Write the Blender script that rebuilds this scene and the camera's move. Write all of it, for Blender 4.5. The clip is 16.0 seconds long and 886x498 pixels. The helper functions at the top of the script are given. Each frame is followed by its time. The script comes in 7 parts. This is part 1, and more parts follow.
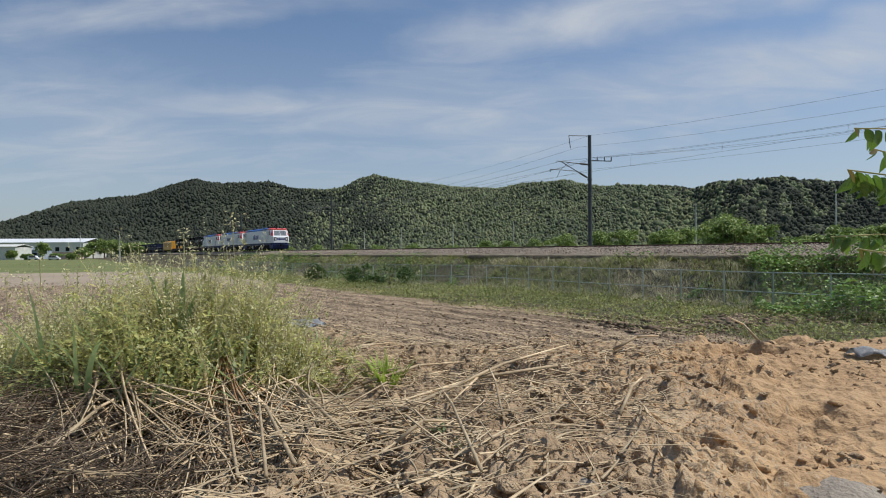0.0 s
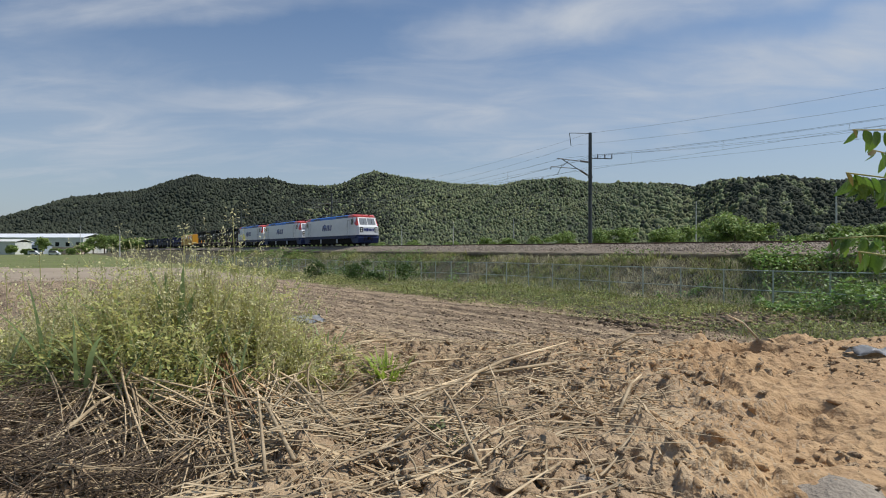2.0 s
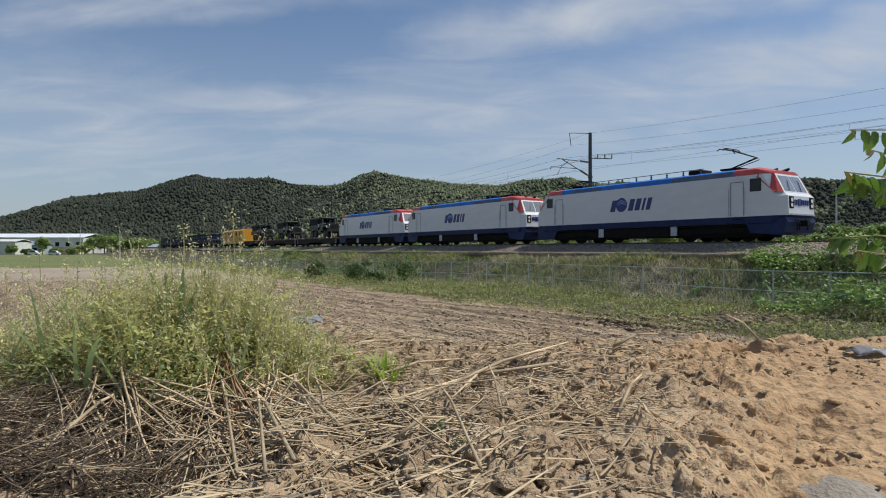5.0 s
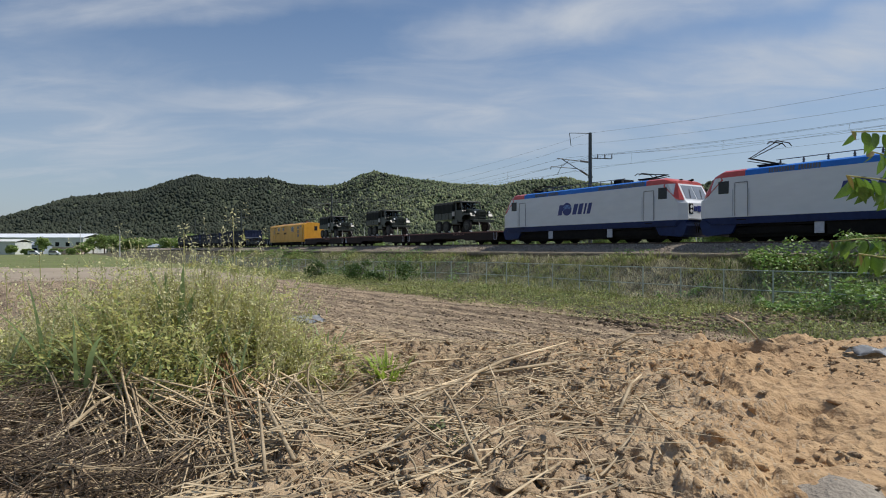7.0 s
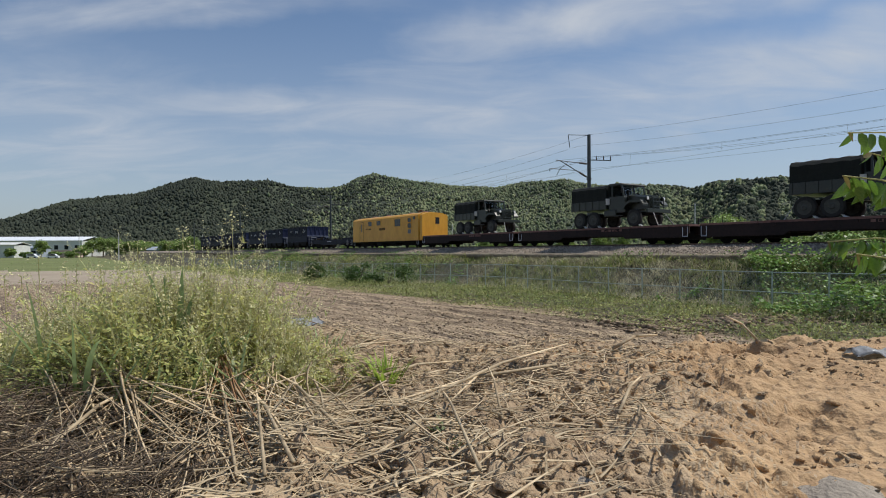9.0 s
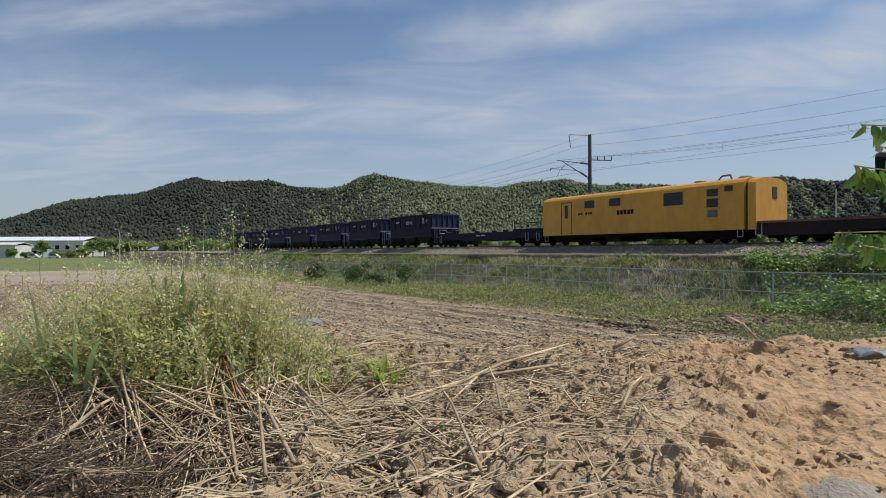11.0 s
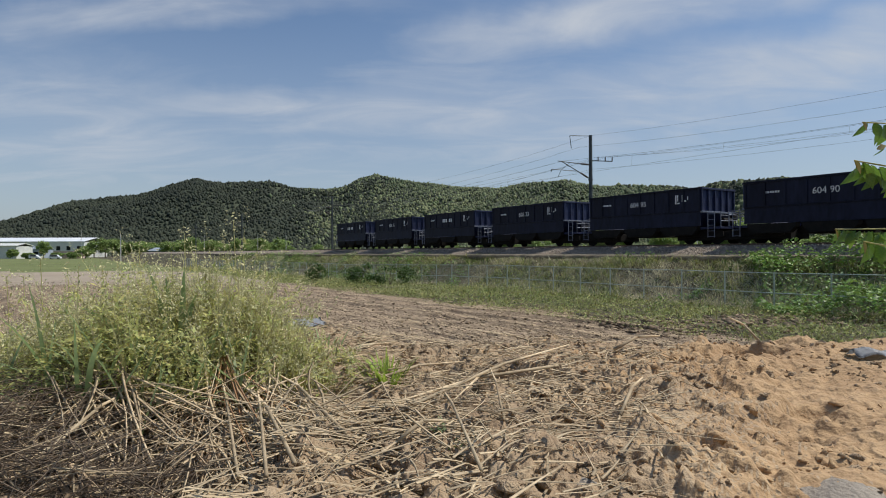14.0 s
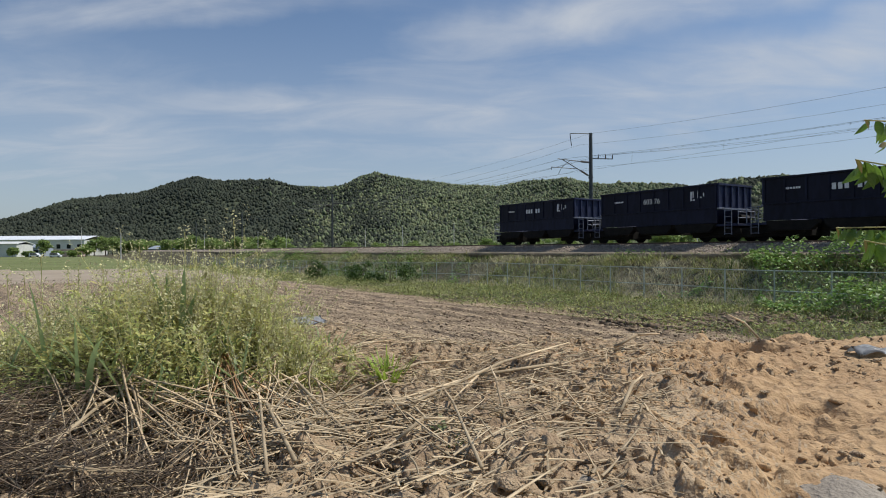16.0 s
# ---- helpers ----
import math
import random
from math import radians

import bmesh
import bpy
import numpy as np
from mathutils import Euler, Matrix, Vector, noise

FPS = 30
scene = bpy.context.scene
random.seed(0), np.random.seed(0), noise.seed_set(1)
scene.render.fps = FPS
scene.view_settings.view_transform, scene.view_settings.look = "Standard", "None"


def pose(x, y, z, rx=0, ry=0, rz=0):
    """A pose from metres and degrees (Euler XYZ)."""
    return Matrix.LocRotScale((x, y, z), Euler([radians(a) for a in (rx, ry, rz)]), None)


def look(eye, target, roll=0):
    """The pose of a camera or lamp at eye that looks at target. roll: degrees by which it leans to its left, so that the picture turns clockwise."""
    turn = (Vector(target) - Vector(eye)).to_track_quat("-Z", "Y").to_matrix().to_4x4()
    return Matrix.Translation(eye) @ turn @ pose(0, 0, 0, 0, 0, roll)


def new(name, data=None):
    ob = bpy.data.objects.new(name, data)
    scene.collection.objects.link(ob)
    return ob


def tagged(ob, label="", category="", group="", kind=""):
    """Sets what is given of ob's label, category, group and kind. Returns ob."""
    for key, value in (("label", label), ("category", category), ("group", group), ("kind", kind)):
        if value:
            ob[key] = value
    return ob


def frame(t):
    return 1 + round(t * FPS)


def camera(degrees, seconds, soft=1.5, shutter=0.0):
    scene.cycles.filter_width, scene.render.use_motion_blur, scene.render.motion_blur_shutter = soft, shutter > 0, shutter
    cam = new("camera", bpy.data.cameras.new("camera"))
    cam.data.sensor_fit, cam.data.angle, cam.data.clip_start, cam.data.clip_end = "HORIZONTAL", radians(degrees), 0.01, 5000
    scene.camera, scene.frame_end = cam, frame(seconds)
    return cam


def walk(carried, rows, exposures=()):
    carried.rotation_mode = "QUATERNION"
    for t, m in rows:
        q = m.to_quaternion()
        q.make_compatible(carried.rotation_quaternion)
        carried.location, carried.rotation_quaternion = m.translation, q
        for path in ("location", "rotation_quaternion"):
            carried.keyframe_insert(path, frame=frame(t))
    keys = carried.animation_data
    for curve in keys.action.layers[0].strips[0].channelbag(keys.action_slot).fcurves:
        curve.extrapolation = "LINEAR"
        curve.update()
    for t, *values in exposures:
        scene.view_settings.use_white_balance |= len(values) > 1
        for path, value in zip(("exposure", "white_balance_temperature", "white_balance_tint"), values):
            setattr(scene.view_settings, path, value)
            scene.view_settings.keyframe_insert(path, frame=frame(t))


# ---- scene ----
# The lens, and a phone on the ground that is nudged by a fraction of a degree
EYE = 2.6
cam = camera(71.95, 16.0, soft=1.0)
NUDGE = [(0, 0, 5.9, .27), (.5, 0, 4.1, .2), (1, 0, .9, .08), (1.5, 0, .4, 0), (2.5, 0, .4, 0), (4, 0, .4, 0),
         (6.5, 0, .4, 0), (7, 0, .4, 0), (7.5, -1.5, 1.6, .05), (8, -1.5, 2.7, .1), (8.5, -1.6, 3.8, .14), (9, -1.5, 4.1, .15),
         (11.5, 0, 4.1, .14), (12, 0, 4.5, .12), (12.5, 1, 4.8, .14), (13, 1.2, 5.5, .16), (14, 1.2, 5.6, .16),
         (14.5, 1.2, 5.2, .16), (15, 1.2, 4.4, .18), (15.5, 1.5, 2.4, .22), (16, 1.5, 1.9, .2)]
FOCAL = 1080.0
walk(cam, [(t, pose(0, 0, EYE, 90 + math.degrees(dy / FOCAL), roll, math.degrees(dx / FOCAL))) for t, dx, dy, roll in NUDGE],
     exposures=[(0, -0.3), (16, -0.3)])

# ---- daylight: a high sun behind the railway, thin streaks of cloud ----
SUN_UP, SUN_TO = 58.0, (1.0, 0.12)          # elevation in degrees; plan direction towards the sun
world = bpy.data.worlds.new("sky")
scene.world = world
world.use_nodes = True
wn, wl = world.node_tree.nodes, world.node_tree.links
wn.clear()


def sky_nodes():
    sky = wn.new("ShaderNodeTexSky")
    sky.sky_type, sky.sun_disc = "NISHITA", False
    sky.sun_elevation, sky.sun_rotation = radians(SUN_UP), math.atan2(SUN_TO[0], SUN_TO[1])
    sky.air_density, sky.dust_density, sky.ozone_density = 1.0, 1.4, 1.6
    co = wn.new("ShaderNodeTexCoord")
    sep = wn.new("ShaderNodeSeparateXYZ")
    wl.new(co.outputs["Generated"], sep.inputs[0])
    up = wn.new("ShaderNodeMath"); up.operation = "MAXIMUM"; up.inputs[1].default_value = 0.0
    wl.new(sep.outputs["Z"], up.inputs[0])
    add = wn.new("ShaderNodeMath"); add.operation = "ADD"; add.inputs[1].default_value = 0.16
    wl.new(up.outputs[0], add.inputs[0])
    px = wn.new("ShaderNodeMath"); px.operation = "DIVIDE"
    py = wn.new("ShaderNodeMath"); py.operation = "DIVIDE"
    wl.new(sep.outputs["X"], px.inputs[0]); wl.new(add.outputs[0], px.inputs[1])
    wl.new(sep.outputs["Y"], py.inputs[0]); wl.new(add.outputs[0], py.inputs[1])
    com = wn.new("ShaderNodeCombineXYZ")
    wl.new(px.outputs[0], com.inputs[0]); wl.new(py.outputs[0], com.inputs[1])
    layers = []
    for turn, sx, sy, scale, detail, warp, lo, hi in ((14, 0.5, 0.9, 1.1, 6, 0.5, 0.38, 0.74), (22, 0.6, 1.3, 2.6, 8, 0.8, 0.30, 0.78)):
        mp = wn.new("ShaderNodeMapping")
        mp.inputs["Rotation"].default_value = (0, 0, radians(turn))
        mp.inputs["Scale"].default_value = (sx, sy, 1)
        mp.inputs["Location"].default_value = (1.7 + turn * .05, .4, 0)
        no = wn.new("ShaderNodeTexNoise")
        no.inputs["Scale"].default_value, no.inputs["Detail"].default_value = scale, detail
        no.inputs["Roughness"].default_value, no.inputs["Distortion"].default_value = 0.58, warp
        ra = wn.new("ShaderNodeMapRange"); ra.interpolation_type = "SMOOTHSTEP"
        ra.inputs["From Min"].default_value, ra.inputs["From Max"].default_value = lo, hi
        wl.new(com.outputs[0], mp.inputs[0]); wl.new(mp.outputs[0], no.inputs["Vector"]); wl.new(no.outputs["Fac"], ra.inputs[0])
        layers.append(ra)
    # broad banks of thin cloud over the hills, broken up by the finer streaks
    ahead = wn.new("ShaderNodeMath"); ahead.operation = "MAXIMUM"; ahead.inputs[1].default_value = 0.25
    wl.new(sep.outputs["Y"], ahead.inputs[0])
    side = wn.new("ShaderNodeMath"); side.operation = "DIVIDE"
    rise = wn.new("ShaderNodeMath"); rise.operation = "DIVIDE"
    wl.new(sep.outputs["X"], side.inputs[0]); wl.new(ahead.outputs[0], side.inputs[1])
    wl.new(sep.outputs["Z"], rise.inputs[0]); wl.new(ahead.outputs[0], rise.inputs[1])
    flat = wn.new("ShaderNodeCombineXYZ")
    wl.new(side.outputs[0], flat.inputs[0]); wl.new(rise.outputs[0], flat.inputs[1])
    curl = wn.new("ShaderNodeTexNoise"); curl.inputs["Scale"].default_value, curl.inputs["Detail"].default_value = 7.0, 6
    wl.new(flat.outputs[0], curl.inputs["Vector"])
    off = wn.new("ShaderNodeVectorMath"); off.operation = "MULTIPLY_ADD"
    off.inputs[1].default_value = (.22, .07, 0)
    wl.new(curl.outputs["Color"], off.inputs[0]); wl.new(flat.outputs[0], off.inputs[2])
    banks = None
    for cx, cy, wx, wy, turn, thick in CLOUD_BANKS:
        mp = wn.new("ShaderNodeMapping"); mp.vector_type = "TEXTURE"
        mp.inputs["Location"].default_value = (cx + .11, cy + .035, 0)
        mp.inputs["Rotation"].default_value = (0, 0, radians(turn))
        mp.inputs["Scale"].default_value = (wx, wy, 1)
        ln = wn.new("ShaderNodeVectorMath"); ln.operation = "LENGTH"
        ra = wn.new("ShaderNodeMapRange"); ra.interpolation_type = "SMOOTHSTEP"
        ra.inputs["From Min"].default_value, ra.inputs["From Max"].default_value = 0.1, 1.25
        ra.inputs["To Min"].default_value, ra.inputs["To Max"].default_value = thick, 0.0
        wl.new(off.outputs[0], mp.inputs[0]); wl.new(mp.outputs[0], ln.inputs[0]); wl.new(ln.outputs["Value"], ra.inputs[0])
        if banks is None:
            banks = ra
        else:
            ad = wn.new("ShaderNodeMath"); ad.operation = "ADD"
            wl.new(banks.outputs[0], ad.inputs[0]); wl.new(ra.outputs[0], ad.inputs[1])
            banks = ad
    grain = wn.new("ShaderNodeMath"); grain.operation = "MULTIPLY_ADD"
    wl.new(layers[1].outputs[0], grain.inputs[0]); grain.inputs[1].default_value = 0.55; grain.inputs[2].default_value = 0.5
    torn = wn.new("ShaderNodeMath"); torn.operation = "MULTIPLY"
    wl.new(banks.outputs[0], torn.inputs[0]); wl.new(grain.outputs[0], torn.inputs[1])
    thin = wn.new("ShaderNodeMath"); thin.operation = "MULTIPLY_ADD"
    wl.new(layers[1].outputs[0], thin.inputs[0]); thin.inputs[1].default_value = 0.20
    wl.new(torn.outputs[0], thin.inputs[2])
    tot = wn.new("ShaderNodeMath"); tot.operation = "MULTIPLY_ADD"
    wl.new(layers[0].outputs[0], tot.inputs[0]); tot.inputs[1].default_value = 0.16
    wl.new(thin.outputs[0], tot.inputs[2])
    cap = wn.new("ShaderNodeMath"); cap.operation = "MULTIPLY"; cap.inputs[1].default_value = CLOUD
    cap.use_clamp = True
    # thin haze that thickens towards the horizon
    hz = wn.new("ShaderNodeMapRange"); hz.interpolation_type = "SMOOTHSTEP"
    hz.inputs["From Min"].default_value, hz.inputs["From Max"].default_value = 0.0, 0.42
    hz.inputs["To Min"].default_value, hz.inputs["To Max"].default_value = 0.6, 0.05
    wl.new(up.outputs[0], hz.inputs[0])
    both = wn.new("ShaderNodeMath"); both.operation = "MAXIMUM"
    wl.new(tot.outputs[0], both.inputs[0]); wl.new(hz.outputs[0], both.inputs[1])
    veil = wn.new("ShaderNodeMath"); veil.operation = "MULTIPLY_ADD"; veil.inputs[1].default_value = 0.2
    wl.new(hz.outputs[0], veil.inputs[0]); wl.new(both.outputs[0], veil.inputs[2])
    wl.new(veil.outputs[0], cap.inputs[0])
    tint = wn.new("ShaderNodeMix"); tint.data_type = "RGBA"; tint.blend_type = "MULTIPLY"
    tint.inputs["Factor"].default_value = 1.0
    tint.inputs[7].default_value = SKY_TINT
    wl.new(sky.outputs[0], tint.inputs[6])
    mix = wn.new("ShaderNodeMix"); mix.data_type = "RGBA"
    wl.new(cap.outputs[0], mix.inputs["Factor"])
    wl.new(tint.outputs[2], mix.inputs[6])
    mix.inputs[7].default_value = CLOUD_LIGHT
    bg = wn.new("ShaderNodeBackground"); bg.inputs["Strength"].default_value = SKY_STRENGTH
    out = wn.new("ShaderNodeOutputWorld")
    wl.new(mix.outputs[2], bg.inputs["Color"]); wl.new(bg.outputs[0], out.inputs[0])


# bearing and rise (tangents), half sizes, tilt and thickness of the cloud banks
CLOUD_BANKS = [(-.66, .21, .30, .16, 0, .75), (-.20, .24, .34, .045, 0, .75), (-.52, .40, .42, .035, 3, .9), (.30, .395, .40, .05, 7, 1.0),
               (.52, .28, .60, .085, 10, .85), (.10, .27, .38, .07, 8, .45), (.72, .36, .26, .05, 12, .6), (.05, .15, 1.0, .09, 0, .55), (.02, .33, .26, .05, 14, .5)]
SKY_STRENGTH, CLOUD, SKY_TINT, CLOUD_LIGHT = 0.112, 0.64, (0.80, 0.96, 1.10, 1), (5.8, 6.25, 6.95, 1)
sky_nodes()
sun = new("sun", bpy.data.lights.new("sun", "SUN"))
sun.data.energy, sun.data.angle, sun.data.color = 4.9, radians(0.55), (1.0, 0.95, 0.87)
_e = radians(SUN_UP)
_k = math.cos(_e) / math.hypot(*SUN_TO)
sun.matrix_world = look((0, 0, 60), Vector((0, 0, 60)) - Vector((SUN_TO[0] * _k, SUN_TO[1] * _k, math.sin(_e))))


# ---- materials ----
def surf(name, c1, c2, scale=4.0, rough=0.7, bump=0.2, metal=0.0, vary=0.0, island=0.0, leaf=0.0, fine=9.0, depth=0.01, coat=0.0, stretch=None, hue=None, spec=0.5, bands=None):
    """Two colours mixed by coarse and fine grain, with relief; vary: per object; island: per loose piece; leaf: share of light let through."""
    m = bpy.data.materials.new(name)
    m.use_nodes = True
    n, l = m.node_tree.nodes, m.node_tree.links
    b = n["Principled BSDF"]
    co = n.new("ShaderNodeTexCoord")
    vec = co.outputs["Object"]
    if stretch:
        mp = n.new("ShaderNodeMapping")
        mp.vector_type = "TEXTURE"
        mp.inputs["Rotation"].default_value = (0, 0, radians(stretch[3]) if len(stretch) > 3 else 0)
        mp.inputs["Scale"].default_value = [1 / k for k in stretch[:3]]
        l.new(vec, mp.inputs[0])
        vec = mp.outputs[0]
    a = n.new("ShaderNodeTexNoise"); a.inputs["Scale"].default_value = scale; a.inputs["Detail"].default_value = 4
    d = n.new("ShaderNodeTexNoise"); d.inputs["Scale"].default_value = scale * fine; d.inputs["Detail"].default_value = 5
    l.new(vec, a.inputs["Vector"]); l.new(vec, d.inputs["Vector"])
    s = n.new("ShaderNodeMath"); s.operation = "ADD"
    l.new(a.outputs["Fac"], s.inputs[0]); l.new(d.outputs["Fac"], s.inputs[1])
    if bands:
        wv = n.new("ShaderNodeTexWave"); wv.wave_type, wv.bands_direction = "BANDS", "X"
        wv.inputs["Scale"].default_value, wv.inputs["Distortion"].default_value = bands[0], 1.0
        wv.inputs["Detail"].default_value, wv.inputs["Detail Scale"].default_value = 3, .6
        l.new(vec, wv.inputs["Vector"])
        ad = n.new("ShaderNodeMath"); ad.operation = "MULTIPLY_ADD"; ad.inputs[1].default_value = bands[1]
        l.new(wv.outputs["Fac"], ad.inputs[0]); l.new(s.outputs[0], ad.inputs[2])
        sh = n.new("ShaderNodeMath"); sh.operation = "SUBTRACT"; sh.inputs[1].default_value = bands[1] * .5
        l.new(ad.outputs[0], sh.inputs[0])
        s = sh
    r = n.new("ShaderNodeMapRange")
    r.inputs["From Min"].default_value, r.inputs["From Max"].default_value = 0.72, 1.28
    l.new(s.outputs[0], r.inputs[0])
    mx = n.new("ShaderNodeMix"); mx.data_type = "RGBA"
    mx.inputs[6].default_value, mx.inputs[7].default_value = (*c1, 1), (*c2, 1)
    l.new(r.outputs[0], mx.inputs["Factor"])
    col = mx.outputs[2]
    if vary or island:
        src = n.new("ShaderNodeObjectInfo").outputs["Random"] if vary else n.new("ShaderNodeNewGeometry").outputs["Random Per Island"]
        k = vary or island
        q = n.new("ShaderNodeMapRange")
        q.inputs["To Min"].default_value, q.inputs["To Max"].default_value = 1 - k, 1 + k
        l.new(src, q.inputs[0])
        hs = n.new("ShaderNodeHueSaturation")
        l.new(q.outputs[0], hs.inputs["Value"]); l.new(col, hs.inputs["Color"])
        if hue:
            w = n.new("ShaderNodeTexWhiteNoise"); w.noise_dimensions = "1D"
            l.new(src, w.inputs["W"])
            hq = n.new("ShaderNodeMapRange")
            hq.inputs["To Min"].default_value, hq.inputs["To Max"].default_value = 0.5 - hue, 0.5 + hue
            l.new(w.outputs["Value"], hq.inputs[0]); l.new(hq.outputs[0], hs.inputs["Hue"])
        col = hs.outputs[0]
    l.new(col, b.inputs["Base Color"])
    b.inputs["Roughness"].default_value, b.inputs["Metallic"].default_value = rough, metal
    b.inputs["Specular IOR Level"].default_value = spec
    b.inputs["Coat Weight"].default_value = coat
    if bump:
        bp = n.new("ShaderNodeBump"); bp.inputs["Strength"].default_value = bump; bp.inputs["Distance"].default_value = depth
        l.new(s.outputs[0], bp.inputs["Height"]); l.new(bp.outputs[0], b.inputs["Normal"])
    if leaf:
        t = n.new("ShaderNodeBsdfTranslucent"); ms = n.new("ShaderNodeMixShader")
        ms.inputs[0].default_value = leaf
        l.new(col, t.inputs["Color"])
        l.new(b.outputs[0], ms.inputs[1]); l.new(t.outputs[0], ms.inputs[2])
        l.new(ms.outputs[0], n["Material Output"].inputs[0])
    return m


def clear_glass():
    m = surf("clear_cab_glass", (.8, .85, .83), (.9, .93, .92), 1, .03, 0)
    b = m.node_tree.nodes["Principled BSDF"]
    b.inputs["Transmission Weight"].default_value, b.inputs["IOR"].default_value = 1.0, 1.2
    return m


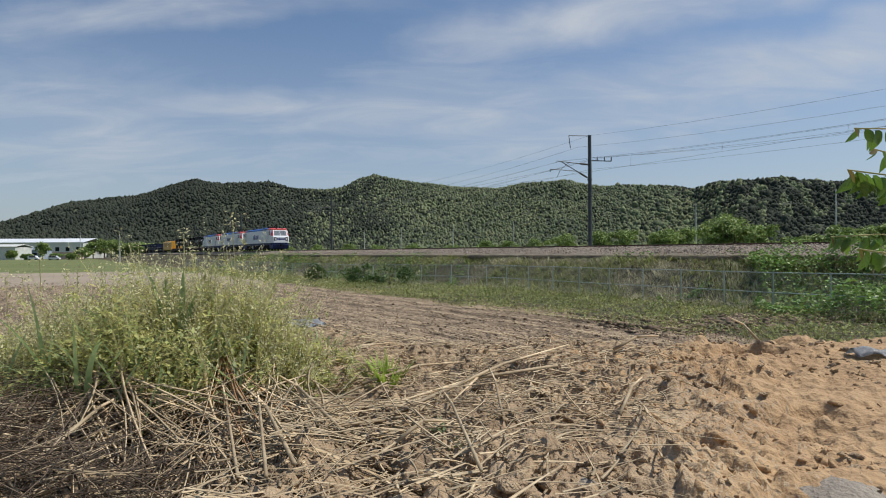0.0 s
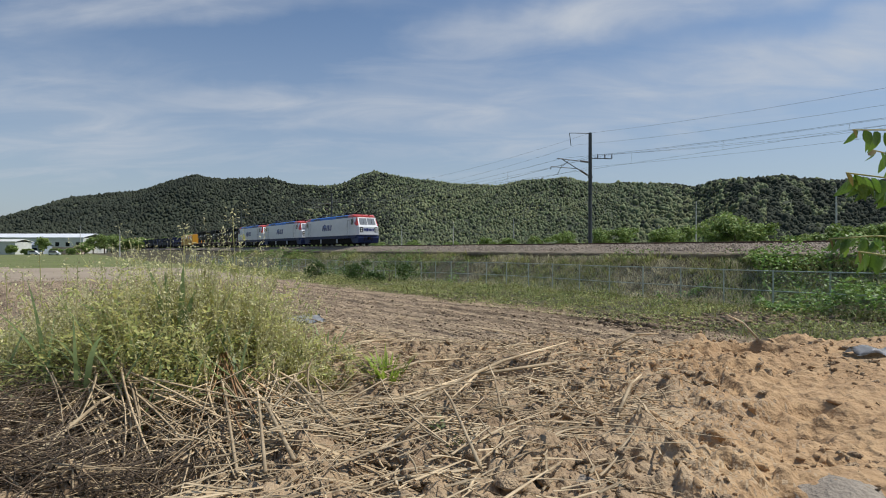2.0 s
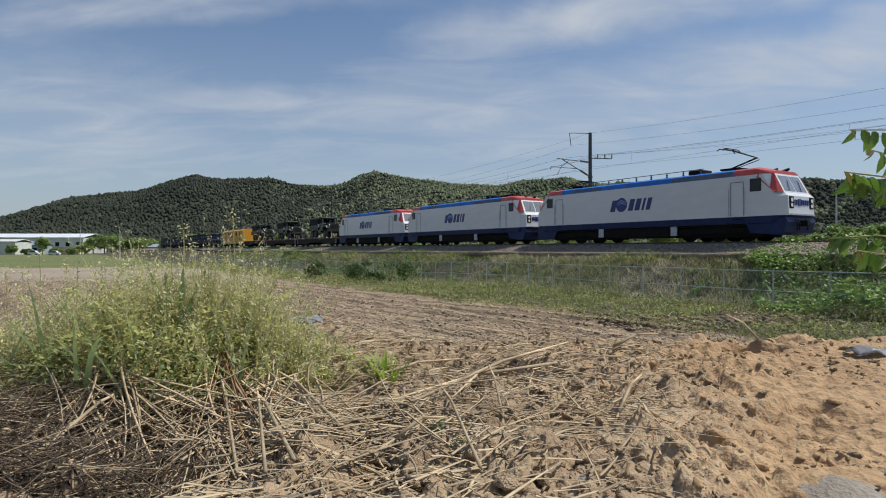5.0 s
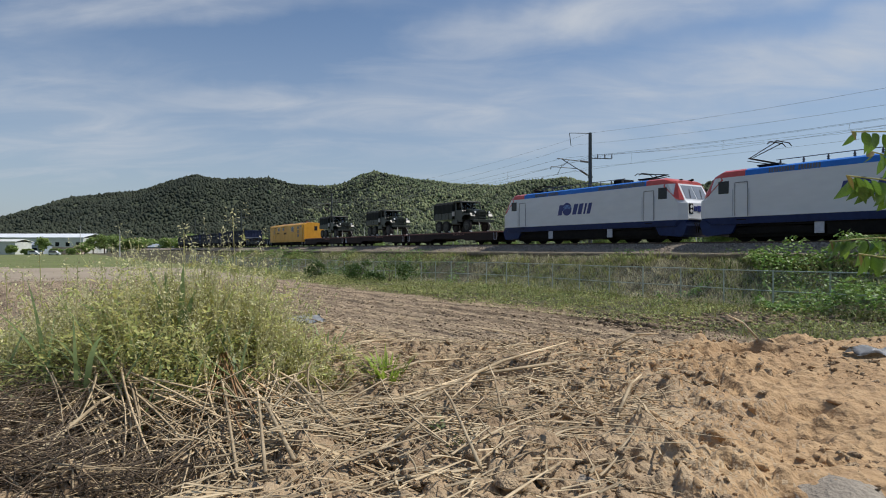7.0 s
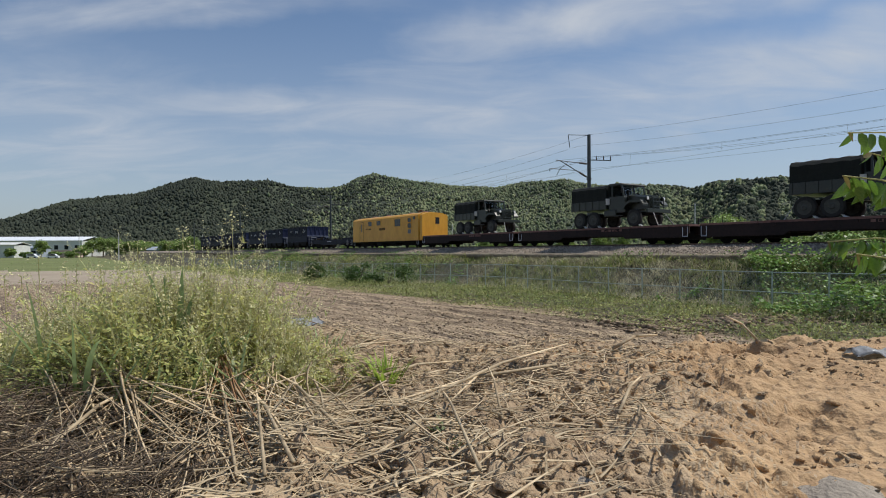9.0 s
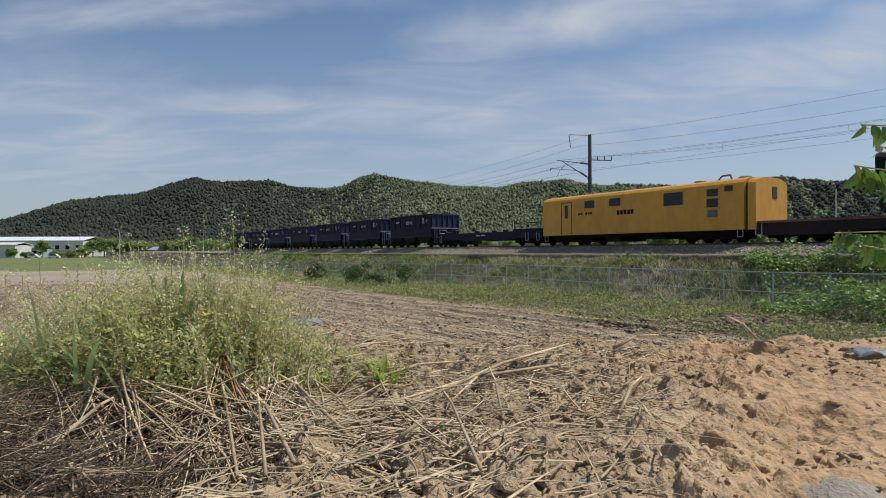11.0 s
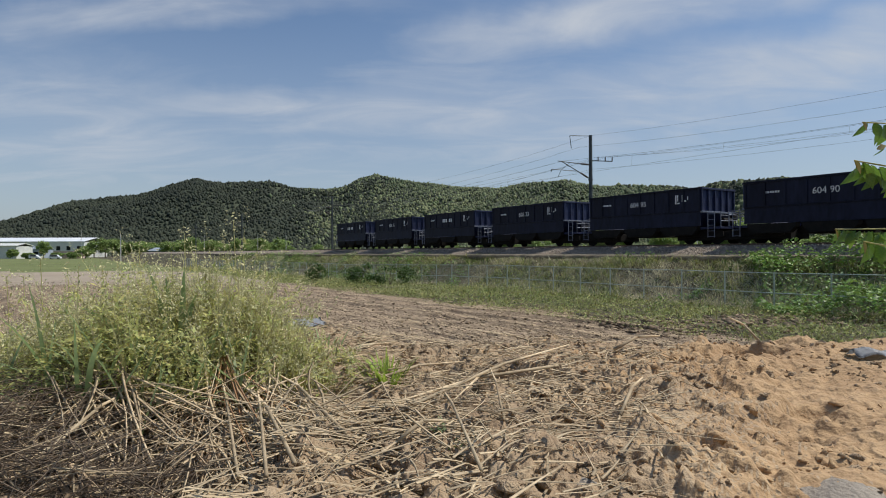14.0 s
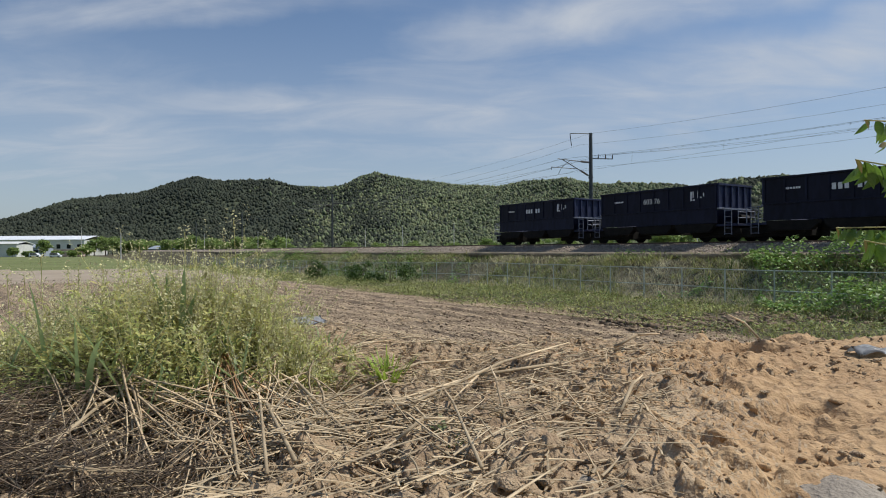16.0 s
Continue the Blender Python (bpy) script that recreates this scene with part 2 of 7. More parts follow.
M = dict(
    bank=surf("bank_soil", (0.28, 0.195, 0.12), (0.46, 0.345, 0.217), 5, .95, .9, depth=.02, fine=11),
    orange=surf("orange_soil", (0.33, 0.207, 0.107), (0.475, 0.322, 0.175), 5, .95, .8, depth=.014, fine=13),
    clod=surf("clod_soil", (0.29, 0.20, 0.122), (0.47, 0.352, 0.22), 22, .95, 1.0, depth=.012, island=.15),
    field=surf("field_soil", (0.082, 0.056, 0.035), (0.42, 0.318, 0.208), 1.3, .95, 1.0, depth=.06, fine=9, stretch=(2.0, .34, 1, 38), bands=(.105, .22)),
    fclod=surf("field_clod_soil", (0.0968, 0.0676, 0.0437), (0.283, 0.208, 0.136), 3, .95, .6, island=.35),
    pale=surf("dry_plain_soil", (0.265, 0.211, 0.156), (0.359, 0.296, 0.218), .08, .95, .4, depth=.1),
    plain=surf("plain_grass", (0.095, 0.12, 0.032), (0.18, 0.195, 0.066), .06, .95, .6, depth=.2, fine=14),
    # turf colour darkened to put shade between the grass blades
    turf=surf("shade_darkened_turf", (0.0279, 0.0279, 0.012), (0.125, 0.103, 0.053), 1.4, .95, .8, depth=.06),
    grass=surf("grass_blades", (0.15, 0.206, 0.0421), (0.271, 0.3, 0.0842), .5, .7, 0, island=.6, leaf=.35, hue=.03),
    drygrass=surf("dry_grass_blades", (0.34, 0.32, 0.20), (0.52, 0.48, 0.32), .5, .8, 0, island=.35, leaf=.3),
    vine=surf("vine_leaf", (0.11, 0.21, 0.038), (0.225, 0.345, 0.08), 1, .5, 0, island=.4, leaf=.35, hue=.02),
    verge=surf("verge_blades", (0.16, 0.205, 0.06), (0.365, 0.37, 0.135), .35, .7, 0, island=.55, leaf=.3, hue=.03),
    # dead-stem brown, made darker to hold the shade below the weeds
    twig=surf("shade_dark_stems", (0.06, 0.042, 0.028), (0.16, 0.115, 0.072), 8, .85, .1, island=.45),
    shrub=surf("shrub_leaf", (0.0429, 0.0936, 0.0172), (0.101, 0.164, 0.0351), 1, .55, 0, island=.45, leaf=.3, hue=.02),
    willow=surf("willow_leaf", (0.165, 0.25, 0.06), (0.28, 0.36, 0.12), .3, .6, 0, island=.35, leaf=.35, hue=.02),
    # distance haze is in these greens: broadleaf paled, pine greyed towards blue
    forest=surf("broadleaf_crown", (0.115, 0.150, 0.085), (0.275, 0.31, 0.155), .010, .9, .6, leaf=.35, island=.30, depth=.8, fine=30, hue=.025),
    pine=surf("hazed_pine_crown", (0.052, 0.066, 0.052), (0.100, 0.118, 0.078), .010, .9, .4, leaf=.5, island=.18, depth=.8, fine=30, hue=.02),
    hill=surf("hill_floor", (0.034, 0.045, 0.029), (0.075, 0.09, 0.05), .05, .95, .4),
    bark=surf("bark", (.09, .07, .05), (.17, .14, .11), 8, .9, .5),
    ballast=surf("ballast_bed", (0.123, 0.0968, 0.0731), (0.377, 0.315, 0.246), 9, .95, 1.0, depth=.06, fine=3),
    stone=surf("ballast_stone", (0.169, 0.138, 0.106), (0.448, 0.377, 0.3), 3, .9, .2, island=.45),
    rail=surf("rail_steel", (.10, .065, .05), (.17, .12, .09), 6, .55, .2, metal=.6),
    sleeper=surf("concrete_sleeper", (0.234, 0.218, 0.203), (0.328, 0.312, 0.289), 3, .9, .4),
    pole=surf("painted_steel_pole", (.045, .055, .055), (.09, .10, .10), 3, .55, .2, metal=.5),
    conc=surf("concrete_pole", (.42, .41, .39), (.58, .57, .54), 2, .9, .3),
    wire=surf("wire", (.10, .10, .105), (.16, .16, .17), 2, .5, 0, metal=.6),
    insul=surf("insulator", (.05, .04, .04), (.08, .07, .06), 5, .3, 0),
    fence=surf("fence_green_grey", (0.30, 0.36, 0.32), (0.42, 0.48, 0.44), 3, .5, .1, metal=.2),
    path=surf("worn_earth_path", (0.117, 0.0936, 0.0624), (0.257, 0.211, 0.148), 1.6, .95, 1.0, depth=.06, fine=6),
    mesh=surf("fence_wire", (0.328, 0.359, 0.351), (0.437, 0.468, 0.452), 3, .5, 0, metal=.3),
    white=surf("loco_white_paint", (.59, .61, .63), (.66, .68, .70), .5, .4, .03, coat=.15, stretch=(.4, 1, 1.2), fine=5),
    blue=surf("loco_blue_paint", (.02, .14, .52), (.03, .19, .62), .6, .45, .05, spec=.3, fine=5),
    navy=surf("loco_navy_paint", (.006, .018, .075), (.012, .03, .11), .8, .5, .1, spec=.25, fine=5),
    red=surf("loco_red_paint", (.50, .055, .045), (.62, .09, .07), .8, .4, .05, coat=.3, fine=5),
    glass=surf("dark_glass", (.010, .012, .014), (.02, .022, .025), 1, .08, 0, spec=.3),
    # pane base lightened to grey, adding sky reflection to its colour
    screen=surf("sky_greyed_windscreen", (.13, .14, .15), (.19, .20, .21), 1, .05, 0, spec=1.0, coat=1.0),
    under=surf("grimy_underframe", (.005, .005, .005), (.016, .014, .012), 3, .85, .4, spec=.2),
    grille=surf("grille_grey", (.09, .10, .11), (.15, .16, .17), 3, .6, .2),
    lamp=surf("lamp_lens", (.65, .66, .62), (.8, .8, .78), 4, .15, 0),
    logo=surf("logo_navy", (.012, .022, .14), (.02, .035, .19), 2, .4, 0),
    logoblue=surf("logo_blue", (.10, .22, .5), (.2, .35, .65), 2, .4, 0),
    flat=surf("flat_wagon_brown", (.010, .005, .0045), (.026, .012, .010), .9, .85, .3, fine=7),
    deck=surf("worn_wagon_deck", (.12, .055, .045), (.22, .12, .10), 1.2, .85, .4, stretch=(.4, 2, 1)),
    yellow=surf("wagon_yellow_paint", (.58, .27, .012), (.70, .35, .025), .6, .5, .08, coat=.15, stretch=(1, 1, .4), fine=6),
    # one navy in two copies: near-black for shaded sides, lighter for sunlit ends
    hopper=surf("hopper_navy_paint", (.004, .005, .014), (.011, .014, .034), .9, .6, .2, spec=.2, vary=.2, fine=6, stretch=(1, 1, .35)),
    hopperin=surf("hopper_lit_end_navy", (.012, .017, .048), (.030, .040, .092), 1.2, .6, .2, spec=.25, vary=.15, fine=6),
    ladder=surf("dull_blue_steel", (.13, .15, .20), (.22, .24, .30), 5, .5, .1, metal=.3),
    steel=surf("galvanised_rail", (.35, .37, .42), (.5, .52, .57), 5, .5, .1, metal=.3),
    lettering=surf("white_lettering", (.55, .57, .6), (.72, .73, .75), 4, .6, 0),
    olive=surf("army_olive_paint", (.007, .010, .0065), (.017, .021, .013), 2, .38, .15, fine=6, coat=.1),
    # dust on hubs and steps; on the cab roof its paleness paints sunlight
    dusty=surf("dusty_sunlit_olive", (.03, .03, .025), (.065, .065, .055), 5, .7, .2),
    clear=clear_glass(),
    canvas=surf("dark_green_canvas", (.003, .005, .004), (.008, .011, .008), 3, .9, .5, depth=.02, fine=4),
    rubber=surf("tyre_rubber", (.010, .010, .010), (.03, .028, .026), 6, .85, .3),
    strap=surf("webbing_strap", (.45, .44, .42), (.6, .59, .56), 6, .8, 0),
    straw=surf("dry_straw", (0.32, 0.228, 0.13), (0.63, 0.505, 0.325), 6, .75, .2, island=.4, leaf=.12, depth=.002),
    redstraw=surf("orange_straw", (0.328, 0.172, 0.078), (0.452, 0.265, 0.133), 6, .75, .1, island=.3, leaf=.12),
    weedstem=surf("weed_stem", (0.34, 0.34, 0.14), (0.56, 0.52, 0.27), 6, .7, 0, island=.35, leaf=.4),
    weedleaf=surf("weed_leaf", (0.37, 0.39, 0.12), (0.62, 0.61, 0.25), 9, .65, 0, island=.45, leaf=.55, hue=.03),
    weedseed=surf("weed_seed_head", (0.50, 0.49, 0.26), (0.72, 0.68, 0.42), 9, .75, 0, island=.35, leaf=.45),
    blade=surf("broad_green_blade", (0.25, 0.36, 0.14), (0.42, 0.52, 0.25), 9, .5, 0, vary=.2, leaf=.5),
    bright=surf("bright_tuft_blade", (.26, .38, .05), (.38, .48, .09), 9, .5, 0, island=.25, leaf=.45),
    sap=surf("sapling_leaf", (0.085, 0.185, 0.022), (0.20, 0.32, 0.055), 20, .38, .2, leaf=.45, vary=.35, depth=.002),
    sapred=surf("young_reddish_leaf", (0.17, 0.095, 0.03), (0.19, 0.20, 0.045), 14, .42, .1, leaf=.4),
    rock=surf("grey_rock", (0.211, 0.179, 0.144), (0.335, 0.292, 0.234), 18, .9, .8, depth=.008),
    plastic=surf("grey_plastic_sheet", (.36, .37, .38), (.56, .57, .58), 6, .4, .2),
    roof=surf("white_sheet_roof", (.62, .66, .70), (.78, .8, .82), .2, .5, .1),
    wall=surf("shed_wall", (.5, .52, .5), (.66, .67, .64), .2, .8, .1),
    bluewall=surf("blue_grey_sheet", (.24, .29, .36), (.34, .38, .45), .2, .6, .1),
    brick=surf("reddish_stack", (.38, .27, .22), (.55, .42, .36), .6, .9, .2),
    carpaint=surf("white_car_paint", (.6, .62, .64), (.7, .71, .73), 1, .3, 0, coat=.4),
)


# ---- helpers for meshes ----
def part(name, bm, material, parent=None, label="", smooth=False):
    me = bpy.data.meshes.new(name)
    bm.to_mesh(me)
    bm.free()
    for k in (material if isinstance(material, (list, tuple)) else [material]):
        me.materials.append(k)
    if smooth:
        me.polygons.foreach_set("use_smooth", [True] * len(me.polygons))
    ob = new(name, me)
    if parent:
        ob.parent = parent
    if label:
        ob["label"] = label
    return ob


def share(name, ob, parent, m):
    """Another piece on the same mesh."""
    o = new(name, ob.data)
    o.parent, o.matrix_basis = parent, m
    return o


def arrays(name, verts, faces, material, parent=None):
    """A mesh from arrays: verts (n, 3), faces (m, k)."""
    verts, faces = np.asarray(verts, np.float32), np.asarray(faces, np.int32)
    me = bpy.data.meshes.new(name)
    me.vertices.add(len(verts)); me.vertices.foreach_set("co", verts.ravel())
    me.loops.add(faces.size); me.loops.foreach_set("vertex_index", faces.ravel())
    me.polygons.add(len(faces))
    me.polygons.foreach_set("loop_start", np.arange(0, faces.size, faces.shape[1], dtype=np.int32))
    for k in (material if isinstance(material, (list, tuple)) else [material]):
        me.materials.append(k)
    me.update(calc_edges=True)
    ob = new(name, me)
    if parent:
        ob.parent = parent
    return ob


def swarm(base_v, base_f, mats):
    """Copies of a small mesh by (n, 4, 4) matrices, as arrays."""
    bv = np.c_[base_v, np.ones(len(base_v))]
    v = np.einsum("nij,kj->nki", mats, bv)[:, :, :3].reshape(-1, 3)
    f = (np.asarray(base_f)[None] + (np.arange(len(mats)) * len(base_v))[:, None, None]).reshape(-1, np.asarray(base_f).shape[1])
    return v, f


def join(chunks):
    vs, fs, o = [], [], 0
    for v, f in chunks:
        vs.append(v); fs.append(f + o); o += len(v)
    return np.concatenate(vs), np.concatenate(fs)


def poses(xyz, yaw, tilt, lean, scale):
    """(n, 4, 4) matrices: scale, tilt about x by tilt, about y by lean, then turn by yaw."""
    n = len(xyz)
    scale = np.broadcast_to(np.asarray(scale, float).reshape(n, -1) if np.ndim(scale) else scale, (n, 3))
    cy, sy, ct, s_t, cl, sl = np.cos(yaw), np.sin(yaw), np.cos(tilt), np.sin(tilt), np.cos(lean), np.sin(lean)
    z, o = np.zeros(n), np.ones(n)
    rz = np.stack([np.stack([cy, -sy, z], 1), np.stack([sy, cy, z], 1), np.stack([z, z, o], 1)], 1)
    rx = np.stack([np.stack([o, z, z], 1), np.stack([z, ct, -s_t], 1), np.stack([z, s_t, ct], 1)], 1)
    ry = np.stack([np.stack([cl, z, sl], 1), np.stack([z, o, z], 1), np.stack([-sl, z, cl], 1)], 1)
    m = np.zeros((n, 4, 4))
    m[:, :3, :3] = (rz @ rx @ ry) * scale[:, None, :]
    m[:, :3, 3] = xyz
    m[:, 3, 3] = 1
    return m


def box(bm, x0, x1, y0, y1, z0, z1, bevel=0.0):
    vs = [bm.verts.new(p) for p in ((x0, y0, z0), (x1, y0, z0), (x1, y1, z0), (x0, y1, z0), (x0, y0, z1), (x1, y0, z1), (x1, y1, z1), (x0, y1, z1))]
    fs = [bm.faces.new([vs[i] for i in q]) for q in ((3, 2, 1, 0), (4, 5, 6, 7), (0, 1, 5, 4), (1, 2, 6, 5), (2, 3, 7, 6), (3, 0, 4, 7))]
    if bevel:
        es = list({e for f in fs for e in f.edges})
        bmesh.ops.bevel(bm, geom=es, offset=bevel, segments=2, profile=.5, affect="EDGES")
    return bm


def rod(bm, p, q, r, n=6, r2=None):
    """A round bar from p to q."""
    p, q = Vector(p), Vector(q)
    r2 = r if r2 is None else r2
    a = (q - p).normalized()
    s = a.orthogonal().normalized()
    u = a.cross(s)
    lo, hi = [], []
    for i in range(n):
        w = 2 * math.pi * i / n
        d = s * math.cos(w) + u * math.sin(w)
        lo.append(bm.verts.new(p + d * r)); hi.append(bm.verts.new(q + d * r2))
    for i in range(n):
        j = (i + 1) % n
        bm.faces.new((lo[i], lo[j], hi[j], hi[i]))
    bm.faces.new(lo[::-1]); bm.faces.new(hi)
    return bm


def pipe(bm, pts, r, n=5):
    for a, b in zip(pts[:-1], pts[1:]):
        rod(bm, a, b, r, n)
    return bm


def prism(bm, pts, y0, y1):
    """A side outline (x, z) given a thickness along y."""
    a = [bm.verts.new((x, y0, z)) for x, z in pts]
    b = [bm.verts.new((x, y1, z)) for x, z in pts]
    n = len(pts)
    for i in range(n):
        j = (i + 1) % n
        bm.faces.new((a[i], a[j], b[j], b[i]))
    bm.faces.new(a[::-1]); bm.faces.new(b)
    bmesh.ops.recalc_face_normals(bm, faces=bm.faces)
    return bm


def loft(bm, rings, cap=True):
    rows = [[bm.verts.new(p) for p in ring] for ring in rings]
    for a, b in zip(rows[:-1], rows[1:]):
        for i in range(len(a)):
            j = (i + 1) % len(a)
            bm.faces.new((a[i], a[j], b[j], b[i]))
    if cap:
        bm.faces.new(rows[0][::-1]); bm.faces.new(rows[-1])
    bmesh.ops.recalc_face_normals(bm, faces=bm.faces)
    return bm


def B():
    return bmesh.new()


def empty(name, label, category, group="", m=None, kind=""):
    e = new(name)
    e.empty_display_size = 0.3
    if m is not None:
        e.matrix_basis = m
    return tagged(e, label, category, group, kind)


# ---- the railway's own axes: s along the way of travel, p away from the camera, z above the rails ----
TH = radians(32.536)
DS, DN = Vector((math.sin(TH), -math.cos(TH), 0)), Vector((math.cos(TH), math.sin(TH), 0))
RAIL = EYE + 0.42
CENTRE = Vector((36, 0, 0)) + DN * 1.5
YAW = math.degrees(TH) - 90


def track(s, p=0.0, z=0.0):
    """A pose on the line: s metres along, p beside the middle, z over the rails."""
    w = CENTRE + DS * s + DN * p
    return pose(w.x, w.y, RAIL + z, 0, 0, YAW)


def to_sp(x, y):
    dx, dy = x - CENTRE.x, y - CENTRE.y
    return dx * DS.x + dy * DS.y, dx * DN.x + dy * DN.y


def sm(a, b, x):
    t = np.clip((np.asarray(x, float) - a) / (b - a), 0, 1)
    return t * t * (3 - 2 * t)


_rng = np.random.default_rng(5)
_G = _rng.random((64, 64))


def vnoise(x, y):
    """Smooth value noise of a plane, 0 to 1."""
    xi, yi = np.floor(x).astype(int), np.floor(y).astype(int)
    fx, fy = x - xi, y - yi
    fx, fy = fx * fx * (3 - 2 * fx), fy * fy * (3 - 2 * fy)
    g = lambda i, j: _G[i % 64, j % 64]
    return (g(xi, yi) * (1 - fx) + g(xi + 1, yi) * fx) * (1 - fy) + (g(xi, yi + 1) * (1 - fx) + g(xi + 1, yi + 1) * fx) * fy


def fbm(x, y, octaves=4):
    t, a = 0, 1.0
    for k in range(octaves):
        t = t + a * (vnoise(x * 2 ** k + 17.3 * k, y * 2 ** k - 9.1 * k) - .5)
        a *= .5
    return t


BANK = EYE - 0.22


def crest(x):
    return 1.50 + .16 * fbm(x * 1.3 + 3, x * 0 + 7.7, 3)


def ground_z(x, y):
    """The height of the land: the bank underfoot, the field, the railway's embankment."""
    s, p = to_sp(x, y)
    z = .06 * fbm(x * .35, y * .35, 4)
    base = .35 * sm(-75, -45, s)
    z = z + base * sm(-17, -9.5, p)
    z = z + (2.25 - base) * sm(-9.0, -4.2, p) - .9 * sm(9, 20, p)
    # furrows of the tilled field
    q = (x * math.cos(radians(38)) + y * math.sin(radians(38))) + .12 * fbm(x * .2, y * .2, 2)
    tilled = sm(-13.2, -15.5, p) * sm(10, 13, y) * sm(52, 44, y) * (1 - .7 * sm(-7, -14, x))
    z = z + tilled * (.06 * (.7 + 1.6 * fbm(x * .3 + 5, y * .3, 2)) * np.sin(q * 2 * math.pi / 1.25) + .03 * np.sin(q * 2 * math.pi / .41) + .035 * fbm(x * 2.3, y * 2.3, 3))
    far = np.hypot(x, y)
    z = z * (1 - sm(250, 420, far))
    r = np.hypot(x, y)
    soft = sm(.30, .62, x / np.maximum(y, .3) + .5 * fbm(x * 4, y * 4, 2))
    crumb = np.abs(fbm(x * 26, y * 26, 3)) * .045 + np.abs(fbm(x * 70 + 5, y * 70, 2)) * .012
    pit = -.08 * sm(.14, .42, fbm(x * 7 + 3, y * 7 + 8, 3))
    plate = .022 * sm(-.05, .05, fbm(x * 11 + 1, y * 11 + 4, 4)) + .011 * sm(-.04, .04, fbm(x * 29 + 6, y * 29, 3))
    rough = (.085 - .05 * soft) * fbm(x * 3.1, y * 3.1, 4) + (.03 - .012 * soft) * fbm(x * 11, y * 11, 3) + .016 * soft * np.abs(fbm(x * 48, y * 48, 3)) + (crumb + pit) * (1 - .72 * soft) + plate * (1 - .86 * soft) - .016
    rough = rough * sm(.12, .5, r)
    top = BANK + rough * .62 + .03 * sm(.2, 1.2, x) - .02
    drop = sm(0, 2.6, y - crest(x))
    k = (1 - drop) * sm(-12, -6, y)
    return np.where(k > 0, z * (1 - k) + top * k, z)


def zed(x, y):
    return float(ground_z(np.array([x], float), np.array([y], float))[0])


# ---- the ground: one sheet from underfoot to the horizon ----
def make_ground():
    r = np.concatenate([[0.0], np.geomspace(.12, .4, 30), np.geomspace(.404, 1.9, 300), np.geomspace(1.91, 3.2, 40), np.geomspace(3.3, 12, 30), np.geomspace(12.1, 60, 180), np.geomspace(61, 4200, 60)])
    a = np.concatenate([np.linspace(-43, 43, 420), np.linspace(45, 315, 60)[:-1]])
    a = np.radians(a)
    R, A = np.meshgrid(r, a, indexing="ij")
    x, y = R * np.sin(A), R * np.cos(A)
    z = ground_z(x, y)
    n, k = R.shape
    idx = np.arange(n * k).reshape(n, k)
    nx = np.roll(idx, -1, 1)
    f = np.stack([idx[:-1], idx[1:], nx[1:], nx[:-1]], -1).reshape(-1, 4)
    v = np.stack([x, y, z], -1).reshape(-1, 3)
    names = ["bank", "orange", "field", "pale", "turf", "plain"]
    ob = arrays("ground", v, f, [M[i] for i in names])
    c = v[f].mean(1)
    s, p = to_sp(c[:, 0], c[:, 1])
    wob = fbm(c[:, 0] * .22, c[:, 1] * .22, 3)
    idx = np.full(len(f), 2)
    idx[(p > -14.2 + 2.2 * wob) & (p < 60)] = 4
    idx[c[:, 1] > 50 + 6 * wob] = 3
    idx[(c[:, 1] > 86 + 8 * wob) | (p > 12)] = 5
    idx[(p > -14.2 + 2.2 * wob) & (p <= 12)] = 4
    bank = c[:, 1] < crest(c[:, 0]) + 1.5
    idx[bank] = 0
    w2 = fbm(c[:, 0] * 2.2, c[:, 1] * 2.2, 3)
    idx[bank & (c[:, 0] / np.maximum(c[:, 1], .2) > .38 + .5 * w2 + np.random.default_rng(2).normal(0, .10, len(f))) & (c[:, 0] > .05)] = 1
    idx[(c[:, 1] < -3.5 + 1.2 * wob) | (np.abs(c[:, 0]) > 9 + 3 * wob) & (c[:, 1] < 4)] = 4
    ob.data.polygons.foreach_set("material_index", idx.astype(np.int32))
    ob.data.polygons.foreach_set("use_smooth", [True] * len(f))
    tagged(ob, "bare soil bank, tilled brown field and grassy verge", "ground", kind="structure")


make_ground()


# ---- wooded hills behind the line ----
RIDGE = [(-56, 40), (-45, 44), (-36, 56), (-33.8, 74), (-31.6, 91), (-28.4, 101), (-26.5, 104), (-24.1, 120), (-22.1, 130), (-19.6, 120), (-16, 127), (-13.7, 114), (-11.2, 112),
         (-9.4, 116), (-8, 131), (-6.4, 140), (-3.3, 128), (1.5, 118), (5, 115), (7.4, 121), (11.2, 128), (14.4, 119), (20, 119), (22.5, 113), (24, 125), (28, 132), (29.3, 135), (31, 127), (36, 120), (45, 112), (56, 90)]


def hill_far(a):
    return np.interp(a, [-60, -26, -12, 8, 22, 26, 60], [1050, 980, 820, 680, 600, 480, 460])


def hill_top(a):
    """Height over the plain of the ridge at the bearing a (degrees)."""
    e = np.interp(a, [k for k, _ in RIDGE], [h for _, h in RIDGE])
    return e / FOCAL * hill_far(a) * np.cos(np.radians(a)) - 1.2


def hill_z(a, d):
    """d: distance over the ridge's distance."""
    t = sm(.62, 1.0, d) * (1 - .5 * sm(1.02, 1.4, d))
    x, y = d * hill_far(a) * np.sin(np.radians(a)), d * hill_far(a) * np.cos(np.radians(a))
    gully = 1 + .30 * fbm(x / 90, y / 90, 4) * (1 - sm(.88, 1, d))
    return hill_top(a) * t * gully - 2 * (1 - sm(.6, .66, d))


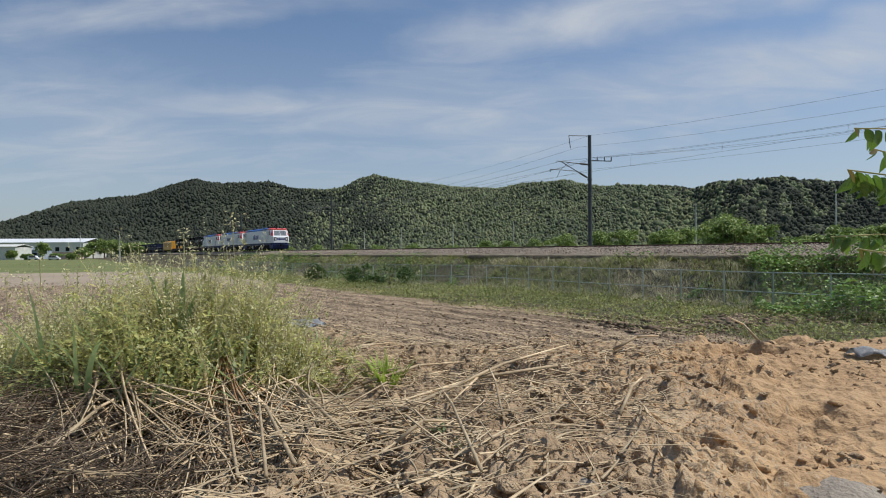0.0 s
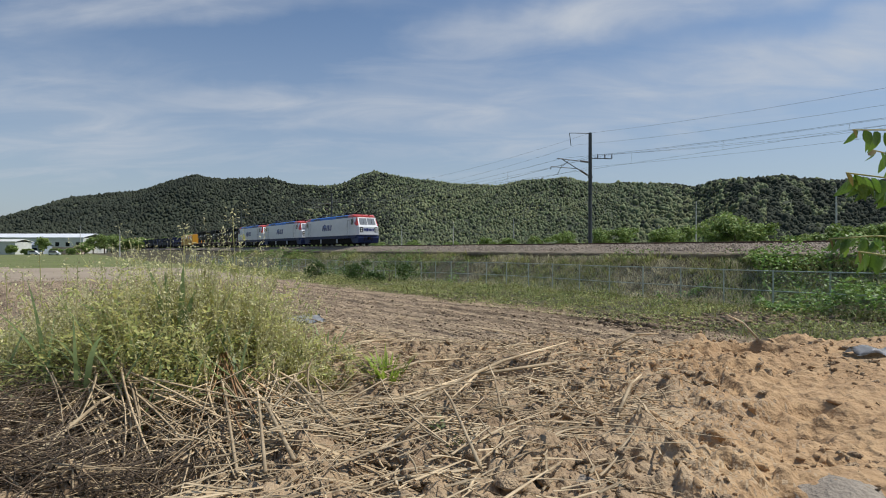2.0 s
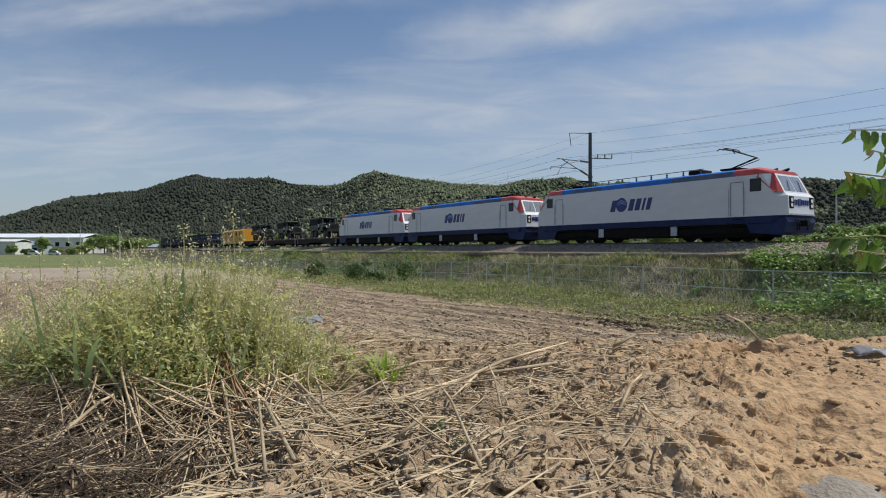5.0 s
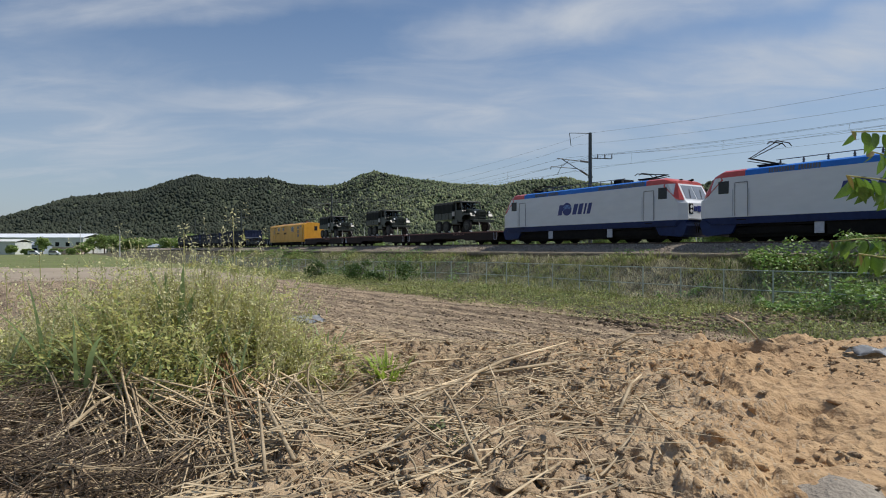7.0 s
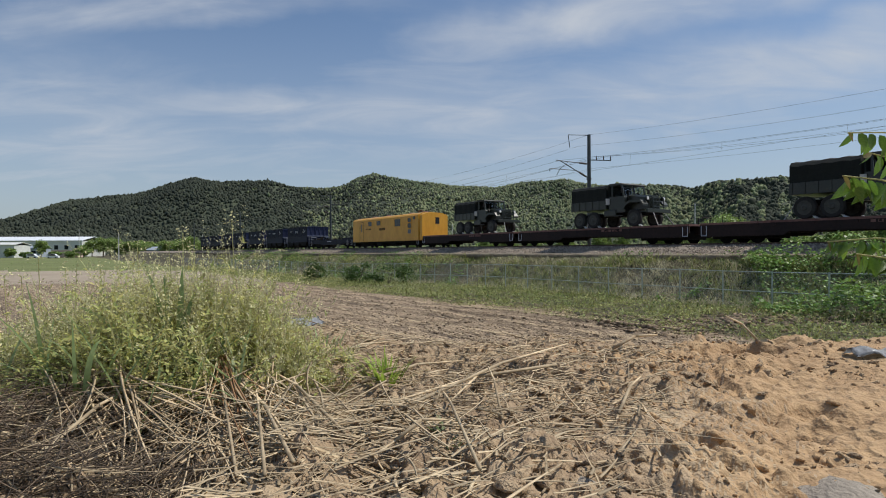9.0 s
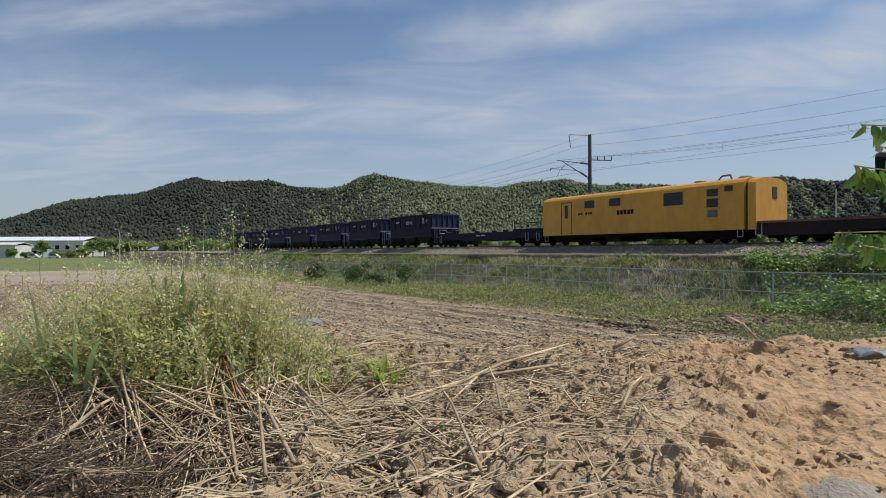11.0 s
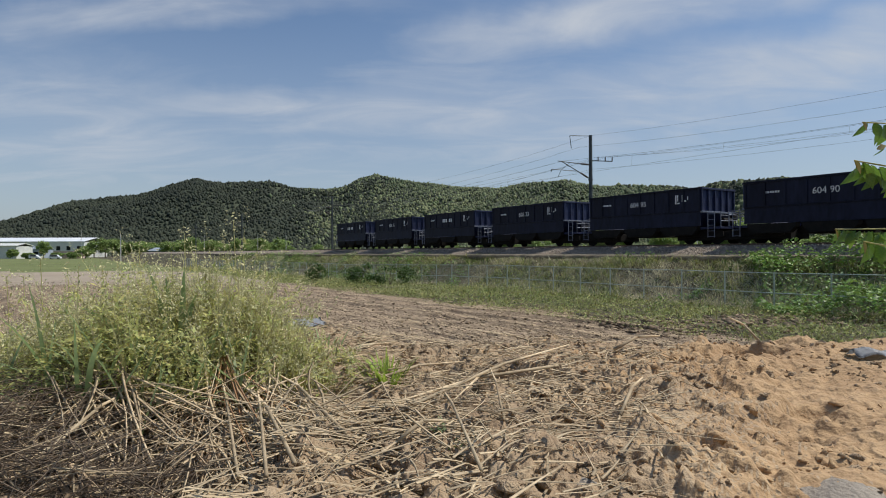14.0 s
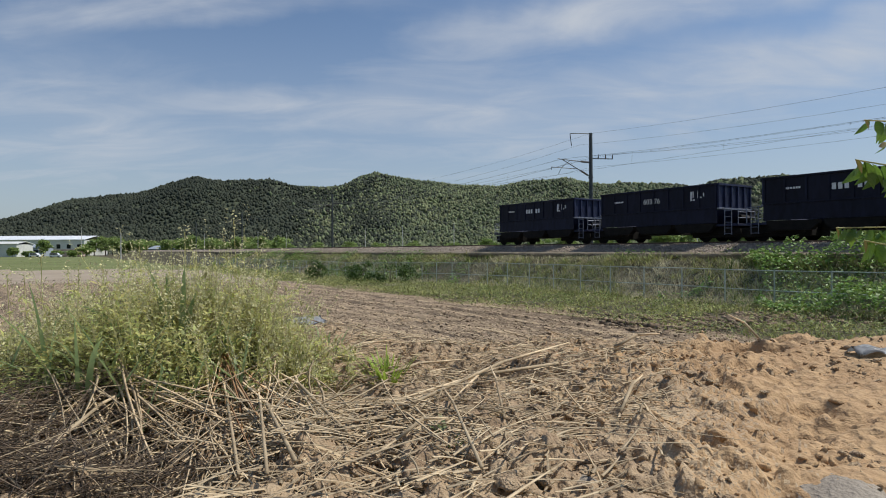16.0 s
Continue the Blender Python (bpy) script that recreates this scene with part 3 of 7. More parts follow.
def make_hills():
    a, d = np.linspace(-58, 58, 520), np.linspace(.58, 1.4, 64)
    D, A = np.meshgrid(d, a, indexing="ij")
    r = D * hill_far(A)
    v = np.stack([r * np.sin(np.radians(A)), r * np.cos(np.radians(A)), hill_z(A, D)], -1).reshape(-1, 3)
    v[:, 2] += 2.2 * fbm(v[:, 0] / 9, v[:, 1] / 9, 2)
    idx = np.arange(v.shape[0]).reshape(D.shape)
    f = np.stack([idx[:-1, :-1], idx[1:, :-1], idx[1:, 1:], idx[:-1, 1:]], -1).reshape(-1, 4)
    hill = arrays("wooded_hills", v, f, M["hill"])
    tagged(hill, "long low wooded hills behind the railway", "hill", kind="structure")
    rng = np.random.default_rng(11)
    woods = ([], [])
    for n, sub, low, wide in ((3000, 2, .3, .95), (50000, 1, .0, .62)):
        aa = rng.uniform(-42, 42, n) if sub == 1 else rng.uniform(16, 42, n)
        dd = 1.03 - .42 * rng.random(n) ** 1.1
        far = hill_far(aa)
        r = dd * far
        dark = (aa + 9 * fbm(aa * .16, dd * 9, 3) + rng.normal(0, 3.2, n) < -9.5) | (aa + 8 * fbm(aa * .2 + 7, dd * 9, 3) + rng.normal(0, 2.2, n) > 22.5) & (fbm(aa * 1.3, dd * 22, 3) > -.16) | (rng.random(n) < .12)
        xyz = np.stack([r * np.sin(np.radians(aa)), r * np.cos(np.radians(aa)), hill_z(aa, dd) + low], 1)
        for k in range(6):
            bm = B()
            bmesh.ops.create_icosphere(bm, subdivisions=sub, radius=1)
            off = Vector((k * 7.1, 3, k))
            for q in bm.verts:
                q.co *= 1 + .6 * noise.noise(q.co * 1.9 + off) + .35 * noise.noise(q.co * 4.5 + off)
                q.co.z = q.co.z * 1.05 + .35
            bv = np.array([q.co[:] for q in bm.verts]); bm.verts.index_update()
            bf = np.array([[q.index for q in t.verts] for t in bm.faces]); bm.free()
            pick = slice(k, None, 6)
            m = len(xyz[pick])
            w = rng.uniform(1.5, 2.7, m) * wide * far[pick] / 760 * np.where(rng.random(m) < .1, 1.35, 1)
            sc = np.stack([w, w, w * rng.uniform(.9, 1.5, m)], 1)
            z = np.zeros(m)
            P = poses(xyz[pick], rng.uniform(0, 6.28, m), z, z, sc)
            for kind in (0, 1):
                woods[kind].append(swarm(bv, bf, P[dark[pick] == bool(kind)]))
    for kind, (name, mat, lab) in enumerate((("broadleaf_woods", "forest", "fresh green broadleaf woods covering the middle hills"), ("pine_woods", "pine", "darker pine woods on the hillsides"))):
        v, f = join(woods[kind])
        ob = arrays(name, v, f, M[mat])
        ob.data.polygons.foreach_set("use_smooth", [True] * len(f))
        tagged(ob, lab, "woods", kind="stuff")


make_hills()


# ---- railway: ballast, sleepers, rails ----
def make_line():
    S0, S1 = -330.0, 60.0
    prof = [(-3.6, -.62), (-3.3, -.52), (-2.0, -.20), (-1.6, -.155), (1.6, -.155), (2.0, -.2), (3.6, -.75)]
    ss = np.concatenate([np.arange(S0, -110, 2.0), np.arange(-110, S1, .25)])
    rng = np.random.default_rng(3)
    V, n = [], len(prof) * 4 - 3
    t = np.linspace(0, len(prof) - 1, n)
    pp = np.interp(t, range(len(prof)), [a for a, _ in prof]); zz = np.interp(t, range(len(prof)), [b for _, b in prof])
    Sg, Pg = np.meshgrid(ss, pp, indexing="ij")
    Zg = zz[None] + .06 * fbm(Sg * 1.3, Pg * 1.3 + 40, 3) * (np.abs(Pg) > 1.65)
    edge = np.abs(Pg) > 3
    Pg = Pg + edge * .35 * fbm(Sg * .5, Pg * 0 + 3, 3)
    v = np.stack([Sg, Pg, Zg], -1).reshape(-1, 3)
    idx = np.arange(len(v)).reshape(Sg.shape)
    f = np.stack([idx[:-1, :-1], idx[:-1, 1:], idx[1:, 1:], idx[1:, :-1]], -1).reshape(-1, 4)
    bed = arrays("ballast_bed", v, f[:, ::-1], M["ballast"])
    bed.matrix_basis = track(0)
    tagged(bed, "crushed grey-brown stone ballast under the track", "ballast", kind="structure")
    # worn path along the foot of the ballast, ending in a small earth step
    ss2 = np.arange(-150, S1, .3)
    rim = -4.75 + .9 * fbm(ss2 * .3, ss2 * 0 + 2.2, 3)
    rows = [(-3.3 + 0 * ss2, -.56 + 0 * ss2), (-4.2 + 0 * ss2, -.62 + .04 * fbm(ss2, ss2 * 0, 2)), (rim, -.64 + .06 * fbm(ss2 * 1.7, ss2 * 0 + 4, 3)), (rim - .04, -.80 + .05 * fbm(ss2 * 2, ss2 * 0 + 8, 2)), (rim + .10, -1.0 + 0 * ss2), (rim + .3, -1.6 + 0 * ss2)]
    v = np.stack([np.stack([ss2, a, c], -1) for a, c in rows], 1).reshape(-1, 3)
    idx = np.arange(len(v)).reshape(len(ss2), len(rows))
    f = np.stack([idx[:-1, :-1], idx[1:, :-1], idx[1:, 1:], idx[:-1, 1:]], -1).reshape(-1, 4)
    cess = arrays("track_path", v, f[:, ::-1], M["path"])
    cess.matrix_basis = track(0)
    tagged(cess, "worn earth path beside the ballast", "path", kind="structure")
    # loose stones on its near shoulder
    oct_v = np.array([[1, 0, 0], [-.8, .2, 0], [.1, 1, .1], [0, -1, -.1], [.1, .1, .8], [0, 0, -.8]])
    oct_f = np.array([[0, 2, 4], [2, 1, 4], [1, 3, 4], [3, 0, 4], [2, 0, 5], [1, 2, 5], [3, 1, 5], [0, 3, 5]])
    m = 16000
    s = -10 - 110 * rng.random(m) ** 1.5
    p = rng.uniform(-3.75, -.9, m)
    z = np.interp(p, [a for a, _ in prof], [b for _, b in prof]) + rng.uniform(-.01, .035, m)
    k = rng.uniform(.03, .075, m)
    vv, ff = swarm(oct_v, oct_f, poses(np.stack([s, p, z], 1), rng.uniform(0, 6.3, m), rng.uniform(0, 6.3, m), rng.uniform(0, 6.3, m), np.stack([k, k, k * .75], 1)))
    st = arrays("ballast_stones", vv, ff, M["stone"])
    st.matrix_basis = track(0)
    tagged(st, "loose angular ballast stones beside the sleepers", "stones", kind="stuff")
    # rails, in their true section
    sec = [(-.075, -.16), (.075, -.16), (.075, -.145), (.012, -.12), (.012, -.045), (.036, -.035), (.036, 0), (-.036, 0), (-.036, -.035), (-.012, -.045), (-.012, -.12), (-.075, -.145)]
    line = empty("railway_track", "single railway track on concrete sleepers", "track", m=track(0), kind="structure")
    for side in (-.7535, .7535):
        bm = B()
        loft(bm, [[(S0, y + side, z) for y, z in sec], [(S1, y + side, z) for y, z in sec]])
        part("rail", bm, M["rail"], line, "rusty rail with a bright worn head")
    bm = B(); box(bm, -.13, .13, -1.25, 1.25, -.36, -.165, .015)
    first = part("sleeper", bm, M["sleeper"], line)
    first.matrix_basis = pose(10, 0, 0)
    for i in range(1, 210):
        share("sleeper", first, line, pose(10 - .62 * i, 0, 0))


make_line()


# ---- overhead line ----
def catenary_mast(s, tall, name="catenary_mast"):
    e = empty(name, "dark steel overhead-line mast with bracket arms beside the track", "mast", "overhead-line masts", track(s, 3.0))
    bm = B(); rod(bm, (0, 0, -.9), (0, 0, tall), .16, 10, .13)
    part("mast", bm, M["pole"], e)
    bm = B(); box(bm, -.3, .3, -.3, .3, -.9, -.35, .03)
    part("footing", bm, M["conc"], e)
    for z in (tall * .45, tall * .6):
        bm = B(); rod(bm, (0, 0, z - .05), (0, 0, z + .05), .19, 10)
        part("band", bm, M["pole"], e)
    # arm over the track
    bm = B(); pipe(bm, [(0, 0, 6.27), (-.35, -3.1, 6.38)], .035); part("top_tube", bm, M["pole"], e)
    bm = B(); pipe(bm, [(0, 0, 5.17), (-.3, -2.7, 6.36)], .035); part("strut", bm, M["pole"], e)
    bm = B(); pipe(bm, [(-.18, -1.3, 5.72), (-.35, -3.7, 5.72), (-.35, -3.75, 5.5)], .028); part("registration_arm", bm, M["pole"], e)
    bm = B(); pipe(bm, [(-.3, -1.9, 6.34), (-.38, -2.7, 5.74), (-.4, -3.0, 5.22)], .02); part("steady_arm", bm, M["pole"], e)
    for a, b in (((0, -.25, 6.28), (-.08, -.95, 6.3)), ((-.04, -.3, 5.3), (-.1, -.95, 5.59))):
        bm = B(); rod(bm, a, b, .075, 8); part("insulator", bm, M["insul"], e, "dark ribbed insulator")
    # bracket for the feeders, turned away from the track
    bm = B(); pipe(bm, [(0, 0, 6.6), (.85, 1.45, 6.56)], .04)
    part("feeder_bracket", bm, M["pole"], e)
    for k in (.35, .68, 1.0):
        bm = B(); rod(bm, (.85 * k, 1.45 * k, 6.56), (.85 * k, 1.45 * k, 6.9), .05, 8, .035); part("insulator", bm, M["insul"], e, "dark ribbed insulator")
    # top hook
    bm = B(); pipe(bm, [(0, 0, tall - .05), (-.8, -1.4, tall - .03), (-.84, -1.2, tall - .98)], .03)
    part("earth_wire_hook", bm, M["pole"], e)
    return e


MASTS = [(-52.9, 8.55), (-104.8, 7.95), (-156.7, 8.1), (-208.6, 8.1), (-1.0, 8.55)]
for _s, _h in MASTS:
    catenary_mast(_s, _h)


def make_wires():
    lines = [("contact_wire", -3.0, 5.2, 0.0), ("messenger_wire", -2.9, 6.35, .82), ("feeder_wire", 1.45, 6.9, .62), ("feeder_wire", .98, 6.9, 1.05), ("feeder_wire", .5, 6.9, 1.3),
             ("protection_wire", .2, 5.95, .75), ("earth_wire", -1.2, 7.5, 1.08), ("ground_wire", 0.0, 8.5, 1.0)]
    ms = sorted(MASTS)
    for name, p, z, sag in lines:
        bm = B()
        pts = []
        for (a, ha), (b, hb) in zip(ms[:-1], ms[1:]):
            for i in range(12):
                t = i / 12
                dz = .6 * ((hb - 8.5) * t + (ha - 8.5) * (1 - t)) if name in ("earth_wire", "ground_wire") else 0
                pts.append((a + (b - a) * t, p, z + dz - 4 * sag * t * (1 - t)))
        pts.append((ms[-1][0], p, z))
        pipe(bm, pts, .007 if name != "messenger_wire" else .009, 4)
        o = part(name, bm, M["wire"])
        o.matrix_basis = track(0, 3.0)
        tagged(o, "thin dark overhead wire slung between the masts", "wire", "overhead wires")
    bm = B()
    for (a, _), (b, _) in zip(ms[:-1], ms[1:]):
        for i in range(1, 8):
            t = i / 8
            s = a + (b - a) * t
            rod(bm, (s, -3.0, 5.2), (s, -2.9, 6.35 - 4 * .82 * t * (1 - t)), .005, 4)
    o = part("dropper_wires", bm, M["wire"])
    o.matrix_basis = track(0, 3.0)
    tagged(o, "fine dropper wires hanging under the messenger wire", "wire", kind="stuff")


make_wires()


# ---- the fence at the foot of the embankment ----
def fence_p(s):
    return -9.1 - 1.3 * float(sm(-70, -130, np.array(s)))


def make_fence():
    L, H = 2.0, 1.5
    e = empty("railway_fence", "weathered grey-green wire mesh fence with tube posts and rails", "fence")
    bm = B(); rod(bm, (0, 0, -.3), (0, 0, H + .04), .028, 8); post = part("post", bm, M["fence"], e)
    bm = B(); rod(bm, (0, 0, 0), (1, 0, 0), .018, 6); tube = part("rail", bm, M["fence"], e)
    bm = B()
    w = .0021
    for i in range(-25, 35):
        for sgn in (1, -1):
            x0 = i * .06
            a, b = (x0, x0 + H) if sgn > 0 else (x0 + H, x0)
            t0, t1 = 0.0, 1.0
            lo, hi = min(a, b), max(a, b)
            if hi <= 0 or lo >= L:
                continue
            pts = []
            for t in (0.0, 1.0):
                pts.append([a + (b - a) * t, H * t])
            for q, o in ((pts[0], pts[1]), (pts[1], pts[0])):
                for lim in (0.0, L):
                    if (lim == 0 and q[0] < 0) or (lim == L and q[0] > L):
                        k = (lim - q[0]) / (o[0] - q[0])
                        q[1] += (o[1] - q[1]) * k; q[0] = lim
            (xa, za), (xb, zb) = pts
            y = .004 * sgn
            vs = [bm.verts.new(c) for c in ((xa - w, y, za), (xa + w, y, za), (xb + w, y, zb), (xb - w, y, zb))]
            bm.faces.new(vs)
    panel = part("mesh_panel", bm, M["mesh"], e)
    s, first, prev = 4.0, True, None
    while s > -150:
        p = fence_p(s)
        m = track(s, p)
        x, y = m.translation.x, m.translation.y
        z = zed(x, y) + (-.06 if s > -60 else 0)
        pt = Vector((x, y, z))
        if first:
            post.matrix_basis = Matrix.Translation(pt)
        else:
            share("post", post, e, Matrix.Translation(pt))
        if prev is not None:
            d = pt - prev
            ln = d.length
            yaw, up = math.atan2(d.y, d.x), math.asin(d.z / ln)
            base = Matrix.Translation(prev) @ Matrix.Rotation(yaw, 4, "Z") @ Matrix.Rotation(-up, 4, "Y") @ Matrix.Diagonal((ln / 2, 1, 1, 1))
            up2 = Matrix.Translation(prev) @ Matrix.Rotation(yaw, 4, "Z") @ Matrix.Rotation(-up, 4, "Y")
            if s > 1.9:
                panel.matrix_basis = base
                tube.matrix_basis = up2 @ Matrix.Translation((0, 0, H)) @ Matrix.Diagonal((ln, 1, 1, 1))
            else:
                share("mesh_panel", panel, e, base)
                share("rail", tube, e, up2 @ Matrix.Translation((0, 0, H)) @ Matrix.Diagonal((ln, 1, 1, 1)))
            share("rail", tube, e, up2 @ Matrix.Translation((0, 0, .75)) @ Matrix.Diagonal((ln, 1, 1, 1)))
        prev, first = pt, False
        s -= L
    return e


make_fence()


# ---- rolling stock: every vehicle stands at the middle of its length, x forwards, z up from the rails ----
def bogie(e, x, axles=2, base=2.2, r=.46, half=1.05):
    bm = B()
    n = axles
    xs = [x + base * (i - (n - 1) / 2) for i in range(n)]
    for y in (-half, half):
        prism(bm, [(xs[0] - .55, .42), (xs[0] - .5, .72), (x - .6, .78), (x - .35, .9), (x + .35, .9), (x + .6, .78), (xs[-1] + .5, .72), (xs[-1] + .55, .42),
                   (xs[-1] + .2, .36), (x + .45, .42), (x - .45, .42), (xs[0] - .2, .36)], y - .06, y + .06)
    box(bm, x - .25, x + .25, -half, half, .45, .75)
    # added block: solid dark fill for the deep shade round the brake rigging
    box(bm, xs[0] - .8, xs[-1] + .8, -half + .1, half - .1, .22, .7, .03)
    f = part("bogie_frame", bm, M["under"], e)
    for wx in xs:
        bm = B()
        for y in (-.7535, .7535):
            loft(bm, [[(rr * math.cos(w), y + yy, rr * math.sin(w)) for w in [2 * math.pi * i / 20 for i in range(20)]]
                      for yy, rr in ((-.065 * np.sign(y) * -1, r + .028), (-.03 * np.sign(y) * -1, r + .028), (-.025 * np.sign(y) * -1, r), (.065 * np.sign(y), r - .01))])
            box(bm, -.03, .03, y - .08, y + .08, -r * .8, r * .8)
        rod(bm, (0, -half, 0), (0, half, 0), .08, 8)
        w = part("wheelset", bm, M["under"], e)
        w.matrix_basis = pose(wx, 0, r)
        SPIN.append((w, wx, r))


SPIN = []


def pantograph(e, x, up, face):
    """up: the head's height over the roof; face: the way the knee points."""
    z0 = 3.95
    bm = B(); box(bm, x - .55, x + .55, -.55, .55, z0, z0 + .08, .02)
    for a in (-.45, .45):
        for b in (-.45, .45):
            rod(bm, (x + a, b, z0 - .22), (x + a, b, z0), .045, 6)
    part("pantograph_base", bm, M["under"], e)
    knee = (x + face * 1.25, z0 + .12 + up * .42)
    head = (x - face * .35, z0 + .2 + up)
    bm = B()
    rod(bm, (x - face * .3, 0, z0 + .08), (knee[0], 0, knee[1]), .045, 6)
    rod(bm, (x - face * .1, 0, z0 + .05), (knee[0] + face * .15, 0, knee[1] - .12), .02, 5)
    part("lower_arm", bm, M["under"], e)
    bm = B()
    for y in (-.3, .3):
        rod(bm, (knee[0], y * .3, knee[1]), (head[0], y, head[1]), .025, 5)
    rod(bm, (knee[0], -.15, knee[1]), (knee[0], .15, knee[1]), .03, 5)
    part("upper_arm", bm, M["under"], e)
    bm = B()
    for d in (-.16, .16):
        pipe(bm, [(head[0] + d, -.85, head[1] - .14), (head[0] + d, -.6, head[1]), (head[0] + d, .6, head[1]), (head[0] + d, .85, head[1] - .14)], .028)
    part("collector_head", bm, M["under"], e)


def mark(e, x0, x1, y, z0, z1):
    """The operator's mark as plain slanted bars and a globe, on a side at y."""
    w, h = x1 - x0, z1 - z0
    sg = -1 if y < 0 else 1
    def slab(a, b, lo, hi, m, name):
        bm = B(); sl = .3 * h
        prism(bm, [(x0 + a * w, z0 + lo * h), (x0 + b * w, z0 + lo * h), (x0 + b * w + sl * hi, z0 + hi * h), (x0 + a * w + sl * hi, z0 + hi * h)], y, y + sg * .006)
        part(name, bm, m, e)
    for a, q in ((0, .13), (.46, .58), (.62, .74), (.79, .845), (.89, .99)):
        slab(a, q, 0, .8, M["logo"], "mark_bar")
    bm = B(); c = (x0 + .30 * w, z0 + .45 * h); r = .5 * h
    prism(bm, [(c[0] + r * math.cos(t), c[1] + r * math.sin(t)) for t in [2 * math.pi * i / 24 for i in range(24)]], y, y + sg * .006)
    part("mark_globe", bm, M["logo"], e)
    bm = B()
    for k in (.35, .55, .75):
        prism(bm, [(c[0] - r * .9, c[1] + r * (k - .55)), (c[0], c[1] + r * (k - .18)), (c[0] + r * .85, c[1] + r * (k - .42)), (c[0] + r * .8, c[1] + r * (k - .34)), (c[0], c[1] + r * (k - .06)), (c[0] - r * .85, c[1] + r * (k - .5))], y + sg * .006, y + sg * .01)
    part("mark_arcs", bm, M["logoblue"], e)


def locomotive(L, front_pan, rear_pan):
    e = empty("locomotive", "white electric locomotive with blue roof, red cab ends and navy skirt", "locomotive", "locomotives")
    h = L / 2

    def ring(z, back, w, wf, ch):
        """The body's outline at height z: how far the ends lie back, half width, half width of the end, length of the corner."""
        x = h - back
        return [(x, -wf, z), (x, wf, z), (x - ch, w, z), (-x + ch, w, z), (-x, wf, z), (-x, -wf, z), (-x + ch, -w, z), (x - ch, -w, z)]
    bm = B(); loft(bm, [ring(.92, .25, 1.44, 1.15, .55), ring(1.28, .02, 1.49, 1.2, .5)]); part("skirt", bm, M["navy"], e, "navy blue skirt")
    for sgn in (1, -1):
        bm = B()
        a = [(sgn * (h - .1), 1.2), (sgn * (h - .02), .95), (sgn * (h - .2), .42), (sgn * (h - .45), .3), (sgn * (h - 1.9), .42), (sgn * (h - 2.2), .95)]
        prism(bm, [(x, z) for x, z in a], -1.34, 1.34)
        part("snow_plough", bm, M["navy"], e, "navy buffer beam and plough")
        bm = B()
        box(bm, min(sgn * (h - .1), sgn * (h + .35)), max(sgn * (h - .1), sgn * (h + .35)), -.16, .16, .74, 1.04, .03)
        for y in (-.42, .42, -.62):
            pipe(bm, [(sgn * (h - .02), y, 1.1), (sgn * (h + .13), y, .85), (sgn * (h + .05), y * .9, .55)], .03)
        part("coupler", bm, M["under"], e, "dark knuckle coupler with hoses")
    bm = B(); loft(bm, [ring(1.28, .0, 1.5, 1.22, .45), ring(2.25, .04, 1.5, 1.24, .42), ring(2.42, .24, 1.5, 1.22, .42), ring(3.42, .76, 1.47, 1.14, .42)])
    part("body", bm, M["white"], e, "greyish white body side")
    # roof: blue in the middle, red over the cabs
    def sect(x, w0=1.475, w1=1.44, w2=1.18, z1=3.70, z2=3.80):
        return [(x, -w0, 3.42), (x, w0, 3.42), (x, w1, z1), (x, w2, z2), (x, -w2, z2), (x, -w1, z1)]
    bm = B(); loft(bm, [sect(-h + 2.75), sect(h - 2.75)]); part("roof", bm, M["blue"], e, "bright blue roof band")
    for sgn in (1, -1):
        bm = B()
        loft(bm, [sect(sgn * (h - 2.75)), sect(sgn * (h - 1.5)), sect(sgn * (h - .80), 1.2, 1.1, .85, 3.54, 3.6)])
        part("cab_roof", bm, M["red"], e, "red cab roof")
        # red corner posts
        for y in (-1, 1):
            bm = B()
            q = [(sgn * (h - 1.42), y * 1.485, 3.42), (sgn * (h - .77), y * 1.165, 3.425), (sgn * (h - .24), y * 1.235, 2.44), (sgn * (h - .45), y * 1.445, 2.44), (sgn * (h - .62), y * 1.515, 2.5), (sgn * (h - 1.5), y * 1.495, 3.3)]
            vs = [bm.verts.new(Vector(c) + Vector((sgn * .012, y * .012, 0))) for c in q]
            bm.faces.new(vs)
            r = bmesh.ops.extrude_face_region(bm, geom=bm.faces[:])
            bmesh.ops.translate(bm, vec=(-sgn * .05, -y * .05, 0), verts=[g for g in r["geom"] if isinstance(g, bmesh.types.BMVert)])
            bmesh.ops.recalc_face_normals(bm, faces=bm.faces)
            part("corner_post", bm, M["red"], e, "red corner post")
            # side window and door
            xw = sgn * (h - 1.55)
            bm = B(); box(bm, xw - .3, xw + .3, y * 1.46, y * 1.515, 2.55, 3.22, .02) if y > 0 else box(bm, xw - .3, xw + .3, y * 1.515, y * 1.46, 2.55, 3.22, .02)
            part("side_window", bm, M["glass"], e, "dark cab side window")
            xd = sgn * (h - 2.55)
            bm = B()
            for a in (-.36, .34):
                lo, hi = sorted((y * 1.498, y * 1.512))
                box(bm, xd + a, xd + a + .025, lo, hi, 1.32, 3.1)
            lo, hi = sorted((y * 1.498, y * 1.512))
            box(bm, xd - .36, xd + .36, lo, hi, 3.08, 3.11)
            part("cab_door", bm, M["grille"], e, "cab door outline")
            bm = B()
            for a in (-.45, .45):
                rod(bm, (xd + a, y * 1.55, 1.35), (xd + a, y * 1.55, 2.75), .018, 5)
            part("handrail", bm, M["steel"], e)
            bm = B(); lo, hi = sorted((y * 1.40, y * 1.52))
            for z in (.5, .8, 1.12):
                box(bm, xd - .24, xd + .24, lo, hi, z, z + .04)
            part("step", bm, M["under"], e)
